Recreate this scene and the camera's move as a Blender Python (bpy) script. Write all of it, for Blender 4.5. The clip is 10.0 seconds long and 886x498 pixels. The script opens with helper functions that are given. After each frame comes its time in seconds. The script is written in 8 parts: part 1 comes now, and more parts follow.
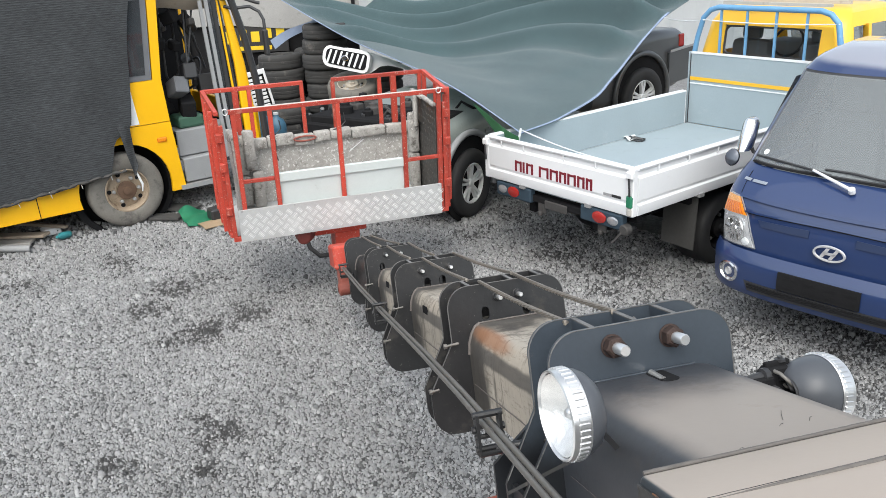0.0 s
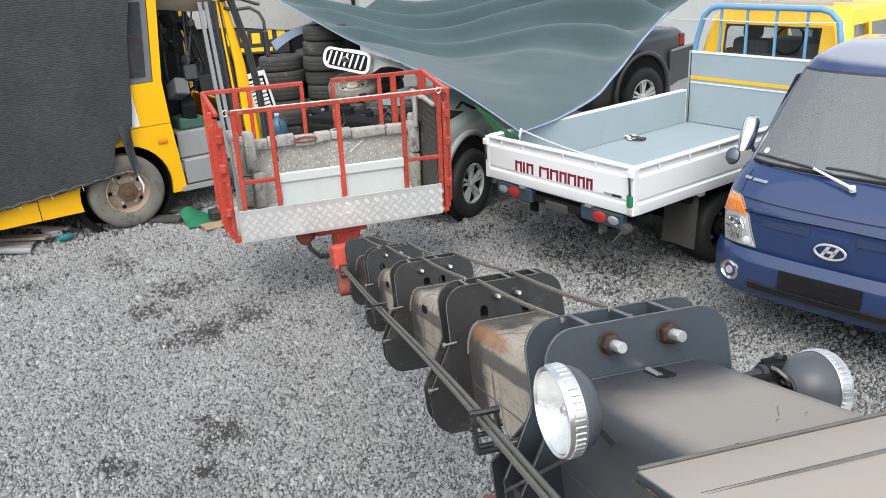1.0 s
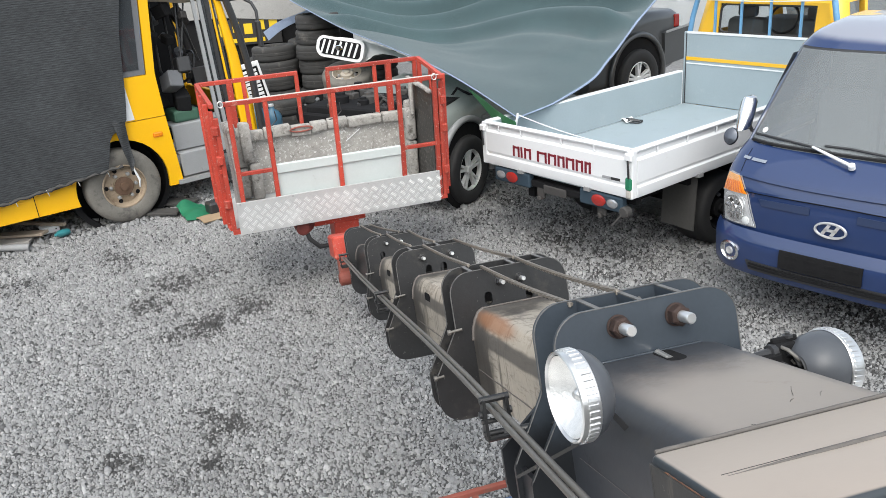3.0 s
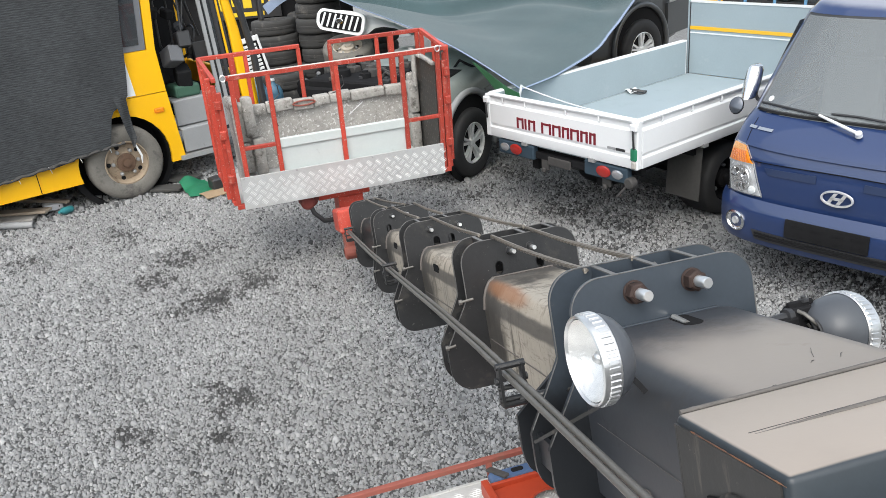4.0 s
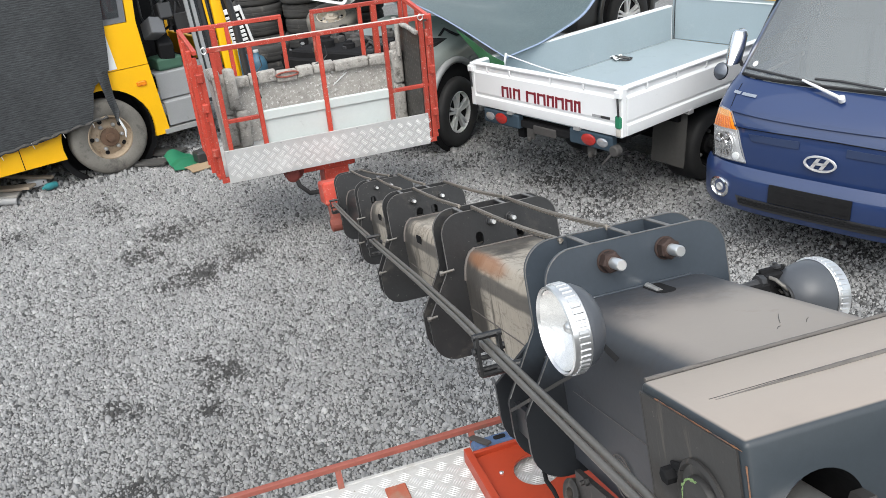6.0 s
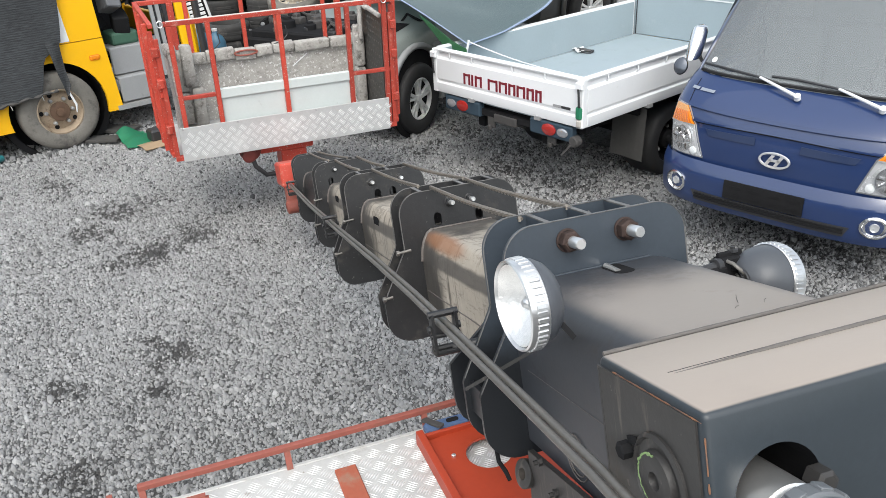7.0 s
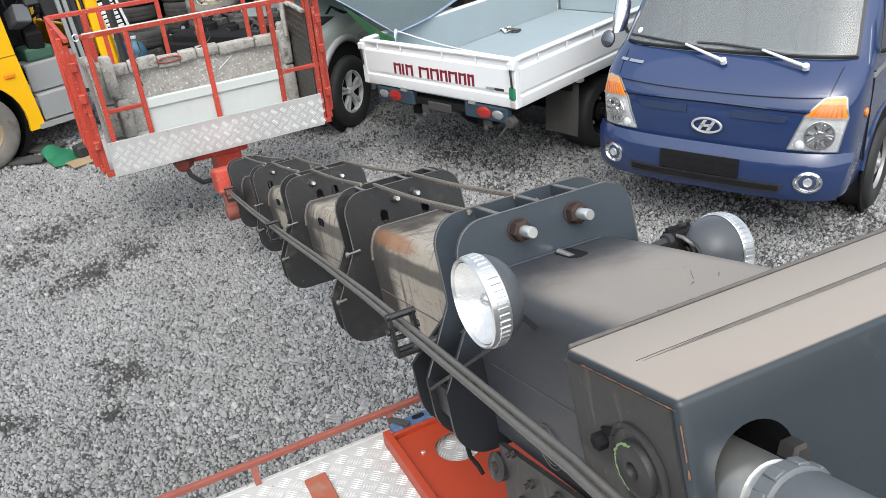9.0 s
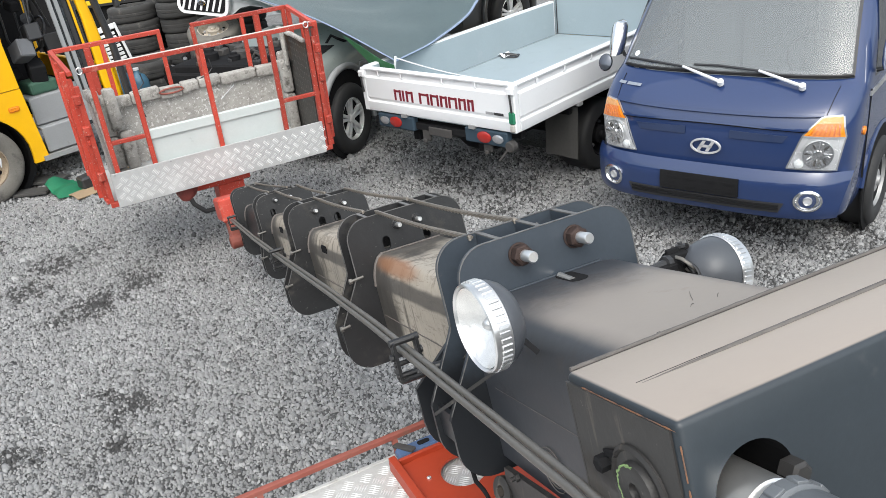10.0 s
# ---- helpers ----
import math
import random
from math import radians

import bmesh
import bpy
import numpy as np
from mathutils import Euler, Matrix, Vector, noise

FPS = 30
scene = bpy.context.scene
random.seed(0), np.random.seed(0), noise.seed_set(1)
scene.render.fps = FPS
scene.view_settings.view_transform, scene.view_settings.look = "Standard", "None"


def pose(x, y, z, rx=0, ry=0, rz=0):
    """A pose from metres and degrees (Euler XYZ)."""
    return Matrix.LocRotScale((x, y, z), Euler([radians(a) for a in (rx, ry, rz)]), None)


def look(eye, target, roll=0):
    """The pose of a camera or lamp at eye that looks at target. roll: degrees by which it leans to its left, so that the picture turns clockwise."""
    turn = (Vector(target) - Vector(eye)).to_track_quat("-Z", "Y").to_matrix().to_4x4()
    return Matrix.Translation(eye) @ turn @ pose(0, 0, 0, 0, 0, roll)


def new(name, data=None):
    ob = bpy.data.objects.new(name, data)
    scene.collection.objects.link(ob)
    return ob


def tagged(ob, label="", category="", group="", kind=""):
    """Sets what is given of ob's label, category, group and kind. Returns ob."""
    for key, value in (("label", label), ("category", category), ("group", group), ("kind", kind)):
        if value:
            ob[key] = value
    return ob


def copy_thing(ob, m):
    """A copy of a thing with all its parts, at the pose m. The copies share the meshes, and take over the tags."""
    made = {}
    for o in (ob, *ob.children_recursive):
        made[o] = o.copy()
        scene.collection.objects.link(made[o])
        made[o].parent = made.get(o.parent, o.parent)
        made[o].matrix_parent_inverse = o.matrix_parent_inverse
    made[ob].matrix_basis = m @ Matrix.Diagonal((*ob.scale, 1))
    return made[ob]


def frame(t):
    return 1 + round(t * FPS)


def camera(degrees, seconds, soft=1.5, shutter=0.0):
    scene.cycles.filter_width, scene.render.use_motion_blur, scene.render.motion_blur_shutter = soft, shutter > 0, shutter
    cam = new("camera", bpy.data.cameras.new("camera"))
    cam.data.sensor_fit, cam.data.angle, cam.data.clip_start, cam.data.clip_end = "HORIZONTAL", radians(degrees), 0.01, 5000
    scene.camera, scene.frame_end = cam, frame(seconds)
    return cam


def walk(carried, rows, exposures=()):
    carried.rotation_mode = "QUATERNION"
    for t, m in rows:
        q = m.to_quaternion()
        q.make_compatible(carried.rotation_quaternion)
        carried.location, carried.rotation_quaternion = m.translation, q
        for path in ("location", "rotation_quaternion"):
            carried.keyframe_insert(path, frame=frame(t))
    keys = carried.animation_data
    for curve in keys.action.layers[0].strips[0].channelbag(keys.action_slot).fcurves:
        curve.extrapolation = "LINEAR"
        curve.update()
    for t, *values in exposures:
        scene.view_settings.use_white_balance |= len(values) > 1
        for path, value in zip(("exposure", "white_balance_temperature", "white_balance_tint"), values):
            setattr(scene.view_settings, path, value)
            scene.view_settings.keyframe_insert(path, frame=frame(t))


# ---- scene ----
cam = camera(56.8, 10.0, soft=0.75)
PATH = [
    (0, (5.51, -4.687, 2.803), (4.01, -3.568, 2.095), -2.9),
    (0.5, (5.516, -4.684, 2.798), (4.017, -3.563, 2.094), -3.2),
    (1, (5.518, -4.678, 2.795), (4.015, -3.563, 2.09), -3.2),
    (1.5, (5.529, -4.675, 2.806), (4.033, -3.553, 2.1), -4.0),
    (2, (5.529, -4.67, 2.801), (4.036, -3.544, 2.093), -4.5),
    (2.5, (5.505, -4.667, 2.795), (4.016, -3.543, 2.074), -4.6),
    (2.7, (5.497, -4.671, 2.786), (4.008, -3.552, 2.057), -4.5),
    (3.8, (5.496, -4.72, 2.81), (4.003, -3.62, 2.06), -4.7),
    (4, (5.479, -4.712, 2.776), (4.002, -3.62, 1.986), -5.1),
    (4.5, (5.496, -4.689, 2.767), (4.036, -3.623, 1.912), -5.6),
    (5, (5.494, -4.686, 2.778), (4.051, -3.603, 1.915), -5.9),
    (5.2, (5.502, -4.682, 2.796), (4.059, -3.602, 1.93), -6.2),
    (6.3, (5.505, -4.691, 2.758), (4.067, -3.592, 1.906), -5.3),
    (6.5, (5.494, -4.69, 2.741), (4.073, -3.571, 1.889), -4.5),
    (7, (5.488, -4.681, 2.736), (4.12, -3.523, 1.85), -2.8),
    (7.5, (5.465, -4.671, 2.738), (4.125, -3.503, 1.823), -2.5),
    (8, (5.458, -4.666, 2.727), (4.161, -3.468, 1.787), -2.5),
    (8.5, (5.451, -4.663, 2.733), (4.188, -3.429, 1.795), -4.1),
    (9, (5.457, -4.668, 2.75), (4.19, -3.427, 1.825), -6.3),
    (9.5, (5.467, -4.676, 2.754), (4.183, -3.417, 1.879), -6.7),
    (10, (5.471, -4.677, 2.762), (4.185, -3.418, 1.89), -7.3),
]
walk(cam, [(t, look(eye, target, roll)) for t, eye, target, roll in PATH], exposures=[(0, 0.18, 6400, 6), (10, 0.18, 6400, 6)])

# ---- light ----
world = bpy.data.worlds.new("world")
scene.world = world
world.use_nodes = True
wn = world.node_tree
sky = wn.nodes.new("ShaderNodeTexSky")
sky.sky_type = "NISHITA"
sky.sun_disc = False
sky.sun_elevation = radians(53)
sky.sun_rotation = radians(135)
sky.air_density, sky.dust_density, sky.ozone_density = 1.0, 4.0, 1.0
haze = wn.nodes.new("ShaderNodeHueSaturation")   # thin overcast takes most of the blue
haze.inputs["Saturation"].default_value = 0.45
wn.links.new(sky.outputs[0], haze.inputs["Color"])
wn.links.new(haze.outputs[0], wn.nodes["Background"].inputs[0])
wn.nodes["Background"].inputs[1].default_value = 0.27
sun_data = bpy.data.lights.new("sun", "SUN")
sun_data.energy, sun_data.angle, sun_data.color = 1.05, radians(130), (1.0, 0.985, 0.96)
sun = new("sun", sun_data)
sun.matrix_basis = look((8, -8, 15.2), (0, 0, 0))


# ---- materials ----


def mat(name, col, rough=0.6, metal=0.0, var=0.12, scale=4.0, fine=60.0, bump=0.15, dirt=None, dirt_amt=0.5, dirt_scale=3.0,
        per=0.0, coat=0.0, spec=None, trans=0.0, fleck=None):
    """A painted, metal or cloth surface: broad and fine variation, optional stains of another colour, relief."""
    m = bpy.data.materials.new(name)
    m.use_nodes = True
    nt = m.node_tree
    N, L = nt.nodes, nt.links
    b = N["Principled BSDF"]
    b.inputs["Roughness"].default_value = rough
    b.inputs["Metallic"].default_value = metal
    b.inputs["Coat Weight"].default_value = coat
    b.inputs["Coat Roughness"].default_value = 0.04
    if spec is not None:
        b.inputs["Specular IOR Level"].default_value = spec
    if trans:
        b.inputs["Transmission Weight"].default_value = trans
    tc = N.new("ShaderNodeTexCoord")

    def tex(s, detail=6.0, rg=0.6):
        t = N.new("ShaderNodeTexNoise")
        t.inputs["Scale"].default_value, t.inputs["Detail"].default_value = s, detail
        t.inputs["Roughness"].default_value = rg
        L.new(tc.outputs["Object"], t.inputs["Vector"])
        return t

    def mul(a, k, off):
        n = N.new("ShaderNodeMath")
        n.operation = "MULTIPLY_ADD"
        L.new(a, n.inputs[0])
        n.inputs[1].default_value, n.inputs[2].default_value = k, off
        return n.outputs[0]
    big, small = tex(scale), tex(fine, 4.0)
    add = N.new("ShaderNodeMath")
    add.operation = "ADD"
    L.new(mul(big.outputs["Fac"], 2.0 * var, 1.0 - var), add.inputs[0])
    L.new(mul(small.outputs["Fac"], 1.2 * var, -0.6 * var), add.inputs[1])
    fac = add.outputs[0]
    if per:
        oi = N.new("ShaderNodeObjectInfo")
        n = N.new("ShaderNodeMath")
        n.operation = "MULTIPLY"
        L.new(fac, n.inputs[0])
        L.new(mul(oi.outputs["Random"], 2 * per, 1 - per), n.inputs[1])
        fac = n.outputs[0]
    vm = N.new("ShaderNodeVectorMath")
    vm.operation = "SCALE"
    vm.inputs[0].default_value = col
    L.new(fac, vm.inputs["Scale"])
    out = vm.outputs[0]
    if dirt:
        dn = tex(dirt_scale, 8.0, 0.7)
        ramp = N.new("ShaderNodeValToRGB")
        lo = 0.72 - 0.35 * dirt_amt
        ramp.color_ramp.elements[0].position, ramp.color_ramp.elements[1].position = lo, lo + 0.16
        L.new(dn.outputs["Fac"], ramp.inputs[0])
        mx = N.new("ShaderNodeMix")
        mx.data_type = "RGBA"
        L.new(ramp.outputs[0], mx.inputs[0])
        L.new(out, mx.inputs[6])
        mx.inputs[7].default_value = (*dirt, 1)
        out = mx.outputs[2]
        L.new(mul(ramp.outputs[0], 0.85 - rough if rough < 0.8 else 0.0, rough), b.inputs["Roughness"])
    if fleck:
        fc, fs, fa = fleck
        vo = tex(fs, 3.0, 0.75)
        fr = N.new("ShaderNodeValToRGB")
        fr.color_ramp.elements[0].position, fr.color_ramp.elements[1].position = 0.70 - fa, 0.74 - fa
        L.new(vo.outputs["Fac"], fr.inputs[0])
        fm = N.new("ShaderNodeMix")
        fm.data_type = "RGBA"
        L.new(fr.outputs[0], fm.inputs[0])
        L.new(out, fm.inputs[6])
        fm.inputs[7].default_value = (*fc, 1)
        out = fm.outputs[2]
    L.new(out, b.inputs["Base Color"])
    if bump:
        bp = N.new("ShaderNodeBump")
        bp.inputs["Strength"].default_value, bp.inputs["Distance"].default_value = bump, 0.004
        L.new(small.outputs["Fac"], bp.inputs["Height"])
        L.new(bp.outputs[0], b.inputs["Normal"])
    return m


def glass(name, col=(0.8, 0.85, 0.85), rough=0.03, alpha=0.45, spec=0.9):
    """A pane: clear enough to look in, glossy enough to mirror the sky."""
    m = bpy.data.materials.new(name)
    m.use_nodes = True
    b = m.node_tree.nodes["Principled BSDF"]
    b.inputs["Base Color"].default_value = (*col, 1)
    b.inputs["Roughness"].default_value = rough
    b.inputs["Alpha"].default_value = alpha
    b.inputs["Specular IOR Level"].default_value = spec
    return m


def gravel_mat(name, island):
    m = bpy.data.materials.new(name)
    m.use_nodes = True
    nt = m.node_tree
    N, L = nt.nodes, nt.links
    b = N["Principled BSDF"]
    b.inputs["Roughness"].default_value = 0.9
    tc = N.new("ShaderNodeTexCoord")
    ramp = N.new("ShaderNodeValToRGB")
    e = ramp.color_ramp.elements
    # bed far darker than the stones: shade in the gaps, as colour
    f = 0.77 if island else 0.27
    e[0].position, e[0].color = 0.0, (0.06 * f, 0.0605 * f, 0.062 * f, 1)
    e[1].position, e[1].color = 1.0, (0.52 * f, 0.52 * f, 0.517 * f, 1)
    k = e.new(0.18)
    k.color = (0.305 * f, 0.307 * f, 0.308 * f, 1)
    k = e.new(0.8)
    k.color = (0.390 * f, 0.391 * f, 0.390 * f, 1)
    if island:
        g = N.new("ShaderNodeNewGeometry")
        L.new(g.outputs["Random Per Island"], ramp.inputs[0])
    else:
        v = N.new("ShaderNodeTexVoronoi")
        v.inputs["Scale"].default_value = 38
        L.new(tc.outputs["Object"], v.inputs["Vector"])
        L.new(v.outputs["Color"], ramp.inputs[0])
        bp = N.new("ShaderNodeBump")
        bp.inputs["Strength"].default_value, bp.inputs["Distance"].default_value = 0.9, 0.02
        bp.invert = True
        L.new(v.outputs["Distance"], bp.inputs["Height"])
        L.new(bp.outputs[0], b.inputs["Normal"])
    # oil stains and damp patches on the yard
    mask = None
    for (x, y, rx, ry, amt) in STAINS:
        mp = N.new("ShaderNodeMapping")
        mp.vector_type = "TEXTURE"
        mp.inputs["Location"].default_value = (x, y, 0)
        mp.inputs["Scale"].default_value = (rx, ry, 50)
        L.new(tc.outputs["Object"], mp.inputs["Vector"])
        ln = N.new("ShaderNodeVectorMath")
        ln.operation = "LENGTH"
        L.new(mp.outputs[0], ln.inputs[0])
        nz = N.new("ShaderNodeTexNoise")
        nz.inputs["Scale"].default_value, nz.inputs["Detail"].default_value = 11, 7
        nz.inputs["Roughness"].default_value = 0.8
        L.new(tc.outputs["Object"], nz.inputs["Vector"])
        ad = N.new("ShaderNodeMath")
        ad.operation = "MULTIPLY_ADD"
        L.new(nz.outputs["Fac"], ad.inputs[0])
        ad.inputs[1].default_value = 4.2
        L.new(ln.outputs["Value"], ad.inputs[2])
        mr = N.new("ShaderNodeMapRange")
        mr.inputs["From Min"].default_value, mr.inputs["From Max"].default_value = 3.0, 2.1
        mr.inputs["To Min"].default_value, mr.inputs["To Max"].default_value = 0.0, amt
        L.new(ad.outputs[0], mr.inputs["Value"])
        if mask is None:
            mask = mr.outputs[0]
        else:
            mxm = N.new("ShaderNodeMath")
            mxm.operation = "MAXIMUM"
            L.new(mask, mxm.inputs[0])
            L.new(mr.outputs[0], mxm.inputs[1])
            mask = mxm.outputs[0]
    if island:
        # the oil takes stone by stone: each has its own threshold
        wn2 = N.new("ShaderNodeTexWhiteNoise")
        wn2.noise_dimensions = "1D"
        L.new(g.outputs["Random Per Island"], wn2.inputs["W"])
        th = N.new("ShaderNodeMath")
        th.operation = "SUBTRACT"
        L.new(mask, th.inputs[0])
        L.new(wn2.outputs["Value"], th.inputs[1])
        st = N.new("ShaderNodeMapRange")
        st.inputs["From Min"].default_value, st.inputs["From Max"].default_value = -0.22, 0.12
        st.inputs["To Max"].default_value = 0.92
        L.new(th.outputs[0], st.inputs["Value"])
        both = N.new("ShaderNodeMath")
        both.operation = "MULTIPLY"
        L.new(st.outputs[0], both.inputs[0])
        lift = N.new("ShaderNodeMapRange")
        lift.inputs["From Max"].default_value = 0.12
        L.new(mask, lift.inputs["Value"])
        L.new(lift.outputs[0], both.inputs[1])
        mask = both.outputs[0]
    big = N.new("ShaderNodeTexNoise")
    big.inputs["Scale"].default_value, big.inputs["Detail"].default_value = 1.3, 4
    L.new(tc.outputs["Object"], big.inputs["Vector"])
    mm = N.new("ShaderNodeMath")
    mm.operation = "MULTIPLY_ADD"
    L.new(big.outputs["Fac"], mm.inputs[0])
    mm.inputs[1].default_value, mm.inputs[2].default_value = 0.5, 0.75
    shade = mm.outputs[0]
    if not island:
        # the darkened bed lightens again where the loose stone thins out
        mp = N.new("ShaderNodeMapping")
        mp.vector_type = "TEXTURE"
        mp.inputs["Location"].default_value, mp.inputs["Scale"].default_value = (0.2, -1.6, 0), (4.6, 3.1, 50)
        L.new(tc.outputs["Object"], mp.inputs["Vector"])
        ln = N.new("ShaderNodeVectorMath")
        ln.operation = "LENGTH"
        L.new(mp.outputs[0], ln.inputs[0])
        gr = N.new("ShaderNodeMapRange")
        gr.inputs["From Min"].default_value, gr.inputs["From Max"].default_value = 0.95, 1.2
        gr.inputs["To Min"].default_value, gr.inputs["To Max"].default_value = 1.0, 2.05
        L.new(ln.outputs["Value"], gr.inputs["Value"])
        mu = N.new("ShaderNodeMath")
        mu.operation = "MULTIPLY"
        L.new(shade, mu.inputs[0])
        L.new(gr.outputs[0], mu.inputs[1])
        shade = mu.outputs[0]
    sc = N.new("ShaderNodeVectorMath")
    sc.operation = "SCALE"
    L.new(ramp.outputs[0], sc.inputs[0])
    L.new(shade, sc.inputs["Scale"])
    mx = N.new("ShaderNodeMix")
    mx.data_type = "RGBA"
    L.new(mask, mx.inputs[0])
    L.new(sc.outputs[0], mx.inputs[6])
    mx.inputs[7].default_value = (0.035, 0.034, 0.034, 1)
    L.new(mx.outputs[2], b.inputs["Base Color"])
    return m


STAINS = [(-1.02, -2.92, 0.30, 0.26, 0.75), (-1.32, -2.55, 0.34, 0.34, 0.75), (-1.30, -2.22, 0.2, 0.2, 0.6), (-0.30, -2.72, 0.30, 0.34, 0.95), (-0.38, -2.32, 0.24, 0.26, 0.9), (-0.32, -3.02, 0.16, 0.16, 0.6),
          (-2.35, -2.76, 0.4, 0.2, 0.6), (1.12, -3.2, 0.26, 0.2, 0.85), (0.86, -3.25, 0.14, 0.12, 0.6), (1.22, -3.36, 0.12, 0.1, 0.7), (0.45, 0.42, 0.32, 0.32, 0.8), (1.05, -3.86, 0.24, 0.18, 0.7),
          (1.45, -3.46, 0.16, 0.14, 0.7), (1.86, -4.03, 0.24, 0.22, 0.8), (0.1, -2.03, 0.08, 0.07, 0.7), (0.91, -2.45, 0.07, 0.06, 0.7), (-0.5, 0.25, 0.35, 0.4, 0.35), (-0.72, 0.9, 0.4, 0.3, 0.5), (-2.45, -3.65, 0.25, 0.2, 0.5),
          (1.25, 0.1, 0.25, 0.3, 0.4), (2.7, -0.35, 0.3, 0.2, 0.35), (3.6, 0.1, 0.4, 0.25, 0.45), (3.2, 0.75, 0.8, 0.3, 0.55), (3.36, 0.72, 0.3, 0.22, 0.7), (3.78, 1.0, 0.3, 0.22, 0.7), (3.15, 0.42, 0.2, 0.14, 0.6), (3.9, 0.75, 0.35, 0.25, 0.45), (4.15, 0.75, 0.5, 0.45, 0.6), (2.5, 0.2, 0.35, 0.25, 0.4), (2.2, -3.78, 0.12, 0.1, 0.5), (1.0, 0.45, 0.7, 0.5, 0.3), (1.9, 0.1, 0.6, 0.4, 0.3), (0.1, 0.9, 0.6, 0.4, 0.4)]
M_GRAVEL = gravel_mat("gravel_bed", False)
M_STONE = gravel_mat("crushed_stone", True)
M_BOOM = mat("boom_blue_grey_paint", (0.040, 0.050, 0.063), 0.36, 0.0, 0.18, 5, 80, 0.06, (0.2, 0.17, 0.15), 0.25, 4)
M_COLLAR = mat("black_collar_paint", (0.015, 0.015, 0.016), 0.38, 0.0, 0.45, 7, 70, 0.22, (0.058, 0.051, 0.044), 0.42, 6, fleck=((0.10, 0.095, 0.088), 55, 0.045))
M_WORN = mat("worn_plate_edge", (0.15, 0.145, 0.14), 0.55, 0.2, 0.5, 14, 90, 0.2, (0.035, 0.035, 0.036), 0.62, 11)
M_STEEL = mat("bright_bolt_steel", (0.82, 0.81, 0.79), 0.3, 0.9, 0.1, 20, 90, 0.05)
M_NUT = mat("rusty_nut", (0.05, 0.032, 0.027), 0.75, 0.4, 0.3, 30, 120, 0.3)
M_ROPE = mat("greased_wire_rope", (0.24, 0.215, 0.185), 0.5, 0.6, 0.3, 40, 200, 0.4)
M_CHROME = mat("chrome", (0.86, 0.86, 0.86), 0.16, 1.0, 0.04, 8, 60, 0.0)
M_FLAP = mat("dusty_rubber_flap", (0.06, 0.058, 0.055), 0.85, 0.0, 0.3, 5, 50, 0.2)
M_BLACK = mat("black_rubber", (0.022, 0.022, 0.023), 0.7, 0.0, 0.25, 8, 60, 0.15)
M_BLACKP = mat("black_plastic", (0.03, 0.03, 0.032), 0.45, 0.0, 0.15, 8, 80, 0.05)
# underbody parts; also painted-in shade of arches, openings and interiors
M_DARK = mat("near_black_matt", (0.015, 0.015, 0.016), 0.9, 0.0, 0.3, 6, 40, 0.2, spec=0.1)
M_RED = mat("worn_red_paint", (0.42, 0.050, 0.030), 0.5, 0.0, 0.35, 7, 60, 0.2, (0.52, 0.25, 0.19), 0.38, 12, per=0.25, fleck=((0.46, 0.36, 0.32), 70, 0.07))
M_REDTOP = mat("bare_worn_rail", (0.60, 0.53, 0.48), 0.5, 0.1, 0.2, 8, 60, 0.15, (0.45, 0.10, 0.06), 0.3, 9)
M_ORANGE = mat("orange_red_deck_paint", (0.37, 0.045, 0.016), 0.45, 0.0, 0.12, 5, 60, 0.08, (0.3, 0.12, 0.07), 0.22, 7)
M_RAIL = mat("rusty_red_rail", (0.25, 0.070, 0.05), 0.65, 0.0, 0.25, 9, 70, 0.2, (0.20, 0.10, 0.07), 0.5, 8)
M_ALU = mat("checker_aluminium", (0.60, 0.605, 0.60), 0.45, 0.2, 0.15, 5, 60, 0.12, (0.64, 0.63, 0.61), 0.4, 6, fleck=((0.50, 0.47, 0.43), 40, 0.07))
M_WOOD = mat("weathered_plywood", (0.37, 0.355, 0.33), 0.9, 0.0, 0.4, 9, 45, 0.8, (0.17, 0.155, 0.14), 0.5, 16, fleck=((0.62, 0.61, 0.59), 40, 0.13))
M_FOAM = mat("dirty_foam_padding", (0.36, 0.345, 0.32), 0.95, 0.0, 0.5, 9, 50, 1.0, (0.11, 0.10, 0.088), 0.58, 14, fleck=((0.55, 0.53, 0.50), 26, 0.08))
M_GREYPAN = mat("pale_grey_panel", (0.57, 0.61, 0.595), 0.45, 0.1, 0.08, 4, 60, 0.05, (0.35, 0.36, 0.35), 0.3, 5)
M_YELLOW = mat("bus_yellow_paint", (0.86, 0.46, 0.004), 0.35, 0.0, 0.06, 3, 60, 0.03, (0.70, 0.38, 0.02), 0.2, 4, coat=0.3)
M_CABYEL = mat("cab_yellow_paint", (0.80, 0.46, 0.03), 0.35, 0.0, 0.06, 3, 60, 0.03, coat=0.3)
M_WHITE = mat("white_truck_paint", (0.74, 0.75, 0.76), 0.35, 0.0, 0.04, 3, 60, 0.02, (0.60, 0.60, 0.58), 0.2, 5, coat=0.3)
M_BEDIN = mat("bed_grey_paint", (0.31, 0.37, 0.40), 0.36, 0.0, 0.10, 2, 70, 0.04, (0.40, 0.44, 0.46), 0.35, 3)
M_BLUE = mat("dark_blue_car_paint", (0.015, 0.033, 0.105), 0.45, 0.0, 0.06, 3, 80, 0.0, coat=1.0, spec=0.2)
M_BLUE.node_tree.nodes["Principled BSDF"].inputs["Coat IOR"].default_value = 1.6
M_BLUEBAR = mat("faded_blue_paint", (0.13, 0.30, 0.50), 0.5, 0.0, 0.15, 6, 60, 0.1, (0.3, 0.4, 0.5), 0.3, 8)
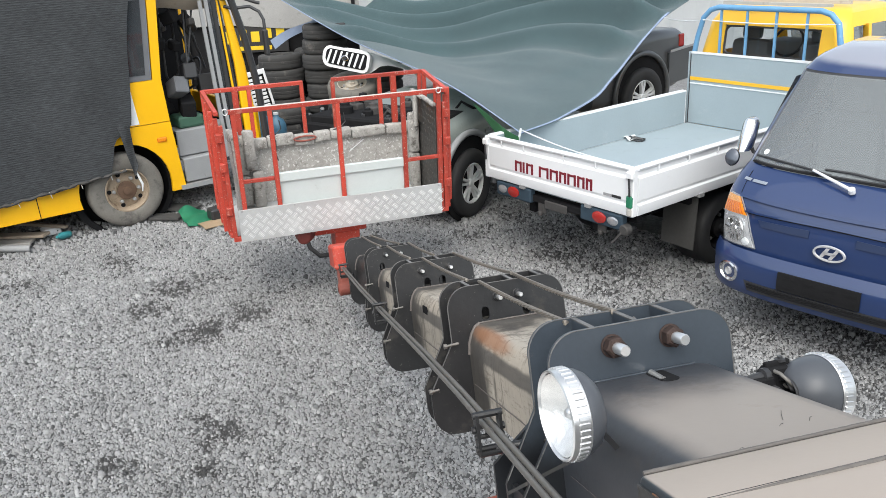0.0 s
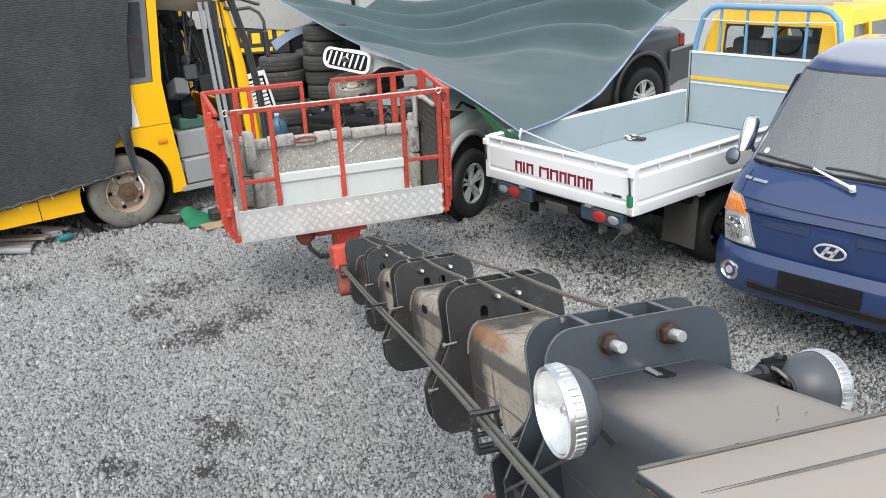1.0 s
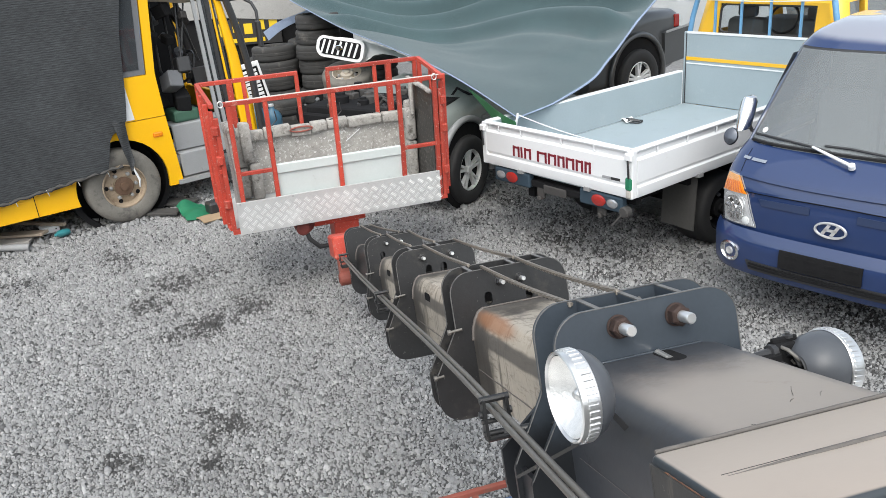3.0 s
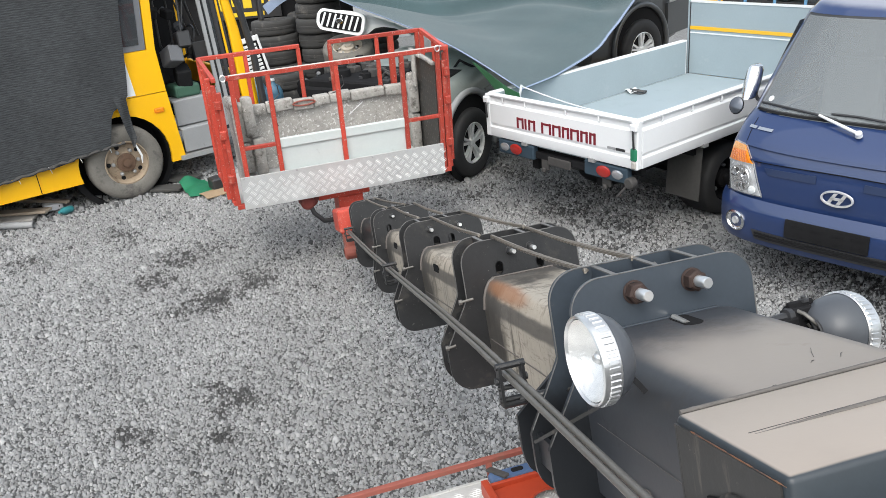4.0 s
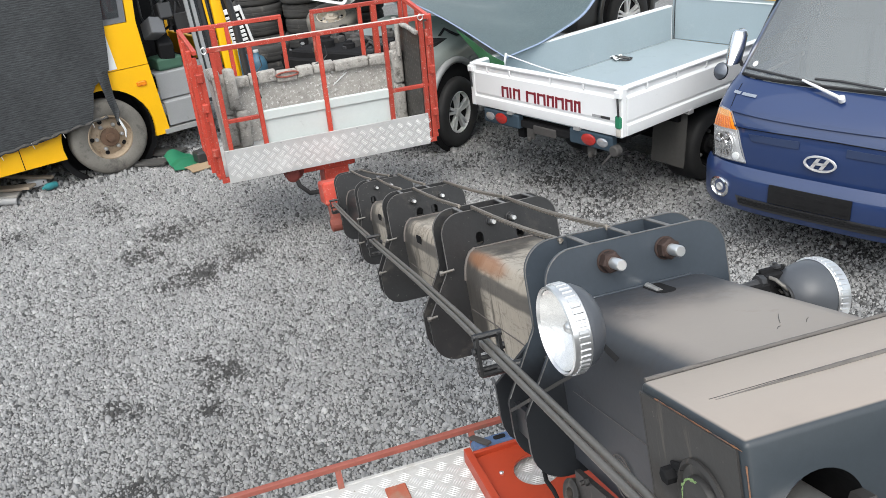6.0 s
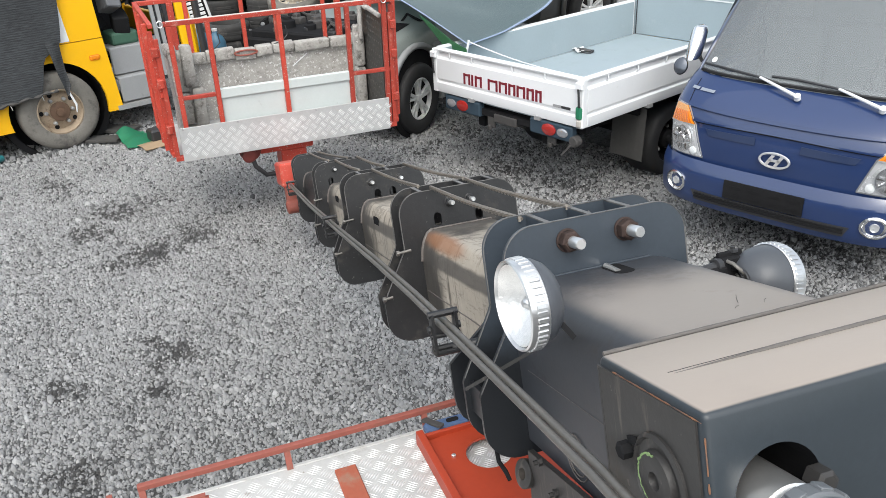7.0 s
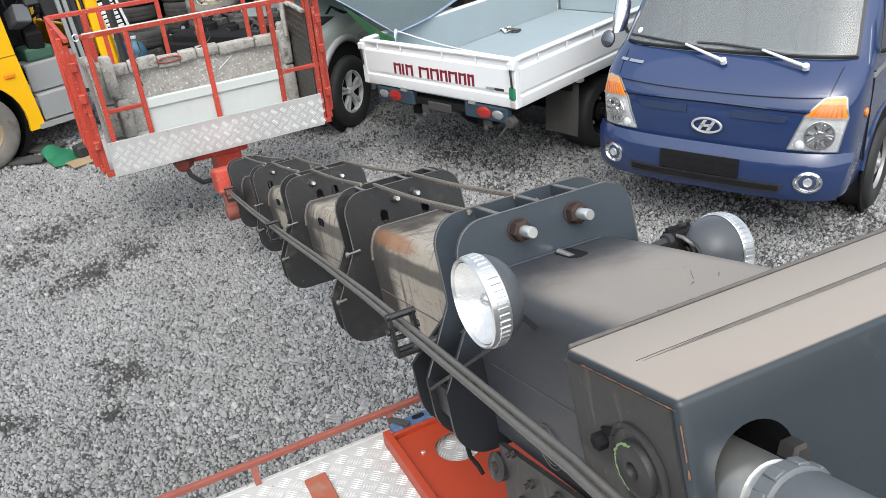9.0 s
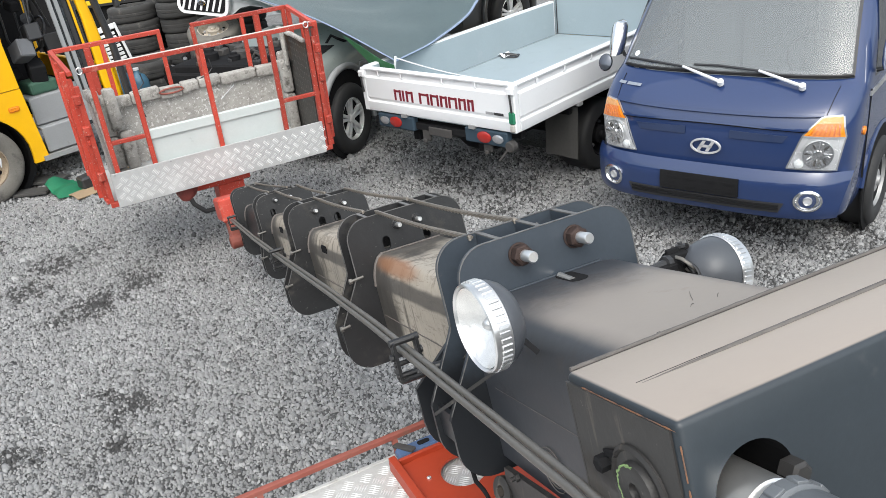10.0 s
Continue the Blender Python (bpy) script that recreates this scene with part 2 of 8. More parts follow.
M_SUV = mat("grey_green_metallic", (0.27, 0.30, 0.285), 0.4, 0.3, 0.12, 4, 60, 0.04, (0.16, 0.15, 0.13), 0.35, 5, coat=0.2)
M_SUVDARK = mat("grey_metallic", (0.10, 0.104, 0.108), 0.35, 0.4, 0.1, 3, 60, 0.03, coat=0.4)
M_TINT = glass("tinted_glass", (0.05, 0.055, 0.06), 0.04, 0.8)


def clear_glass(name, col, haze=1.0):
    m = bpy.data.materials.new(name)
    m.use_nodes = True
    b = m.node_tree.nodes["Principled BSDF"]
    b.inputs["Base Color"].default_value = (*col, 1)
    b.inputs["Roughness"].default_value = 0.0
    b.inputs["Transmission Weight"].default_value = haze
    b.inputs["IOR"].default_value = 1.38
    return m


# the grey base colour adds a painted veil of reflected sky
M_SCREEN = glass("windscreen_glass", (0.21, 0.226, 0.234), 0.16, 0.45, 0.75)
M_LENS = glass("lamp_glass", (0.4, 0.4, 0.4), 0.05, 0.07)
M_AMBER = mat("amber_lens", (0.80, 0.24, 0.004), 0.35, 0.0, 0.3, 45, 130, 0.5, coat=0.5)
M_REDLENS = mat("red_lens", (0.33, 0.022, 0.018), 0.2, 0.0, 0.1, 30, 100, 0.1, coat=0.5)
M_CLEAR = mat("clear_lens", (0.45, 0.46, 0.48), 0.15, 0.6, 0.2, 30, 60, 0.3, coat=0.5)
# dark blotches on whitened metal paint the chrome's broken reflections
M_REFL = mat("faceted_reflector", (0.88, 0.89, 0.90), 0.2, 0.62, 0.12, 24, 26, 1.0, (0.16, 0.16, 0.17), 0.36, 20)
M_RIMW = mat("ribbed_bright_rim", (0.70, 0.70, 0.70), 0.3, 0.85, 0.08, 20, 90, 0.05)
M_RIM = mat("dusty_steel_rim", (0.36, 0.285, 0.205), 0.7, 0.1, 0.25, 8, 60, 0.2, (0.13, 0.075, 0.045), 0.5, 11)
M_ALLOY = mat("dull_alloy_rim", (0.80, 0.81, 0.81), 0.35, 0.35, 0.1, 8, 60, 0.05, (0.3, 0.28, 0.26), 0.3, 9)
M_HUB = mat("rusty_hub", (0.14, 0.085, 0.055), 0.75, 0.2, 0.3, 12, 70, 0.3, (0.07, 0.05, 0.04), 0.4, 12)
M_TYRE = mat("dusty_tyre", (0.045, 0.044, 0.043), 0.85, 0.0, 0.25, 7, 60, 0.25, (0.145, 0.135, 0.122), 0.42, 4)
M_TYREDUST = mat("chalky_old_tyre", (0.17, 0.16, 0.142), 0.9, 0.0, 0.3, 7, 60, 0.25, (0.07, 0.065, 0.06), 0.5, 5)


def net_mat():
    m = mat("black_shade_net", (0.040, 0.043, 0.046), 0.9, 0.0, 0.4, 2.2, 120, 0.0)
    nt = m.node_tree
    N, L = nt.nodes, nt.links
    b = N["Principled BSDF"]
    tc = N.new("ShaderNodeTexCoord")
    mp = N.new("ShaderNodeMapping")
    mp.inputs["Scale"].default_value = (5, 14, 95)
    L.new(tc.outputs["Object"], mp.inputs["Vector"])
    wv = N.new("ShaderNodeTexNoise")
    wv.inputs["Scale"].default_value, wv.inputs["Detail"].default_value = 1.0, 3.0
    L.new(mp.outputs[0], wv.inputs["Vector"])
    bands = N.new("ShaderNodeTexWave")
    bands.bands_direction = "Z"
    bands.inputs["Scale"].default_value, bands.inputs["Distortion"].default_value = 14.0, 3.0
    bands.inputs["Detail"].default_value, bands.inputs["Detail Scale"].default_value = 3.0, 3.0
    L.new(tc.outputs["Object"], bands.inputs["Vector"])
    knit = N.new("ShaderNodeMix")
    knit.inputs[0].default_value = 0.24
    L.new(wv.outputs["Fac"], knit.inputs[2])
    L.new(bands.outputs["Fac"], knit.inputs[3])
    src = b.inputs["Base Color"].links[0].from_socket
    mx = N.new("ShaderNodeMix")
    mx.data_type, mx.blend_type = "RGBA", "MULTIPLY"
    mx.inputs[0].default_value = 1.0
    rp = N.new("ShaderNodeValToRGB")
    rp.color_ramp.elements[0].color, rp.color_ramp.elements[1].color = (0.5, 0.5, 0.5, 1), (1.5, 1.5, 1.5, 1)
    rp.color_ramp.elements[0].position, rp.color_ramp.elements[1].position = 0.25, 0.75
    L.new(knit.outputs[0], rp.inputs[0])
    L.new(src, mx.inputs[6])
    L.new(rp.outputs[0], mx.inputs[7])
    L.new(mx.outputs[2], b.inputs["Base Color"])
    bp = N.new("ShaderNodeBump")
    bp.inputs["Strength"].default_value, bp.inputs["Distance"].default_value = 0.6, 0.008
    L.new(knit.outputs[0], bp.inputs["Height"])
    L.new(bp.outputs[0], b.inputs["Normal"])
    return m


M_NET = net_mat()
M_TARP = mat("faded_green_tarp", (0.042, 0.080, 0.090), 0.8, 0.0, 0.35, 2, 90, 0.9, (0.070, 0.118, 0.125), 0.5, 9, fleck=((0.13, 0.19, 0.195), 95, 0.16))
M_TARP.node_tree.nodes["Principled BSDF"].inputs["Sheen Weight"].default_value = 0.3
M_TARP.node_tree.nodes["Principled BSDF"].inputs["Sheen Roughness"].default_value = 0.45


def let_light_through(m, col, k):
    """Open weave: part of the light passes to the far side."""
    N, L = m.node_tree.nodes, m.node_tree.links
    tr = N.new("ShaderNodeBsdfTranslucent")
    tr.inputs["Color"].default_value = (*col, 1)
    mx = N.new("ShaderNodeMixShader")
    mx.inputs[0].default_value = k
    L.new(N["Principled BSDF"].outputs[0], mx.inputs[1])
    L.new(tr.outputs[0], mx.inputs[2])
    L.new(mx.outputs[0], N["Material Output"].inputs["Surface"])


let_light_through(M_TARP, (0.45, 0.55, 0.54), 0.3)
M_TARPDK = mat("green_tarp_underside", (0.03, 0.13, 0.05), 0.75, 0.0, 0.15, 3, 120, 0.3)
M_HEM = mat("blue_tarp_hem", (0.24, 0.30, 0.42), 0.7, 0.0, 0.2, 10, 120, 0.3)
M_CORD = mat("white_cord", (0.7, 0.72, 0.72), 0.8, 0.0, 0.1, 20, 120, 0.2)
M_TEXT = mat("maroon_lettering", (0.17, 0.012, 0.022), 0.4, 0.0, 0.05, 5, 60, 0.0)
M_GREY = mat("mid_grey_paint", (0.28, 0.285, 0.29), 0.55, 0.0, 0.12, 4, 60, 0.08, (0.18, 0.17, 0.16), 0.35, 5)
M_GALV = mat("galvanised_steel", (0.40, 0.40, 0.40), 0.55, 0.5, 0.15, 6, 60, 0.1, (0.25, 0.18, 0.13), 0.3, 7)
M_CANVAS = mat("grey_canvas", (0.42, 0.40, 0.37), 0.9, 0.0, 0.2, 3, 80, 0.4, (0.25, 0.23, 0.2), 0.4, 5)
M_WALL = mat("pale_corrugated_wall", (0.62, 0.63, 0.63), 0.6, 0.0, 0.08, 1, 40, 0.05, (0.45, 0.44, 0.42), 0.3, 1.5)
M_PLANK = mat("old_timber", (0.27, 0.22, 0.17), 0.85, 0.0, 0.3, 6, 60, 0.4, per=0.3)
M_SEAT = mat("grey_seat_cloth", (0.14, 0.145, 0.155), 0.9, 0.0, 0.1, 6, 80, 0.3)
M_CABIN = mat("grey_cabin_trim", (0.20, 0.215, 0.215), 0.85, 0.0, 0.12, 5, 80, 0.2)
M_LAMPBOX = mat("dusty_blue_housing", (0.035, 0.055, 0.075), 0.75, spec=0.2)
M_BLUECAN = mat("blue_plastic", (0.06, 0.15, 0.23), 0.4, 0.0, 0.1, 6, 60, 0.05)
M_GREENS = mat("green_sheet", (0.015, 0.16, 0.08), 0.6, 0.0, 0.2, 8, 60, 0.2)
M_SIGNY = mat("sign_yellow", (0.75, 0.52, 0.02), 0.5, 0.0, 0.1, 4, 60, 0.05)


def overlay(m, mask_fn, col, amt, lo, hi, nscale, nstretch=(1, 1, 1), nk=1.0):
    """Lays a stain of colour col where mask_fn's distance plus noise falls from hi to lo."""
    N, L = m.node_tree.nodes, m.node_tree.links
    b = N["Principled BSDF"]
    src = b.inputs["Base Color"].links[0].from_socket
    tc = N.new("ShaderNodeTexCoord")
    mp = N.new("ShaderNodeMapping")
    mp.inputs["Scale"].default_value = nstretch
    L.new(tc.outputs["Object"], mp.inputs["Vector"])
    nz = N.new("ShaderNodeTexNoise")
    nz.inputs["Scale"].default_value, nz.inputs["Detail"].default_value, nz.inputs["Roughness"].default_value = nscale, 7, 0.7
    L.new(mp.outputs[0], nz.inputs["Vector"])
    ma = N.new("ShaderNodeMath")
    ma.operation = "MULTIPLY_ADD"
    L.new(nz.outputs["Fac"], ma.inputs[0])
    ma.inputs[1].default_value = nk
    L.new(mask_fn(N, L, tc), ma.inputs[2])
    mr = N.new("ShaderNodeMapRange")
    mr.interpolation_type = "SMOOTHSTEP"
    mr.inputs["From Min"].default_value, mr.inputs["From Max"].default_value = hi + nk * 0.5, lo + nk * 0.5
    mr.inputs["To Max"].default_value = amt
    L.new(ma.outputs[0], mr.inputs["Value"])
    mx = N.new("ShaderNodeMix")
    mx.data_type = "RGBA"
    L.new(mr.outputs[0], mx.inputs[0])
    L.new(src, mx.inputs[6])
    mx.inputs[7].default_value = (*col, 1)
    L.new(mx.outputs[2], b.inputs["Base Color"])


def blob(c, s):
    """Distance from the ellipsoid at c with half axes s, 1 on its skin."""
    def fn(N, L, tc):
        mp = N.new("ShaderNodeMapping")
        mp.vector_type = "TEXTURE"
        mp.inputs["Location"].default_value, mp.inputs["Scale"].default_value = c, s
        L.new(tc.outputs["Object"], mp.inputs["Vector"])
        ln = N.new("ShaderNodeVectorMath")
        ln.operation = "LENGTH"
        L.new(mp.outputs[0], ln.inputs[0])
        return ln.outputs["Value"]
    return fn


def flat(v):
    def fn(N, L, tc):
        n = N.new("ShaderNodeValue")
        n.outputs[0].default_value = v
        return n.outputs[0]
    return fn


M_INNER = mat("greasy_worn_steel", (0.39, 0.345, 0.285), 0.45, 0.05, 0.25, 4, 60, 0.1, (0.56, 0.51, 0.44), 0.4, 5)
overlay(M_INNER, flat(0.0), (0.10, 0.085, 0.068), 0.8, -0.12, 0.0, 5, (2.0, 5.0, 0.7))      # drips down the flanks
overlay(M_INNER, flat(0.0), (0.16, 0.135, 0.11), 0.6, -0.11, -0.03, 16, (3.0, 0.6, 3.0))       # scratches along the travel
for k, y in enumerate((0.963, 2.046, 3.104, 4.307)):
    overlay(M_INNER, blob((0, y, -0.22), (0.55, 0.30, 0.30)), (0.050, 0.046, 0.042), 0.93, 0.55, 1.0, 7, (1, 1, 0.6), 1.3)   # grease by the collars
    overlay(M_INNER, blob((-0.143 + 0.016 * k, y - 0.45, -0.105), (0.035, 0.9, 0.026)), (0.07, 0.064, 0.058), 0.85, 0.7, 1.15, 8, (1, 0.5, 1), 0.8)
    overlay(M_INNER, blob((0, y, -0.034), (0.3, 0.10, 0.05)), (0.10, 0.094, 0.088), 0.8, 0.5, 1.1, 9, (1, 1, 1), 0.9)
overlay(M_INNER, blob((-0.122, 0.78, -0.052), (0.040, 0.24, 0.034)), (0.30, 0.135, 0.062), 0.75, 0.4, 1.15, 11, (1, 0.6, 1), 0.8)
overlay(M_BLUE, blob((0, 1.2, 2.6), (3, 3, 0.78)), (0.32, 0.33, 0.37), 0.8, 0.94, 1.0, 3, (1, 1, 1), 0.03)   # pale sky reflection on the roof, put into the paint's colour
overlay(M_BOOM, blob((0, 0, -0.55), (4, 4, 0.42)), (0.010, 0.010, 0.011), 0.85, 0.82, 1.05, 5, (1, 1, 1), 0.3)   # shade on the lower lobes, painted in as near-black towards the bottom
M_CHEEK = mat("grimy_cheek_paint", (0.030, 0.028, 0.027), 0.5, 0.0, 0.3, 5, 60, 0.1, (0.075, 0.066, 0.057), 0.4, 5, fleck=((0.10, 0.09, 0.08), 40, 0.03))
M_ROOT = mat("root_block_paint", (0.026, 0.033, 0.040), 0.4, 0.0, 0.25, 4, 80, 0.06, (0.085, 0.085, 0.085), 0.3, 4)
M_EDGE = mat("chipped_rusty_edge", (0.20, 0.095, 0.05), 0.8, 0.0, 0.3, 20, 90, 0.3, (0.05, 0.055, 0.06), 0.62, 22)


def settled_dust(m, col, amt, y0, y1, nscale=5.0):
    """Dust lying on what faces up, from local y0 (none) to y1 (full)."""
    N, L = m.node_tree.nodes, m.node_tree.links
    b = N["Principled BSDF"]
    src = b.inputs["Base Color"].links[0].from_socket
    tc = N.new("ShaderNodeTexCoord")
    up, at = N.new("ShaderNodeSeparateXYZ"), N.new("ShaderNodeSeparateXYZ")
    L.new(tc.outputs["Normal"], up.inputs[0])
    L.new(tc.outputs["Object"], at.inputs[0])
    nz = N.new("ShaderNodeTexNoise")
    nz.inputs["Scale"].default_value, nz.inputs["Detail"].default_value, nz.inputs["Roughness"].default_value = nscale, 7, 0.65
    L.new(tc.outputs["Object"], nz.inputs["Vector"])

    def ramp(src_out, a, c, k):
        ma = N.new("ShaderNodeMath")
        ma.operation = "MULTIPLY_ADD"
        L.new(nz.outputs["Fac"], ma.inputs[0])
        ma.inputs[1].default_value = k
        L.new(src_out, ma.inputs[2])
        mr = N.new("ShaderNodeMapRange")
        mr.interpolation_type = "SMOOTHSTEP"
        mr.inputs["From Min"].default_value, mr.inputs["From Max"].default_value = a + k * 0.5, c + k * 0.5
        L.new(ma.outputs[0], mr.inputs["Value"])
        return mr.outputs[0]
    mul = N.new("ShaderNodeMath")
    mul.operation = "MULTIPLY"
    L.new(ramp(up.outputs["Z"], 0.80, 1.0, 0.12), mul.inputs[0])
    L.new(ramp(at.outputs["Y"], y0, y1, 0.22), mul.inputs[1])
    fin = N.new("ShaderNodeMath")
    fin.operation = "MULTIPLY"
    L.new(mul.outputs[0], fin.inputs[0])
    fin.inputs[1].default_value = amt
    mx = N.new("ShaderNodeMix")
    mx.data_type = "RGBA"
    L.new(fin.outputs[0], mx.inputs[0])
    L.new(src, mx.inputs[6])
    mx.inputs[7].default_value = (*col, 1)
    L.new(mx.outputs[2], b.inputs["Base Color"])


M_SECONE = mat("grimy_boom_paint", (0.040, 0.043, 0.050), 0.42, 0.0, 0.25, 3, 60, 0.05, (0.070, 0.062, 0.056), 0.45, 3)
settled_dust(M_SECONE, (0.27, 0.235, 0.205), 0.95, -0.04, -0.30)
overlay(M_SECONE, flat(0.0), (0.07, 0.062, 0.055), 0.7, -0.26, -0.20, 34, (1, 1, 1), 1.0)   # scuffs
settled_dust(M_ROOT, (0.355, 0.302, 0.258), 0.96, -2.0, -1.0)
overlay(M_CHEEK, flat(0.0), (0.10, 0.085, 0.072), 0.6, -0.16, -0.06, 6, (1.0, 5.0, 0.8))   # dusty runs


# ---- building helpers ----


def thing(name, m=None, label="", category="", group="", kind=""):
    ob = new(name)
    if m is not None:
        ob.matrix_basis = m
    return tagged(ob, label, category, group, kind)


def part(name, bm, material, parent=None, label="", smooth=None):
    me = bpy.data.meshes.new(name)
    bmesh.ops.recalc_face_normals(bm, faces=bm.faces)
    bm.to_mesh(me)
    bm.free()
    for k in (material if isinstance(material, (list, tuple)) else (material,)):
        me.materials.append(k)
    if smooth is not None:
        me.polygons.foreach_set("use_smooth", [True] * len(me.polygons))
        me.set_sharp_from_angle(angle=radians(smooth))
    ob = new(name, me)
    if parent is not None:
        ob.parent = parent
    if label:
        ob["label"] = label
    return ob


def B():
    return bmesh.new()


def box(bm, x0, x1, y0, y1, z0, z1, bevel=0.0, m=None, seg=1):
    r = bmesh.ops.create_cube(bm, size=1.0)
    t = Matrix.Translation(((x0 + x1) / 2, (y0 + y1) / 2, (z0 + z1) / 2)) @ Matrix.Diagonal((abs(x1 - x0), abs(y1 - y0), abs(z1 - z0), 1))
    bmesh.ops.transform(bm, matrix=t, verts=r["verts"])
    vs = r["verts"]
    if bevel:
        es = list({e for v in vs for e in v.link_edges})
        q = bmesh.ops.bevel(bm, geom=es, offset=bevel, segments=seg, affect="EDGES", profile=0.5)
        vs = list({v for f in q["faces"] for v in f.verts} | {v for v in vs if v.is_valid})
    if m is not None:
        bmesh.ops.transform(bm, matrix=m, verts=vs)
    return bm


def bar(bm, p, q, w, h=None, up=(0, 0, 1), bevel=0.0):
    """A square bar from p to q."""
    p, q = Vector(p), Vector(q)
    h = w if h is None else h
    d = (q - p)
    ln = d.length
    d.normalize()
    u = Vector(up)
    s = d.cross(u)
    if s.length < 1e-4:
        s = d.cross(Vector((1, 0, 0)))
    s.normalize()
    u = s.cross(d)
    m = Matrix((s, d, u)).transposed().to_4x4()
    m.translation = p
    return box(bm, -w / 2, w / 2, 0, ln, -h / 2, h / 2, bevel, m)


def tube(bm, pts, r, seg=8, cap=True):
    """A round tube along points."""
    pts = [Vector(p) for p in pts]
    rings = []
    n = None
    for i, p in enumerate(pts):
        d = (pts[min(i + 1, len(pts) - 1)] - pts[max(i - 1, 0)]).normalized()
        if n is None:
            n = d.cross(Vector((0, 0, 1)))
            if n.length < 1e-3:
                n = d.cross(Vector((1, 0, 0)))
        n = (n - d * n.dot(d)).normalized()
        b = d.cross(n)
        rr = r[i] if isinstance(r, (list, tuple)) else r
        rings.append([bm.verts.new(p + (n * math.cos(a) + b * math.sin(a)) * rr) for a in [2 * math.pi * k / seg for k in range(seg)]])
    for a, b in zip(rings, rings[1:]):
        for k in range(seg):
            bm.faces.new((a[k], a[(k + 1) % seg], b[(k + 1) % seg], b[k]))
    if cap:
        bm.faces.new(rings[0][::-1])
        bm.faces.new(rings[-1])
    return bm


def lathe(bm, prof, m=None, seg=32, close=False):
    """Turns (radius, height) pairs round the local z axis."""
    rings, new_v = [], []
    for r, z in prof:
        if r < 1e-5:
            v = bm.verts.new((0, 0, z))
            rings.append([v] * seg)
            new_v.append(v)
        else:
            ring = [bm.verts.new((r * math.cos(2 * math.pi * k / seg), r * math.sin(2 * math.pi * k / seg), z)) for k in range(seg)]
            rings.append(ring)
            new_v += ring
    pairs = list(zip(rings, rings[1:])) + ([(rings[-1], rings[0])] if close else [])
    for a, b in pairs:
        for k in range(seg):
            vs = []
            for v in (a[k], a[(k + 1) % seg], b[(k + 1) % seg], b[k]):
                if v not in vs:
                    vs.append(v)
            if len(vs) > 2:
                bm.faces.new(vs)
    if m is not None:
        bmesh.ops.transform(bm, matrix=m, verts=new_v)
    return bm


def prism(bm, poly, h, m=None, bevel=0.0):
    """A flat plate of the outline poly (x, y), from z = 0 to h."""
    vs = [bm.verts.new((x, y, 0)) for x, y in poly]
    f = bm.faces.new(vs)
    r = bmesh.ops.extrude_face_region(bm, geom=[f])
    top = [v for v in r["geom"] if isinstance(v, bmesh.types.BMVert)]
    bmesh.ops.translate(bm, vec=(0, 0, h), verts=top)
    allv = vs + top
    if m is not None:
        bmesh.ops.transform(bm, matrix=m, verts=allv)
    return bm


def rounded(x0, x1, y0, y1, r, n=6):
    """The outline of a rectangle with rounded corners; r: one radius or four, from the lower left round."""
    rs = r if isinstance(r, (list, tuple)) else [r] * 4
    out = []
    for (cx, cy, a0), q in zip(((x0, y0, 180), (x1, y0, 270), (x1, y1, 0), (x0, y1, 90)), rs):
        ox = cx + (q if cx == x0 else -q)
        oy = cy + (q if cy == y0 else -q)
        for k in range(n + 1):
            a = radians(a0 + 90 * k / n)
            out.append((ox + q * math.cos(a), oy + q * math.sin(a)))
    return out


def loft(bm, loops, close_ends=True, ring=True):
    vs = [[bm.verts.new(p) for p in lp] for lp in loops]
    n = len(vs[0])
    for a, b in zip(vs, vs[1:]):
        for k in range(n if ring else n - 1):
            bm.faces.new((a[k], a[(k + 1) % n], b[(k + 1) % n], b[k]))
    if close_ends:
        bm.faces.new(vs[0][::-1])
        bm.faces.new(vs[-1])
    return bm


def sheet(bm, fn, nu, nv, thick=0.0):
    """A curved sheet of the points fn(u, v), with thickness."""
    g = [[bm.verts.new(fn(i / nu, j / nv)) for j in range(nv + 1)] for i in range(nu + 1)]
    fs = [bm.faces.new((g[i][j], g[i + 1][j], g[i + 1][j + 1], g[i][j + 1])) for i in range(nu) for j in range(nv)]
    if thick:
        bmesh.ops.recalc_face_normals(bm, faces=fs)
        bm.normal_update()
        bmesh.ops.solidify(bm, geom=fs, thickness=thick)
    return bm


def axis_to(p, d, up=(0, 0, 1)):
    """A frame at p with its z along d."""
    return Matrix.Translation(p) @ Vector(d).to_track_quat("Z", "Y").to_matrix().to_4x4()


def lerp_table(tab, z):
    if z <= tab[0][0]:
        return tab[0][1]
    for (a, u), (b, v) in zip(tab, tab[1:]):
        if z <= b:
            return u + (v - u) * (z - a) / (b - a)
    return tab[-1][1]


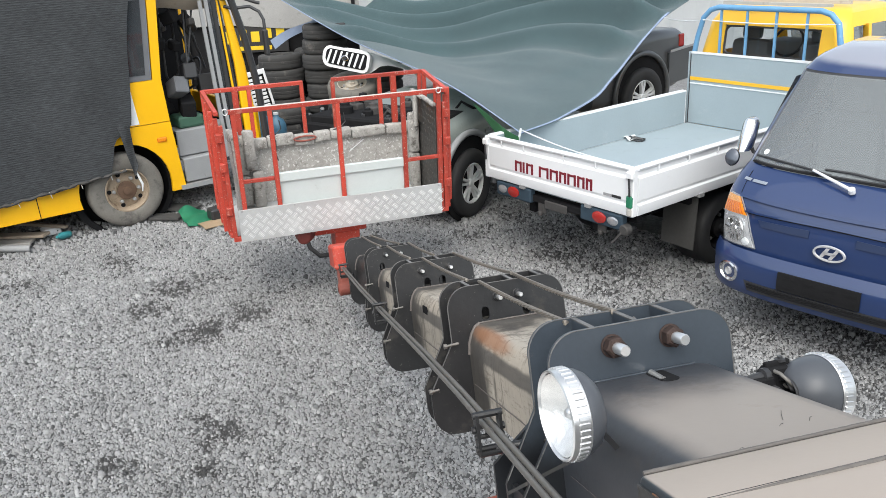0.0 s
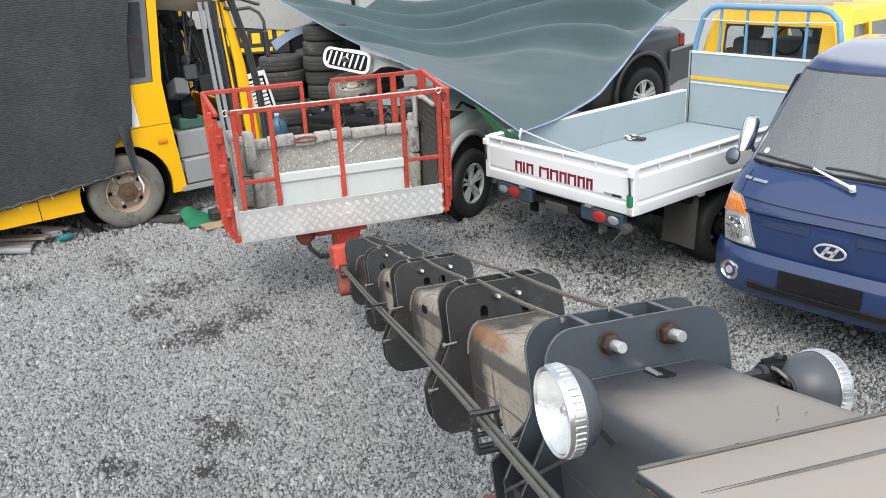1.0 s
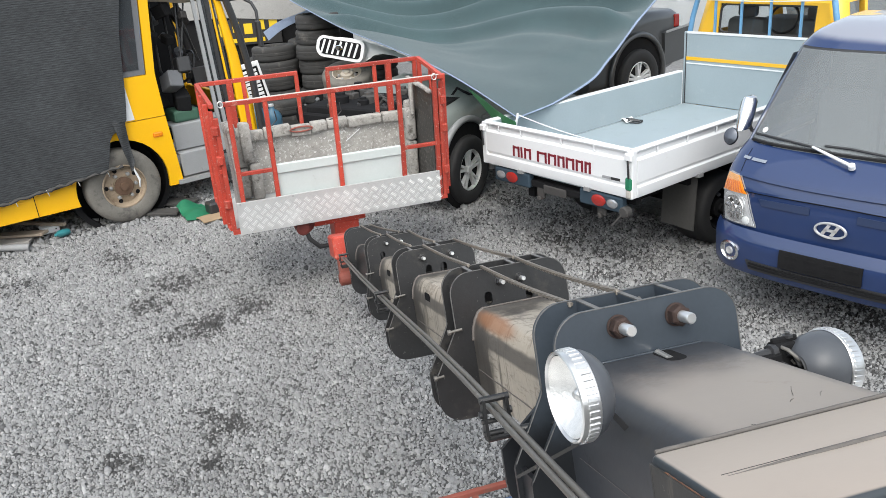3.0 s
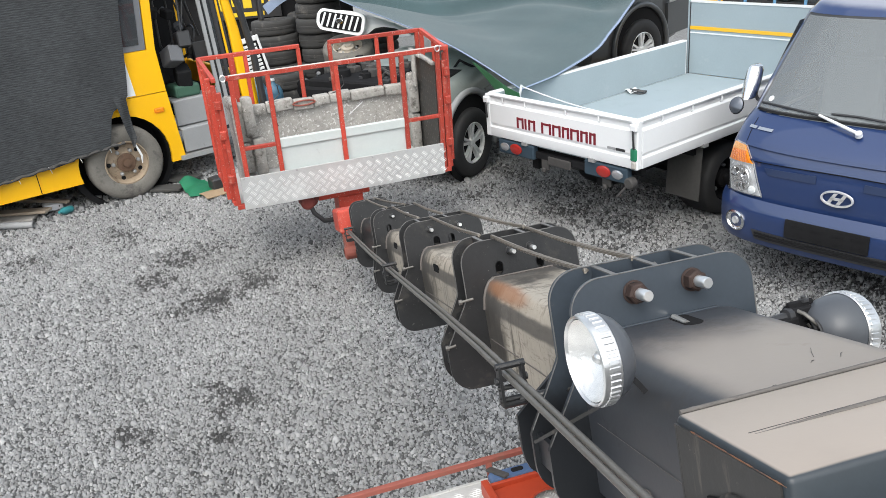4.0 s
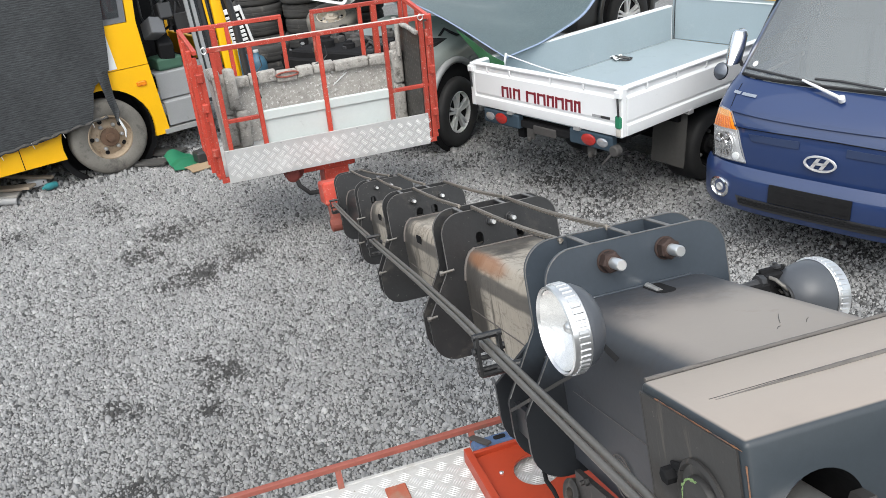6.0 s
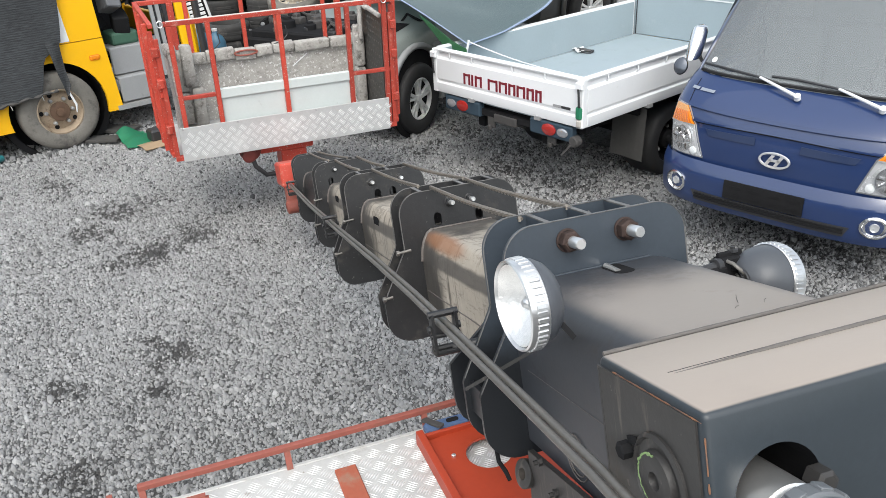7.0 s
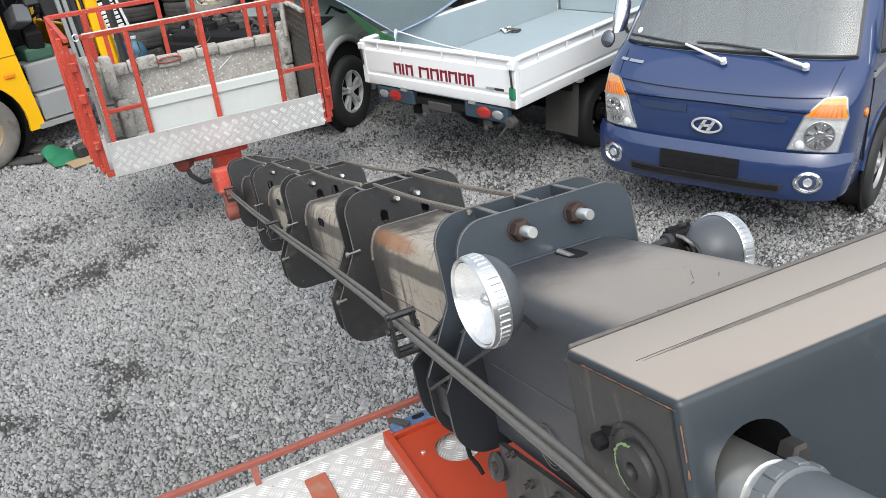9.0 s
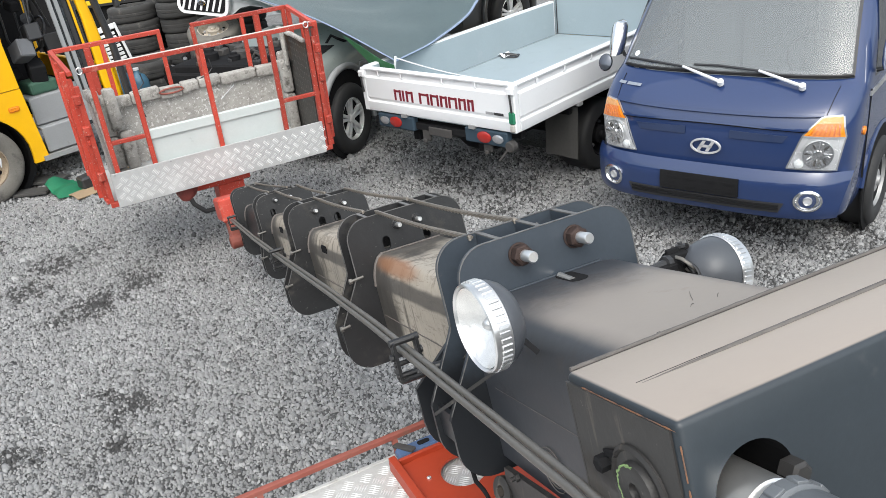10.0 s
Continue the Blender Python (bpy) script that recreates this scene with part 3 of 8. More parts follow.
def wheel(parent, p, r, width, d=(1, 0, 0), style="steel", tyre_mat=None, rim_mat=None, rim_r=0.6):
    """A wheel: rim with tyre and nuts under it, its outer face along d."""
    m = axis_to(p, d)
    rr = r * rim_r
    h = width / 2
    bm = B()
    if style == "steel":
        lathe(bm, [(rr, -h * 0.8), (rr, h * 0.85), (rr * 0.93, h * 0.9), (rr * 0.88, h * 0.5), (rr * 0.8, h * 0.12), (rr * 0.55, h * 0.3), (rr * 0.45, h * 0.35),
                   (rr * 0.4, h * 0.7), (rr * 0.22, h * 0.75), (0, h * 0.75)], m, 28)
    else:
        lathe(bm, [(rr, -h * 0.8), (rr, h * 0.85), (rr * 0.94, h * 0.9), (rr * 0.9, h * 0.2), (rr * 0.85, -h * 0.3), (0, -h * 0.3)], m, 32)
        spokes = []
        for k in range(5):
            a = 2 * math.pi * k / 5 + 0.3
            bs = B()
            spokes.append(bs)
            for off in (-0.16, 0.16):
                bar(bs, m @ Vector((rr * 0.15 * math.cos(a + off), rr * 0.15 * math.sin(a + off), h * 0.55)),
                    m @ Vector((rr * 0.93 * math.cos(a + off), rr * 0.93 * math.sin(a + off), h * 0.62)), rr * 0.125, h * 0.4, up=m.to_3x3() @ Vector((0, 0, 1)))
        lathe(bm, [(rr * 0.24, 0), (rr * 0.24, h * 0.72), (rr * 0.16, h * 0.82), (0, h * 0.82)], m, 16)
    rim = part("wheel", bm, rim_mat or (M_RIM if style == "steel" else M_ALLOY), parent, smooth=35)
    for bs in (spokes if style != "steel" else ()):
        part("spoke", bs, rim_mat or M_ALLOY, rim)
    bm = B()
    lathe(bm, [(rr * 0.98, -h * 0.86), (rr * 1.05, -h), (r * 0.86, -h * 1.02), (r * 0.95, -h * 0.92), (r * 0.99, -h * 0.72), (r, -h * 0.3), (r, h * 0.3), (r * 0.99, h * 0.72),
               (r * 0.95, h * 0.92), (r * 0.86, h * 1.02), (rr * 1.05, h), (rr * 0.98, h * 0.86)], m, 40)
    part("tyre", bm, tyre_mat or M_TYRE, rim, smooth=50)
    if style == "steel":
        bm = B()
        lathe(bm, [(rr * 0.42, h * 0.5), (rr * 0.42, h * 0.73), (rr * 0.36, h * 0.77), (rr * 0.2, h * 0.78), (rr * 0.18, h * 0.95), (0, h * 0.97)], m, 20)
        part("hub", bm, rim_mat or M_HUB, rim, smooth=35)
        for k in range(6):
            a = 2 * math.pi * k / 6
            bm = B()
            lathe(bm, [(rr * 0.085, 0), (rr * 0.085, rr * 0.15), (rr * 0.05, rr * 0.18), (0, rr * 0.18)],
                  m @ Matrix.Translation((rr * 0.56 * math.cos(a), rr * 0.56 * math.sin(a), h * 0.28)), 6)
            part("wheel_nut", bm, M_GALV, rim)
        for k in range(5):
            a = 2 * math.pi * (k + 0.5) / 5
            bm = B()
            lathe(bm, [(rr * 0.10, 0), (rr * 0.10, 0.004), (0, 0.004)], m @ Matrix.Translation((rr * 0.73 * math.cos(a), rr * 0.73 * math.sin(a), h * 0.2)), 10)
            part("hand_hole", bm, M_DARK, rim)
    return rim


# ---- ground ----


def build_ground():
    bm = B()
    nx, ny = 90, 90

    def height(x, y):
        return 0.012 * noise.noise((x * 0.7, y * 0.7, 0)) + 0.006 * noise.noise((x * 3, y * 3, 4))
    xs = [-9 + 16 * i / nx for i in range(nx + 1)]
    ys = [-8 + 16 * j / ny for j in range(ny + 1)]
    g = [[bm.verts.new((x, y, height(x, y) - 0.006)) for y in ys] for x in xs]
    for i in range(nx):
        for j in range(ny):
            bm.faces.new((g[i][j], g[i + 1][j], g[i + 1][j + 1], g[i][j + 1]))
    ring = [g[i][0] for i in range(nx + 1)] + [g[nx][j] for j in range(1, ny + 1)] + [g[i][ny] for i in range(nx - 1, -1, -1)] + [g[0][j] for j in range(ny - 1, 0, -1)]
    n = len(ring)
    cen = Vector((-1, 0, 0))
    far = []
    for v in ring:
        d = (v.co - cen)
        d.z = 0
        d.normalize()
        far.append(bm.verts.new(cen + d * 900 + Vector((0, 0, -0.01))))
    for k in range(n):
        bm.faces.new((ring[k], ring[(k + 1) % n], far[(k + 1) % n], far[k]))
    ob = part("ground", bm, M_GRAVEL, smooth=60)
    tagged(ob, "grey crushed-stone yard with dark oil stains", "ground", kind="structure")
    return height


ground_height = build_ground()


# ---- white flatbed truck with yellow cab ----
M_IRON = mat("dirty_iron", (0.055, 0.052, 0.05), 0.8, 0.1, 0.3, 8, 60, 0.2, (0.10, 0.075, 0.06), 0.35, 9)


def build_flatbed():
    t = thing("flatbed_truck", None, "white flatbed truck with grey bed, yellow cab and blue guard frame", "truck")
    W, ZT, ZF = 1.66, 1.14, 0.785
    bm = B()
    box(bm, 0.03, W - 0.03, 0.02, 2.84, ZF - 0.05, ZF, 0.004)
    part("bed_floor", bm, M_BEDIN, t, "pale grey steel bed floor")
    # gates: pressed profile run along the length
    prof = [(0.03, 0.765), (-0.028, 0.765), (-0.034, 0.785), (-0.034, 0.845), (-0.02, 0.858), (-0.02, 0.868), (-0.03, 0.885), (-0.03, 1.055), (-0.012, 1.075),
            (-0.008, 1.118), (-0.03, 1.122), (-0.034, 1.135), (-0.028, 1.144), (0.022, 1.144), (0.03, 1.138)]

    def gate(name, x0, x1, place, hooks, inner=True):
        bm = B()
        loft(bm, [[place(x, y, z) for y, z in prof] for x in (x0, x1)])
        g = part(name, bm, M_WHITE, t, "white pressed-steel drop side", smooth=25)
        for x in hooks:
            bm = B()
            tube(bm, [place(x, -0.012, 1.07), place(x, -0.03, 1.085), place(x, -0.03, 1.122)], 0.006, 6)
            part("rope_hook", bm, M_WHITE, g)
        bm = B()
        loft(bm, [[place(x, y, z) for y, z in ((0.031, 0.79), (0.037, 0.79), (0.037, 1.13), (0.031, 1.13))] for x in (x0 + 0.02, x1 - 0.02)])
        part("inner_panel", bm, M_BEDIN, g, "pale grey inside face")
        for x in (x0 + (x1 - x0) * 0.28, x0 + (x1 - x0) * 0.75):
            bm = B()
            loft(bm, [[place(q, y, z) for y, z in ((-0.045, 0.745), (0.0, 0.745), (0.0, 0.775), (-0.045, 0.775))] for q in (x - 0.03, x + 0.03)])
            part("hinge", bm, M_GALV, g)
        return g
    tail = gate("tailgate", 0.01, W - 0.02, lambda x, y, z: (x, y, z), [0.2, 0.48, 0.95, 1.3])
    gate("side_gate", 0.02, 2.80, lambda x, y, z: (W - y, x, z), [0.25, 0.62, 1.0, 1.4, 1.8, 2.2, 2.6])
    gate("side_gate", 0.02, 2.80, lambda x, y, z: (y, x, z), [0.25, 0.62, 1.0, 1.4, 1.8, 2.2, 2.6])
    for x in (0.005, W - 0.005):
        bm = B()
        box(bm, x - 0.03, x + 0.03, -0.035, 0.02, 0.76, 1.14, 0.008)
        post = part("corner_post", bm, M_WHITE, t)
        bm = B()
        box(bm, x - 0.035, x + 0.035, -0.06, -0.03, 1.06, 1.12, 0.01)
        part("latch", bm, M_WHITE, post)
        bm = B()
        tube(bm, [(x, -0.055, 1.07), (x + 0.01, -0.06, 1.0), (x + 0.005, -0.05, 0.93)], 0.009, 6)
        part("latch_lever", bm, M_BLACKP, post)
    bm = B()
    box(bm, W - 0.04, W + 0.02, -0.05, 0.0, 0.83, 0.93, 0.012)
    part("green_tape", bm, M_GREENS, t, "green tape round the corner latch")
    bm = B()
    box(bm, W - 0.035, W + 0.015, -0.048, 0.0, 0.765, 0.83, 0.012)
    part("rag", bm, M_CANVAS, t, "cream rag")
    # maroon marks across the tailgate, one block a letter
    x = 0.375
    for wd, gap in ((0.085, 0.012), (0.03, 0.014), (0.085, 0.07), (0.115, 0.014), (0.095, 0.014), (0.08, 0.012), (0.095, 0.014), (0.08, 0.014), (0.068, 0.0)):
        bm = B()
        st = 0.024
        box(bm, x, x + st, -0.0345, -0.029, 0.887, 0.982, 0.002)
        if wd > 0.05:
            box(bm, x + wd - st, x + wd, -0.0345, -0.029, 0.887, 0.982, 0.002)
            box(bm, x + st, x + wd - st, -0.0345, -0.029, 0.960, 0.978)
        part("letter_block", bm, M_TEXT, tail, "maroon letter block")
        x += wd + gap
    for x0, x1, mm in ((1.39, 1.47, M_GREY), (1.475, 1.565, M_BLACKP)):
        bm = B()
        box(bm, x0, x1, -0.0345, -0.029, 0.885, 0.905)
        part("small_label", bm, mm, tail)
    # headboard
    bm = B()
    box(bm, 0.0, W, 2.84, 2.88, ZF, 1.55, 0.006)
    hb = part("headboard", bm, M_BEDIN, t, "pale grey headboard with a yellow band")
    for z0, z1, mm in ((1.255, 1.29, M_CABYEL), (1.215, 1.228, M_WHITE), (1.532, 1.556, M_WHITE)):
        bm = B()
        box(bm, 0.04, W - 0.04, 2.834, 2.844, z0, z1)
        part("band", bm, mm, hb)
    for x in (0.035, W - 0.035):
        bm = B()
        box(bm, x - 0.004, x + 0.004, 2.834, 2.842, ZF, 1.53)
        part("gasket", bm, M_BLACKP, hb)
    # blue guard frame
    bm = B()
    out = [(0.03, 1.53), (0.06, 1.7), (0.12, 1.9), (0.2, 1.98), (0.3, 2.01), (1.4, 2.01), (1.5, 1.98), (1.58, 1.9), (1.62, 1.7), (1.64, 1.53)]
    tube(bm, [(x, 2.90, z) for x, z in out], 0.028, 10)
    gf = part("guard_frame", bm, M_BLUEBAR, t, "faded blue tubular guard frame", smooth=60)
    for x in (0.33, 0.63, 0.95, 1.27):
        bm = B()
        bar(bm, (x, 2.905, 1.54), (x, 2.905, 2.0), 0.03, 0.02, bevel=0.003)
        part("guard_bar", bm, M_BLUEBAR, gf)
    # roof ladder rails seen over the cab
    for y in (3.05, 3.4, 3.75):
        bm = B()
        bar(bm, (0.25, y, 2.045), (1.42, y, 2.045), 0.03, 0.03)
        part("roof_bar", bm, M_CANVAS, gf)
    # cab
    def ring(z, w, y0, y1, r):
        return [(0.83 + x, y, z) for x, y in rounded(-w, w, y0, y1, r, 4)]
    bm = B()
    loft(bm, [ring(0.45, 0.83, 3.0, 4.75, 0.06), ring(1.1, 0.85, 3.0, 4.75, 0.08), ring(1.5, 0.83, 3.0, 4.6, 0.1), ring(1.85, 0.76, 3.04, 4.35, 0.12), ring(1.97, 0.70, 3.1, 4.25, 0.15), ring(2.01, 0.6, 3.2, 4.1, 0.2)])
    bmesh.ops.delete(bm, geom=[f for f in bm.faces if f.calc_center_median().y < 3.06 and 1.5 < f.calc_center_median().z < 1.85 and abs(f.calc_center_median().x - 0.83) < 0.1], context="FACES")
    # windscreen and side window openings
    bmesh.ops.delete(bm, geom=[f for f in bm.faces if 1.5 < f.calc_center_median().z < 1.85 and f.calc_area() > 0.08 and (f.calc_center_median().y > 4.2 or abs(f.calc_center_median().x - 0.83) > 0.7)], context="FACES")
    cab = part("cab", bm, M_CABYEL, t, "yellow cab with rounded roof", smooth=40)

    def rear(x0, x1, x2, x3, z0, z1):
        bm = B()
        sheet(bm, lambda u, v: ((x0 + (x3 - x0) * v) * (1 - u) + (x1 + (x2 - x1) * v) * u, 3.0 + 0.04 * (z0 + (z1 - z0) * v - 1.5) / 0.35, z0 + (z1 - z0) * v), 2, 4, 0.02)
        part("rear_panel", bm, M_CABYEL, cab)
    rear(0.10, 0.31, 0.31, 0.19, 1.5, 1.85)
    rear(1.36, 1.56, 1.47, 1.36, 1.5, 1.85)
    rear(0.31, 1.36, 1.36, 0.31, 1.5, 1.53)
    rear(0.31, 1.36, 1.36, 0.31, 1.825, 1.85)
    for x in (0.45, 1.22):
        bm = B()
        box(bm, x - 0.22, x + 0.22, 3.25, 3.4, 1.0, 1.66, 0.06, seg=2)
        box(bm, x - 0.11, x + 0.11, 3.27, 3.36, 1.66, 1.80, 0.04, seg=2)
        part("cab_seat", bm, M_SEAT, cab, smooth=40)
    bm = B()
    box(bm, 0.15, 1.51, 4.05, 4.4, 1.25, 1.56, 0.04, seg=2)
    part("dashboard", bm, M_CABIN, cab, smooth=40)
    bm = B()
    tube(bm, [(0.47 + 0.17 * math.cos(a), 3.98 + 0.06 * math.sin(a), 1.56 + 0.15 * math.sin(a)) for a in [2 * math.pi * k / 20 for k in range(21)]], 0.014, 6)
    part("steering_wheel", bm, M_BLACKP, cab, smooth=50)
    bm = B()
    sheet(bm, lambda u, v: (0.83 + (1.36 - 0.14 * v) * (u - 0.5), 4.60 - 0.25 * v, 1.51 + 0.33 * v), 3, 3, 0.004)
    part("windscreen", bm, M_SCREEN, cab).visible_shadow = False
    for y in (3.36,):
        bm = B()
        bar(bm, (1.655, y, 1.49), (1.60, y + 0.03, 1.86), 0.03, 0.08)
        part("door_pillar", bm, M_CABYEL, cab)
    bm = B()
    sheet(bm, lambda u, v: (0.31 + 1.04 * u, 3.0 + 0.04 * (0.03 + 0.295 * v) / 0.35 + 0.006, 1.53 + 0.295 * v), 6, 4, 0.004)
    rw = part("rear_window", bm, clear_glass("cab_glass", (0.7, 0.74, 0.75)), cab, "dark rear window")
    rw.visible_shadow = False
    bm = B()
    o = rounded(0.315, 1.355, 1.535, 1.82, 0.07)
    tube(bm, [(x, 2.998 + 0.04 * (z - 1.5) / 0.35, z) for x, z in o] + [(o[0][0], 2.998 + 0.04 * (o[0][1] - 1.5) / 0.35, o[0][1])], 0.014, 6, False)
    for cx, cz, sx, sz in ((0.31, 1.53, 1, 1), (1.36, 1.53, -1, 1), (1.36, 1.825, -1, -1), (0.31, 1.825, 1, -1)):
        prism(bm, [(cx, cz), (cx + sx * 0.05, cz), (cx + sx * 0.015, cz + sz * 0.015), (cx, cz + sz * 0.05)], 0.006, Matrix(((1, 0, 0, 0), (0, 0, 1, 2.996 + 0.04 * (cz - 1.5) / 0.35), (0, 1, 0, 0), (0, 0, 0, 1))))
    part("window_seal", bm, M_BLACKP, rw, "black rubber seal", smooth=40)
    for y0, y1 in ((3.12, 3.32), (3.42, 4.2)):
        bm = B()
        sheet(bm, lambda u, v: (0.83 + 0.842 - 0.08 * v + 0.004, y0 + (y1 - y0 - 0.12 * v) * u + 0.03 * v, 1.48 + 0.37 * v), 3, 4, 0.004)
        part("side_window", bm, M_SCREEN, cab).visible_shadow = False
    # running gear
    for x in (0.45, 1.2):
        bm = B()
        box(bm, x - 0.04, x + 0.04, 0.1, 4.5, 0.5, 0.66, 0.005)
        part("chassis_rail", bm, M_DARK, t)
    for y in (0.15, 0.8, 1.5, 2.2, 2.75):
        bm = B()
        box(bm, 0.06, W - 0.06, y - 0.03, y + 0.03, 0.66, 0.735)
        part("cross_member", bm, M_DARK, t)
    bm = B()
    tube(bm, [(0.2, 1.30, 0.33), (W - 0.2, 1.30, 0.33)], 0.06, 10)
    part("axle", bm, M_DARK, t)
    for x, d in ((0.22, -1), (1.44, 1)):
        wheel(t, (x, 1.30, 0.32), 0.325, 0.32, (d, 0, 0), "steel", M_BLACK, M_DARK)
        wheel(t, (x, 3.95, 0.32), 0.325, 0.2, (d, 0, 0), "steel")
    bm = B()
    box(bm, 0.05, W - 0.1, 0.0, 0.05, 0.64, 0.70, 0.006)
    rb = part("rear_crossbar", bm, M_DARK, t)
    for x0, s in ((0.12, 1), (1.58, -1)):
        bm = B()
        a, b = sorted((x0, x0 + s * 0.44))
        box(bm, a, b, -0.03, 0.04, 0.625, 0.75, 0.012)
        lamp = part("lamp_housing", bm, M_LAMPBOX, rb, "dusty blue lamp housing")
        for k, mm, r in ((0.09, M_CLEAR, 0.042), (0.23, M_REDLENS, 0.055)):
            bm = B()
            lathe(bm, [(r, 0), (r, 0.008), (r * 0.85, 0.013), (0, 0.015)], axis_to((x0 + s * k, -0.03, 0.69), (0, -1, 0)) @ Matrix.Diagonal((1.3, 0.85, 1, 1)), 20)
            part("lamp_lens", bm, mm, lamp, smooth=40)
    bm = B()
    box(bm, 0.72, 0.98, -0.02, 0.0, 0.615, 0.69, 0.008)
    part("plate_bracket", bm, M_IRON, rb)
    for x in (0.62, 1.3):
        bm = B()
        box(bm, x, x + 0.09, 0.0, 0.03, 0.55, 0.66, 0.01)
        box(bm, x + 0.03, x + 0.07, -0.03, 0.0, 0.54, 0.58, 0.008)
        part("tow_bracket", bm, M_IRON, rb)
    bm = B()
    lathe(bm, [(0.045, -0.03), (0.045, 0.02), (0.035, 0.03), (0, 0.03)], axis_to((1.60, -0.01, 0.64), (0, -1, 0)), 20)
    bar(bm, (1.58, -0.02, 0.62), (1.50, -0.04, 0.52), 0.04, 0.015)
    part("side_bracket", bm, M_IRON, rb)
    for x0, x1 in ((0.0, 0.34), (1.32, 1.66)):
        bm = B()
        sheet(bm, lambda u, v: (x0 + (x1 - x0) * u, 0.83 - 0.03 * v + 0.01 * math.sin(5 * u), 0.72 - 0.45 * v), 4, 6, 0.008)
        part("mud_flap", bm, M_FLAP, t, "black rubber mud flap")
    bm = B()
    box(bm, 1.28, 1.6, 1.55, 2.3, 0.38, 0.68, 0.02)
    part("fuel_tank", bm, M_DARK, t)
    return t


build_flatbed()

# small coil lying in the bed
bm = B()
tube(bm, [(0.16 + 0.09 * math.cos(a), 1.84 + 0.07 * math.sin(a), 0.797 + 0.006 * math.sin(3 * a)) for a in [k * 0.35 for k in range(19)]], 0.008, 6)
tube(bm, [(0.05, 1.86, 0.80), (0.14, 1.8, 0.815), (0.22, 1.86, 0.80)], 0.014, 6)
coil = tagged(part("strap_coil", bm, M_BLACKP), "small black and white strap coil lying on the bed floor", "strap")
bm = B()
sheet(bm, lambda u, v: (0.02 + 0.15 * u, 1.76 + 0.14 * v + 0.03 * math.sin(6 * u), 0.796 + 0.022 * abs(math.sin(7 * u + 3 * v)) * (1 - u * v)), 14, 10, 0.004)
part("white_cloth", bm, M_CORD, coil, "crumpled white cloth tied to the coil", smooth=60)


# ---- blue light truck ----


def build_blue_truck():
    t = thing("cab_truck", pose(3.095, 0.195, 0, 0, 0, 5.0), "dark blue light truck with chrome emblem and amber-topped headlamps", "truck")
    F = [(0.3, 0.05), (0.36, 0.0), (0.42, -0.03), (0.59, -0.035), (0.64, -0.02), (0.665, 0.02), (0.82, 0.015), (0.95, 0.03), (1.03, 0.07), (1.10, 0.15), (1.15, 0.23), (1.19, 0.31), (1.8, 0.80), (1.86, 0.88), (1.92, 1.02), (1.95, 1.2)]
    Wd = [(0.2, 0.80), (0.4, 0.85), (0.9, 0.865), (1.12, 0.86), (1.4, 0.825), (1.8, 0.735), (1.88, 0.69), (1.95, 0.58)]
    NP, DP, REAR = 3.2, 0.34, 1.72

    def fy(x, z):
        w = lerp_table(Wd, z)
        k = min(abs(x) / w, 1.0)
        return lerp_table(F, z) + DP * (1 - (max(0.0, 1 - k ** NP)) ** (1 / NP))

    def P(x, z, off=0.0):
        return Vector((x, fy(x, z), z)) + off * nrm(x, z)

    def nrm(x, z):
        w = lerp_table(Wd, z)
        x = max(-w * 0.985, min(w * 0.985, x))
        e = 0.01
        a = Vector((2 * e, fy(min(x + e, w * 0.999), z) - fy(max(x - e, -w * 0.999), z), 0))
        b = Vector((0, fy(x, z + e) - fy(x, z - e), 2 * e))
        n = a.cross(b).normalized()
        return n if n.y < 0 else -n

    def loop(z):
        w = lerp_table(Wd, z)
        pts = []
        for k in range(33):
            th = -math.pi / 2 + math.pi * k / 32
            x = w * math.copysign(abs(math.sin(th)) ** (2 / NP), math.sin(th))
            pts.append((x, fy(x, z), z))
        rear = REAR - 0.02 * max(0, z - 1.4)
        return pts + [(w, rear, z), (w * 0.6, rear + 0.02, z), (-w * 0.6, rear + 0.02, z), (-w, rear, z)]
    bm = B()
    loft(bm, [loop(z) for z in (0.36, 0.42, 0.5, 0.58, 0.63, 0.665, 0.72, 0.8, 0.87, 0.93, 0.97, 1.02, 1.06, 1.09, 1.13, 1.16, 1.19, 1.25, 1.35, 1.5, 1.65, 1.8, 1.83, 1.86, 1.89, 1.92, 1.94, 1.95)])
    # the windscreen's opening
    gone = [f for f in bm.faces if 1.2 < f.calc_center_median().z < 1.79 and abs(f.calc_center_median().x) < 0.765 - (f.calc_center_median().z - 1.215) * 0.16
            and f.calc_center_median().y < 0.5 * (f.calc_center_median().z - 1.19) / 0.61 + 0.58]
    bmesh.ops.delete(bm, geom=gone, context="FACES")
    body = part("cab", bm, M_BLUE, t, "glossy dark blue cab shell", smooth=35)

    def patch(name, c, mm, parent, off=0.006, th=0.012, nu=10, nv=6, label="", bow=0.0):
        """A panel that follows the cab's skin between four corners (x, z): lower left, lower right, upper right, upper left."""
        bm = B()

        def fn(u, v):
            x = (c[0][0] * (1 - u) + c[1][0] * u) * (1 - v) + (c[3][0] * (1 - u) + c[2][0] * u) * v
            z = (c[0][1] * (1 - u) + c[1][1] * u) * (1 - v) + (c[3][1] * (1 - u) + c[2][1] * u) * v + bow * math.sin(math.pi * u)
            return P(x, z, off + th)
        sheet(bm, fn, nu, nv, th)
        return part(name, bm, mm, parent, label, smooth=40)
    # bumper
    patch("bumper", [(-0.80, 0.385), (0.80, 0.385), (0.848, 0.655), (-0.848, 0.655)], M_BLUE, body, 0.012, 0.02, 26, 8, "blue front bumper")
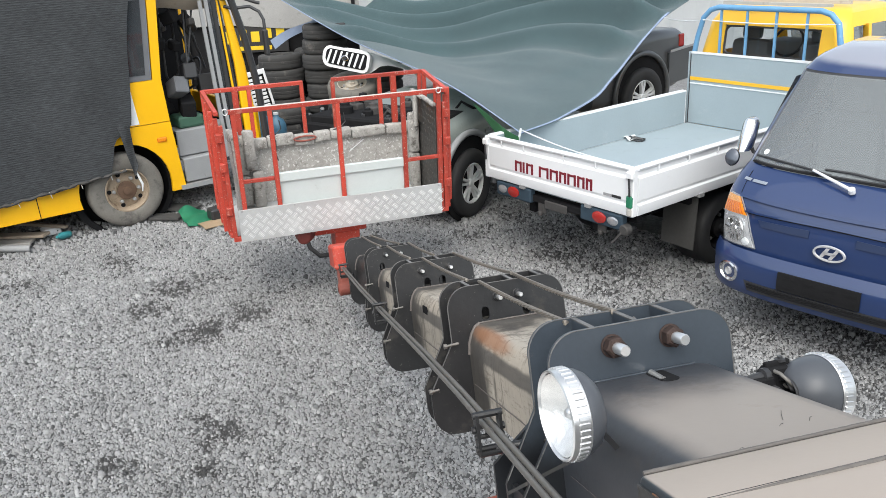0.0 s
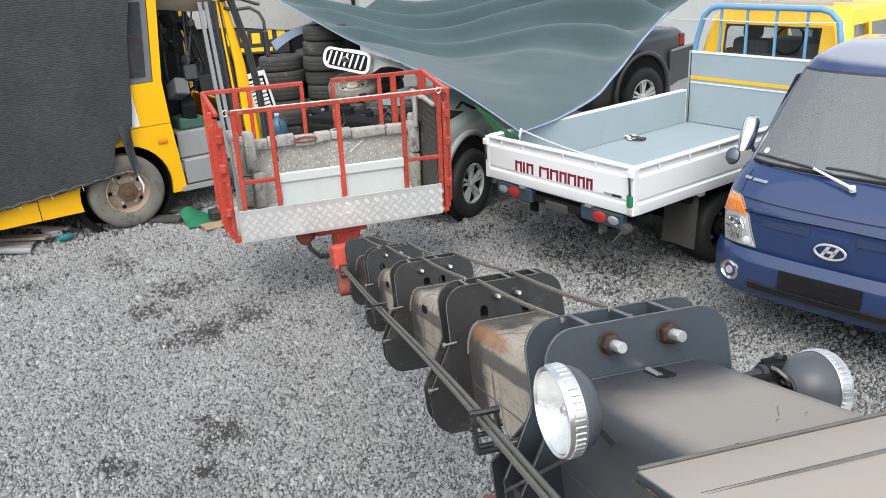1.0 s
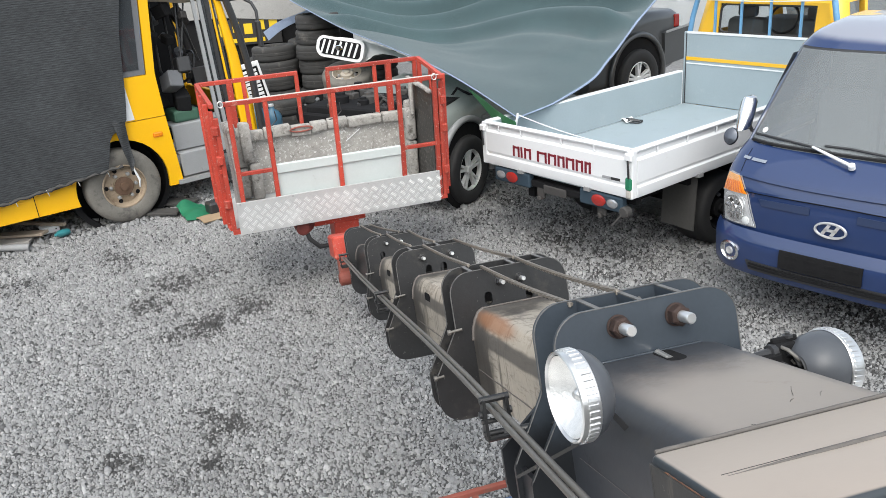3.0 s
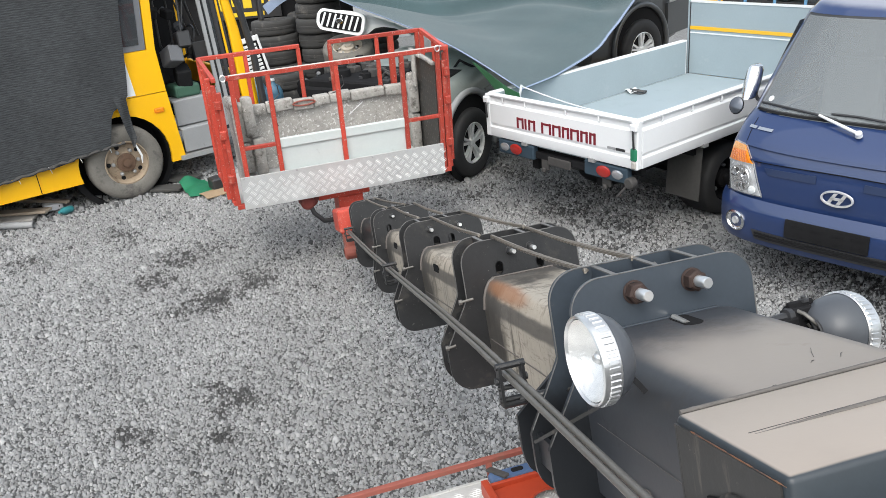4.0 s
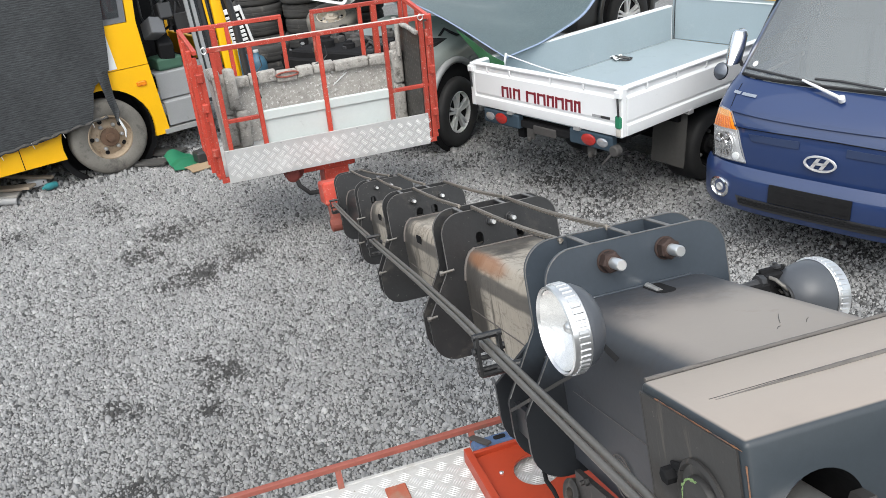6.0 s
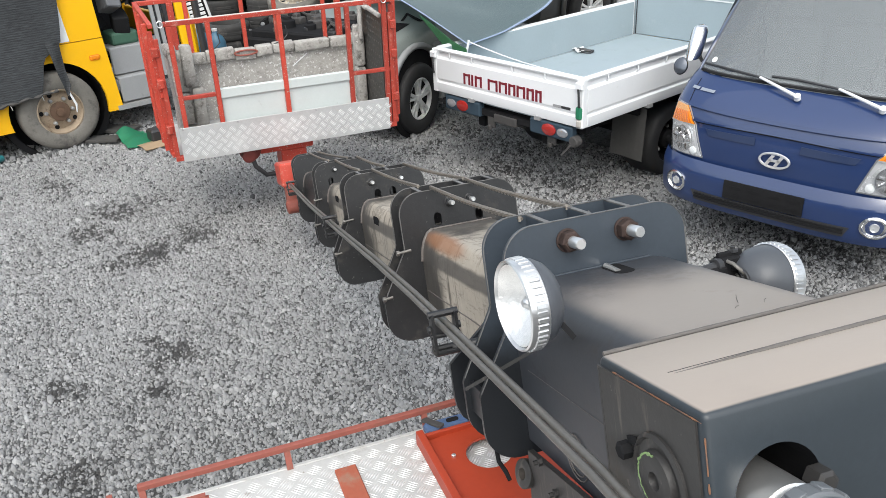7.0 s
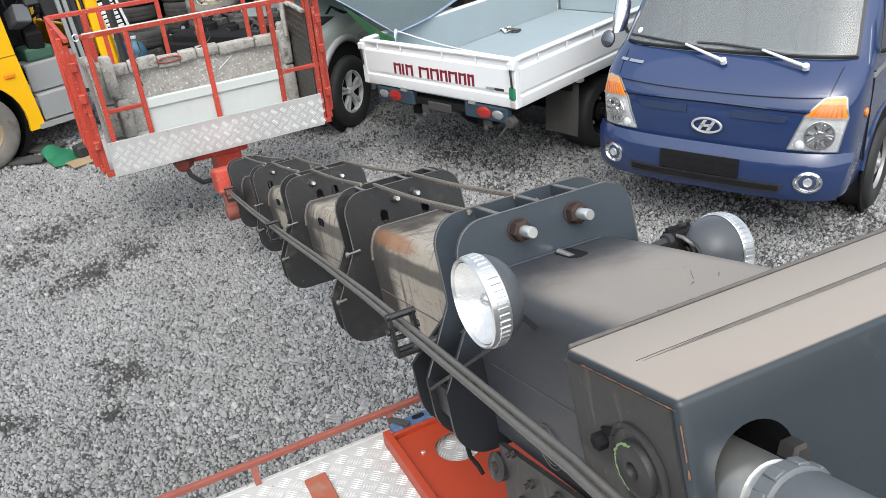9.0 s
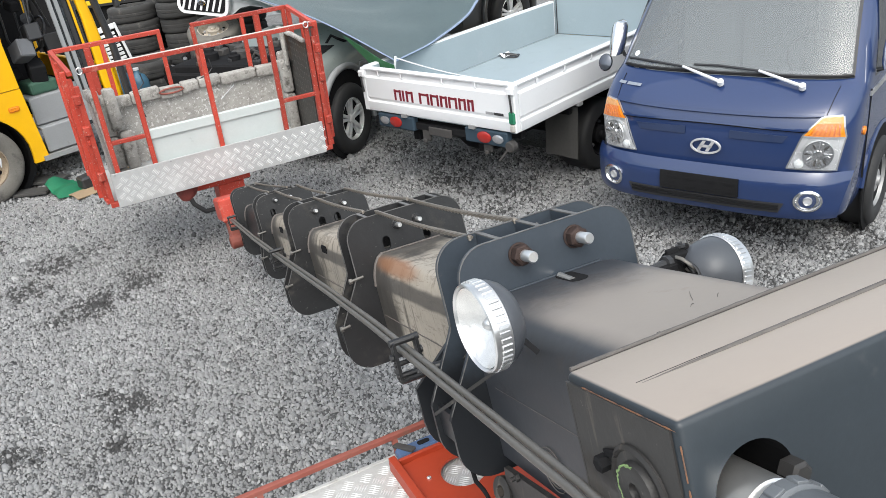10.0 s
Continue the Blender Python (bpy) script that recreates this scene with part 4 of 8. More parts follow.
    patch("lower_grille", [(-0.50, 0.425), (0.50, 0.425), (0.53, 0.485), (-0.53, 0.485)], M_BLACKP, body, 0.034, 0.006, 16, 3)
    for z in (0.44, 0.462):
        patch("grille_slat", [(-0.50, z), (0.50, z), (0.50, z + 0.012), (-0.50, z + 0.012)], M_DARK, body, 0.042, 0.006, 14, 1)
    patch("plate_holder", [(-0.285, 0.495), (0.25, 0.495), (0.25, 0.605), (-0.285, 0.605)], M_DARK, body, 0.036, 0.014, 8, 3, "black empty plate holder")
    for k in range(4):
        for zz in (0.52, 0.575):
            patch("plate_rib", [(-0.24 + 0.13 * k, zz), (-0.16 + 0.13 * k, zz), (-0.16 + 0.13 * k, zz + 0.012), (-0.24 + 0.13 * k, zz + 0.012)], M_DARK, body, 0.050, 0.002, 2, 1)
    for s in (-1, 1):
        m = axis_to(P(s * 0.66, 0.51, 0.034), nrm(s * 0.66, 0.51))
        bm = B()
        lathe(bm, [(0.078, -0.02), (0.078, 0.006), (0.066, 0.012), (0.06, 0.0), (0.03, -0.012), (0, -0.015)], m @ Matrix.Diagonal((1.12, 0.95, 1, 1)), 28)
        fog = part("fog_lamp", bm, M_CHROME, body, "round chrome fog lamp", smooth=40)
        bm = B()
        lathe(bm, [(0.064, 0.004), (0.03, 0.014), (0, 0.017)], m @ Matrix.Diagonal((1.12, 0.95, 1, 1)), 24)
        part("fog_glass", bm, M_LENS, fog, smooth=60)
        bm = B()
        lathe(bm, [(0.03, -0.006), (0.026, 0.01), (0.012, 0.004), (0, 0.004)], m, 18)
        part("fog_bulb", bm, M_REFL, fog, smooth=40)
        # headlamp, wrapped round the corner
        A = [(s * 0.522, 0.705), (s * 0.778, 0.69), (s * 0.808, 0.90), (s * 0.598, 0.915)]
        Bc = [(s * 0.598, 0.915), (s * 0.808, 0.90), (s * 0.782, 1.018), (s * 0.688, 1.016)]
        base = patch("headlamp", [A[0], A[1], Bc[2], Bc[3]] if s > 0 else [A[1], A[0], Bc[3], Bc[2]], M_REFL, body, 0.004, 0.006, 12, 12, "headlamp with amber indicator")
        patch("reflector", A if s > 0 else [A[1], A[0], A[3], A[2]], M_REFL, base, 0.012, 0.004, 10, 8)
        patch("indicator", Bc if s > 0 else [Bc[1], Bc[0], Bc[3], Bc[2]], M_AMBER, base, 0.012, 0.006, 8, 6, "amber indicator lens")
        for k in range(7):
            u0, u1 = 0.10 + 0.125 * k, 0.135 + 0.125 * k
            lo, hi = [Vector(Bc[0]).lerp(Vector(Bc[1]), u) for u in (u0, u1)], [Vector(Bc[3]).lerp(Vector(Bc[2]), u) for u in (u0, u1)]
            q = [tuple(lo[0].lerp(hi[0], 0.06)), tuple(lo[1].lerp(hi[1], 0.06)), tuple(lo[1].lerp(hi[1], 0.62)), tuple(lo[0].lerp(hi[0], 0.62))]
            patch("lens_rib", q if s > 0 else [q[1], q[0], q[3], q[2]], M_RIB, base, 0.0185, 0.003, 2, 3)
        lo, hi = Vector(Bc[0]).lerp(Vector(Bc[3]), 0.66), Vector(Bc[1]).lerp(Vector(Bc[2]), 0.66)
        q = [tuple(lo), tuple(hi), Bc[2], Bc[3]]
        patch("indicator_top", q if s > 0 else [q[1], q[0], q[3], q[2]], M_PALEAMB, base, 0.0185, 0.003, 8, 3, "pale upper part of the indicator")
        m = axis_to(P(s * 0.685, 0.80, 0.014), nrm(s * 0.685, 0.80)) @ Matrix.Diagonal((0.95, 1.0, 1, 1))
        bm = B()
        lathe(bm, [(0.094, 0.0), (0.094, 0.012), (0.087, 0.013), (0.06, 0.006), (0.03, 0.003), (0.026, 0.012), (0, 0.016)], m, 28)
        part("bulb_bowl", bm, M_CHROME, base, smooth=40)
        # reflection streaks of the bowl, drawn as bars of bright and dark material
        for k in range(16):
            a = 2 * math.pi * (k + 0.3 * math.sin(3 * k)) / 16
            r0, r1 = 0.034 + 0.006 * (k % 3), 0.086 - 0.01 * (k % 2)
            bm = B()
            bar(bm, m @ Vector((r0 * math.cos(a), r0 * math.sin(a), 0.010)), m @ Vector((r1 * math.cos(a), r1 * math.sin(a), 0.013)), 0.007 + 0.004 * (k % 2), 0.005, up=m.to_3x3() @ Vector((0, 0, 1)))
            part("bowl_flute", bm, (M_CHROME, M_CLEAR, M_IRON)[k % 3], base)
        m = axis_to(P(s * 0.585, 0.735, 0.012), nrm(s * 0.58, 0.735))
        bm = B()
        lathe(bm, [(0.028, 0.0), (0.028, 0.012), (0.020, 0.016), (0, 0.018)], m, 18)
        part("side_bulb", bm, M_CORD, base, smooth=40)
        q = [(s * 0.598, 0.908), (s * 0.808, 0.893), (s * 0.808, 0.902), (s * 0.598, 0.917)]
        patch("lamp_divider", q if s > 0 else [q[1], q[0], q[3], q[2]], M_GREY, base, 0.020, 0.003, 8, 1)
        patch("lamp_cover", [A[0], A[1], Bc[2], Bc[3]] if s > 0 else [A[1], A[0], Bc[3], Bc[2]], M_LENS, base, 0.026, 0.003, 12, 12)
        # upper grille openings
        q = [(0.15, 0.865), (0.48, 0.862), (0.51, 0.905), (0.15, 0.915)]
        q = [(s * x, z) for x, z in q]
        patch("grille_panel", q if s > 0 else [q[1], q[0], q[3], q[2]], M_GRILLB, body, 0.004, 0.004, 8, 3, "dark blue recessed grille panel")
    for s in (-1, 1):
        for c in ([(s * 0.70, 1.02), (s * 0.704, 1.02), (s * 0.724, 1.16), (s * 0.72, 1.16)],):
            patch("panel_gap", c if s > 0 else [c[1], c[0], c[3], c[2]], M_DARK, body, 0.0, 0.002, 1, 8)
        # pale clear edge round each headlamp
        for c in ([(s * 0.512, 0.693), (s * 0.79, 0.679), (s * 0.79, 0.691), (s * 0.512, 0.705)], [(s * 0.675, 1.014), (s * 0.785, 1.018), (s * 0.785, 1.028), (s * 0.675, 1.024)], [(s * 0.778, 0.69), (s * 0.790, 0.69), (s * 0.820, 0.90), (s * 0.808, 0.90)], [(s * 0.808, 0.90), (s * 0.820, 0.90), (s * 0.794, 1.02), (s * 0.782, 1.02)],
                  [(s * 0.510, 0.70), (s * 0.522, 0.70), (s * 0.600, 0.915), (s * 0.588, 0.915)], [(s * 0.588, 0.915), (s * 0.600, 0.915), (s * 0.690, 1.018), (s * 0.678, 1.02)]):
            patch("lamp_edge", c if s > 0 else [c[1], c[0], c[3], c[2]], M_CLEAR, body, 0.003, 0.004, 8, 4)
    # crease over the nose and badge
    patch("nose_crease", [(-0.62, 0.938), (0.62, 0.938), (0.62, 0.946), (-0.62, 0.946)], M_BLUE, body, 0.006, 0.01, 20, 1, bow=0.012)
    patch("hood_gap", [(-0.60, 0.930), (0.60, 0.930), (0.60, 0.9345), (-0.60, 0.9345)], M_DARK, body, 0.0005, 0.0025, 24, 1, bow=0.012)
    patch("nose_ledge", [(-0.69, 1.020), (0.69, 1.020), (0.69, 1.040), (-0.69, 1.040)], M_BLUE, body, 0.004, 0.012, 26, 2, bow=-0.012)
    m = axis_to(P(0, 0.797, 0.012), nrm(0, 0.797))
    bm = B()
    n = 36
    for k in range(n):
        a0, a1 = 2 * math.pi * k / n, 2 * math.pi * (k + 1) / n
        q = [m @ Vector((r1 * math.cos(a), r2 * math.sin(a), zz)) for a in (a0, a1) for r1, r2, zz in ((0.106, 0.056, 0), (0.103, 0.053, 0.012), (0.093, 0.044, 0.012), (0.090, 0.041, 0))]
        vs = [bm.verts.new(p) for p in q]
        for i in range(3):
            bm.faces.new((vs[i], vs[i + 1], vs[i + 5], vs[i + 4]))
    bmesh.ops.remove_doubles(bm, verts=bm.verts, dist=1e-4)
    emb = part("emblem", bm, M_BADGE, body, "chrome oval emblem", smooth=50)
    for dx in (-0.038, 0.038):
        bm = B()
        loft(bm, [[m @ Vector((dx * s2 + kx + ax, ky, zz)) for ax, zz in ((-0.012, 0), (-0.012, 0.01), (0.012, 0.01), (0.012, 0))] for ky, kx, s2 in ((-0.036, -0.022, 0.8), (0.036, 0.022, 0.8))])
        part("emblem_bar", bm, M_BADGE, emb)
    bm = B()
    loft(bm, [[m @ Vector((x, y, zz)) for y, zz in ((-0.008, 0), (-0.008, 0.01), (0.008, 0.01), (0.008, 0))] for x in (-0.04, 0.04)])
    part("emblem_bar", bm, M_BADGE, emb)
    for x0, x1 in ((-0.74, -0.68), (-0.665, -0.55)):
        patch("badge_bar", [(x0, 1.108), (x1, 1.108), (x1 + 0.003, 1.122), (x0 + 0.003, 1.122)], M_CHROME, body, 0.004, 0.003, 3, 1, "small chrome badge")
    # windscreen
    for c in ([(-0.765, 1.204), (0.765, 1.204), (0.762, 1.217), (-0.762, 1.217)], [(-0.67, 1.775), (0.67, 1.775), (0.665, 1.795), (-0.665, 1.795)],
              [(-0.775, 1.19), (-0.75, 1.19), (-0.655, 1.795), (-0.678, 1.795)], [(0.75, 1.19), (0.775, 1.19), (0.678, 1.795), (0.655, 1.795)]):
        patch("windscreen_seal", c, M_BLACKP, body, 0.002, 0.006, 20, 10)
    patch("cowl", [(-0.775, 1.190), (0.775, 1.190), (0.765, 1.204), (-0.765, 1.204)], M_DARK, body, 0.004, 0.008, 24, 2, "black cowl below the windscreen")
    ws = patch("windscreen", [(-0.755, 1.21), (0.755, 1.21), (0.66, 1.78), (-0.66, 1.78)], M_SCREEN, body, 0.010, 0.004, 24, 12, "windscreen mirroring a pale sky")
    ws.visible_shadow = False
    # wipers: black blade, white-tipped arm
    for px, tx in ((0.01, -0.47), (0.52, 0.05)):
        a = P(px, 1.145, 0.035)
        b = P((px + tx) / 2 - 0.06, 1.215, 0.035)
        bm = B()
        tube(bm, [a, b], [0.013, 0.009], 8)
        lathe(bm, [(0.022, -0.02), (0.022, 0.012), (0.012, 0.02), (0, 0.02)], axis_to(a, nrm(px, 1.145)), 14)
        wp = part("wiper_arm", bm, M_WHITE, body, "white wiper arm", smooth=50)
        bm = B()
        tube(bm, [P(tx - 0.27, 1.235, 0.02), P(tx - 0.1, 1.235, 0.026), b, P(tx + 0.3, 1.205, 0.02)], 0.008, 6)
        part("wiper_blade", bm, M_BLACKP, wp)
    bm = B()
    lathe(bm, [(0.022, 0), (0.022, 0.002), (0, 0.002)], axis_to(P(-0.68, 1.27, 0.014), nrm(-0.68, 1.27)), 16)
    part("sticker", bm, M_WHITE, ws, "round white sticker")
    # mirrors
    for s in (-1, 1):
        bm = B()
        tube(bm, [(s * 0.84, 0.66, 1.18), (s * 0.90, 0.66, 1.20), (s * 0.93, 0.65, 1.27)], 0.014, 8)
        arm = part("mirror_arm", bm, M_BLACKP, t)
        bm = B()
        sheet_pts = [(0.040, 0.02), (0.054, 0.05), (0.060, 0.13), (0.056, 0.21), (0.042, 0.24), (0.02, 0.25)]
        loft(bm, [[(s * 0.94 + w * math.cos(a) * 1.05, 0.60 + 0.4 * z + 0.06 * math.sin(a) * (1.3 if math.sin(a) < 0 else 0.4), 1.20 + z) for a in [2 * math.pi * k / 16 for k in range(16)]] for w, z in sheet_pts])
        part("mirror_shell", bm, M_CHROME, arm, "chrome mirror shell", smooth=50)
        bm = B()
        lathe(bm, [(0.050, -0.012), (0.055, 0.0), (0.05, 0.016), (0.025, 0.026), (0, 0.028)], axis_to((s * 1.005, 0.55, 1.165), (s * -0.1, -0.9, 0.35)) @ Matrix.Diagonal((1, 1.2, 1, 1)), 24)
        part("spot_mirror", bm, M_MIRR, arm, "round black spot mirror", smooth=50)
    # doors, windows, sides
    for s in (-1, 1):
        bm = B()
        sheet(bm, lambda u, v: (s * (lerp_table(Wd, 1.16 + 0.58 * v) + 0.004), 0.62 + 0.30 * v + (0.92 - 0.34 * v) * u, 1.16 + 0.58 * v), 8, 8, 0.004)
        part("side_window", bm, M_TINT, body, "dark side window")
        bm = B()
        sheet(bm, lambda u, v: (s * (lerp_table(Wd, 1.06 + 0.03 * v) + 0.01), 0.5 + 1.15 * u, 1.06 + 0.03 * v), 8, 1, 0.01)
        part("door_strip", bm, M_GALV, body)
        for y in (0.52, 1.58):
            bm = B()
            box(bm, s * 0.862 - 0.006, s * 0.862 + 0.006, y - 0.004, y + 0.004, 0.5, 1.1)
            part("door_gap", bm, M_DARK, body)
        bm = B()
        lathe(bm, [(0.03, 0), (0.028, 0.012), (0, 0.018)], axis_to((s * 0.862, 0.42, 0.86), (s, 0, 0)), 16)
        part("side_repeater", bm, M_AMBER, body)
    for s in (-1, 1):
        wheel(t, (s * 0.80, 0.95, 0.32), 0.32, 0.21, (s, 0, 0), "steel", M_BLACK, M_GALV)
        bm = B()
        tube(bm, [(s * 0.855, 0.95 + 0.40 * math.cos(a), 0.34 + 0.40 * math.sin(a)) for a in [radians(10 + 16 * k) for k in range(11)]], 0.02, 6)
        part("arch_lip", bm, M_BLUE, body)
        # flat near-black disc on the skin stands in for the arch's shade
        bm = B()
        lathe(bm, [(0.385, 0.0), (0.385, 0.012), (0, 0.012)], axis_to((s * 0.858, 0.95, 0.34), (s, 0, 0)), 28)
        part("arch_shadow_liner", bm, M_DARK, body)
        wheel(t, (s * 0.6, 3.55, 0.32), 0.32, 0.32, (s, 0, 0), "steel")
    # inside
    bm = B()
    box(bm, -0.76, 0.76, 1.60, 1.66, 0.5, 1.78, 0.02)
    box(bm, -0.66, 0.66, 0.95, 1.62, 1.80, 1.83, 0.01)
    part("inner_trim", bm, M_CABIN, t, "grey cloth inner trim")
    bm = B()
    box(bm, -0.72, 0.72, 0.50, 0.78, 0.95, 1.13, 0.05, seg=2)
    part("dashboard", bm, M_CABIN, t)
    for x in (-0.5, -0.02, 0.45):
        bm = B()
        box(bm, x - 0.22, x + 0.22, 1.32, 1.46, 0.85, 1.42, 0.05, seg=2)
        box(bm, x - 0.12, x + 0.12, 1.34, 1.43, 1.44, 1.62, 0.04, seg=2)
        part("seat", bm, M_CABIN, t)
    bm = B()
    tube(bm, [Vector((0.42 + 0.19 * math.cos(a), 0.92 + 0.10 * math.sin(a), 1.2 + 0.15 * math.sin(a))) for a in [2 * math.pi * k / 24 for k in range(25)]], 0.014, 6)
    part("steering_wheel", bm, M_BLACKP, t)
    # chassis and load bed behind the cab
    bm = B()
    box(bm, -0.35, 0.35, 0.4, 4.6, 0.38, 0.6, 0.01)
    part("chassis", bm, M_DARK, t)
    bm = B()
    box(bm, -0.83, 0.83, 1.9, 4.7, 0.72, 0.80, 0.008)
    bed = part("load_bed", bm, M_BLUE, t)
    for x0, x1, y0, y1, z1 in ((-0.83, -0.79, 1.9, 4.7, 1.12), (0.79, 0.83, 1.9, 4.7, 1.12), (-0.79, 0.79, 4.66, 4.7, 1.12), (-0.79, 0.79, 1.9, 1.94, 1.45)):
        bm = B()
        box(bm, x0, x1, y0, y1, 0.8, z1, 0.005)
        part("bed_side", bm, M_BLUE, bed)
    return t


M_MIRR = mat("dark_convex_mirror", (0.10, 0.11, 0.13), 0.15, 0.6, 0.1, 8, 60, 0.0)
M_RIB = mat("deep_amber_rib", (0.62, 0.13, 0.003), 0.3, 0.0, 0.1, 30, 90, 0.1, coat=0.5)
M_PALEAMB = mat("pale_amber_lens", (0.72, 0.34, 0.09), 0.3, 0.1, 0.3, 45, 130, 0.4, coat=0.5)
M_BADGE = mat("bright_badge_chrome", (0.85, 0.85, 0.86), 0.25, 0.6, 0.05, 8, 60, 0.0)
M_GRILLB = mat("grey_blue_plastic", (0.022, 0.036, 0.085), 0.3, 0.0, 0.1, 5, 60, 0.0, coat=0.5)
build_blue_truck()


# ---- yellow bus ----


def build_bus():
    t = thing("minibus", None, "stripped yellow minibus with open door and missing windscreen", "bus")
    X, XB = -3.43, -5.45
    R = Matrix(((0, 0, -1, X), (1, 0, 0, 0), (0, 1, 0, 0), (0, 0, 0, 1)))  # outline (y, z) to a side panel, thickness inwards

    def panel(name, poly, mm, th=0.04, x=X, label="", parent=None):
        bm = B()
        prism(bm, poly, th, Matrix.Translation((x - X, 0, 0)) @ R)
        return part(name, bm, mm, parent or t, label)
    arch = [(-2.25 + 0.50 * math.cos(a), 0.42 + 0.49 * math.sin(a)) for a in [radians(194 - 11.6 * k) for k in range(18)]]
    low = [(-7.2, 0.30)] + [(-2.73, 0.30)] + arch + [(-1.76, 0.29), (-1.60, 0.29), (-1.665, 1.07), (-7.2, 1.07)]
    side = panel("side_panel", low, M_YELLOW, label="yellow lower side panel with wheel arch")
    panel("waist_panel", [(-7.2, 1.078), (-1.667, 1.078), (-1.69, 1.535), (-7.2, 1.535)], M_YELLOW)
    panel("front_pillar_rear", [(-1.78, 1.535), (-1.69, 1.535), (-1.60, 2.42), (-1.70, 2.42)], M_YELLOW)
    panel("top_band", [(-7.2, 2.42), (-1.62, 2.42), (-1.62, 2.6), (-7.2, 2.6)], M_YELLOW)
    panel("window_seal", [(-3.0, 1.54), (-1.79, 1.54), (-1.71, 2.42), (-3.0, 2.42)], M_SEAT, 0.03, X - 0.006)
    panel("side_window", [(-2.95, 1.60), (-1.85, 1.60), (-1.78, 2.36), (-2.95, 2.36)], M_TINT, 0.006, X + 0.001, "dark side window")
    panel("side_window_rear", [(-7.1, 1.60), (-3.1, 1.60), (-3.1, 2.36), (-7.1, 2.36)], M_TINT, 0.02, X - 0.01)
    panel("white_flash", [(-2.10, 1.09), (-2.0, 1.09), (-2.035, 1.45)], M_WHITE, 0.006, X + 0.004, "white triangle marking")
    panel("seam", [(-2.6, 0.295), (-2.592, 0.295), (-2.60, 0.42), (-2.608, 0.42)], M_DARK, 0.004, X + 0.003)
    panel("seam", [(-3.16, 0.305), (-3.152, 0.305), (-3.16, 0.62), (-3.168, 0.62)], M_DARK, 0.004, X + 0.003)
    bm = B()
    box(bm, X - 0.002, X + 0.016, -1.845, -1.735, 0.86, 0.915, 0.012)
    lamp = part("side_marker", bm, M_AMBER, t, "orange side marker lamp")
    # door frame and front pillar
    bm = B()
    bar(bm, (X - 0.03, -1.66, 0.31), (X - 0.03, -1.1, 0.31), 0.1, 0.05)
    part("door_sill", bm, M_GALV, t)
    bm = B()
    loft(bm, [[(px + a, py + b, pz) for b, a in rounded(-w, w, -0.035, 0.03, 0.022, 3)] for px, py, pz, w in ((X - 0.02, -0.70, 0.42, 0.085), (X - 0.02, -0.73, 1.0, 0.08), (X - 0.03, -0.76, 1.6, 0.06), (X - 0.05, -0.83, 2.15, 0.04), (X - 0.05, -0.90, 2.45, 0.035))])
    for k in range(2):
        pb = B()
        tube(pb, [(X - 0.01, -0.86 + 0.03 * k, 0.5), (X - 0.02, -0.87 + 0.025 * k, 1.2), (X - 0.04, -0.89 + 0.02 * k, 1.7), (X - 0.05, -0.92 + 0.015 * k, 2.3)], 0.014, 6)
        part("door_post", pb, M_YELLOW if k == 0 else M_BLACKP, t)
    part("front_pillar", bm, M_YELLOW, t, "yellow leaning front pillar", smooth=40)
    bm = B()
    tube(bm, [(X + 0.05, -0.57, 0.55), (X + 0.04, -0.60, 1.3), (X + 0.03, -0.68, 1.85), (X + 0.02, -0.80, 2.35)], 0.04, 8)
    part("screen_rubber", bm, M_BLACKP, t)
    for y, z in ((-1.08, 2.36), (-1.0, 2.36), (-1.15, 2.36)):
        bm = B()
        bar(bm, (X - 0.04, y + 0.11, 0.55), (X - 0.05, y + 0.03, z - 0.06), 0.03, 0.04)
        part("door_leaf_edge", bm, M_GREY if y != -1.0 else M_BLACKP, t)
    # stairwell panels
    for z0, z1, x0 in ((0.34, 0.62, X - 0.02), (0.62, 0.92, X - 0.12)):
        bm = B()
        box(bm, x0 - 0.03, x0, -1.58, -1.12, z0 + 0.01, z1, 0.01)
        part("step_riser", bm, M_GREY, t, "grey step panel")
        bm = B()
        box(bm, x0 - 0.3, x0 - 0.031, -1.58, -0.9, z1 - 0.03, z1, 0.005)
        part("step_tread", bm, M_GREY, t)
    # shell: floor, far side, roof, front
    # near-black floor, lining and bulkhead carry the interior's shade in their colour
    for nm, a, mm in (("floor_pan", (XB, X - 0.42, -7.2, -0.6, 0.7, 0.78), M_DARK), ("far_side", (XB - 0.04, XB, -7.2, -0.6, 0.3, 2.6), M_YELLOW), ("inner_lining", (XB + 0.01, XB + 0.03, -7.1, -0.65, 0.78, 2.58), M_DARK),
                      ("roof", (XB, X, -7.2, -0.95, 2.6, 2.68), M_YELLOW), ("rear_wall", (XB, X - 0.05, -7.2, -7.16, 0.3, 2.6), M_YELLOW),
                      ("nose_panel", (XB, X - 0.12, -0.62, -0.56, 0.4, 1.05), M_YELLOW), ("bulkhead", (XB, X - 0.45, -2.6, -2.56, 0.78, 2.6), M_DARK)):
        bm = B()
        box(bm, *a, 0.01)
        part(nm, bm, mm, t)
    bm = B()
    sheet(bm, lambda u, v: (X - 0.01 - 0.25 * (1 - v) ** 2, -1.62 + (0.68 + 0.04 * v) * u, 2.26 - 0.05 * u + 0.36 * v + 0.012 * math.sin(7 * u) * (1 - v)), 10, 6, 0.02)
    part("header_lining", bm, mat("stained_beige_lining", (0.36, 0.31, 0.25), 0.9, 0.0, 0.25, 4, 60, 0.2, (0.22, 0.17, 0.12), 0.4, 5), t, "stained beige lining over the door", smooth=60)
    bm = B()
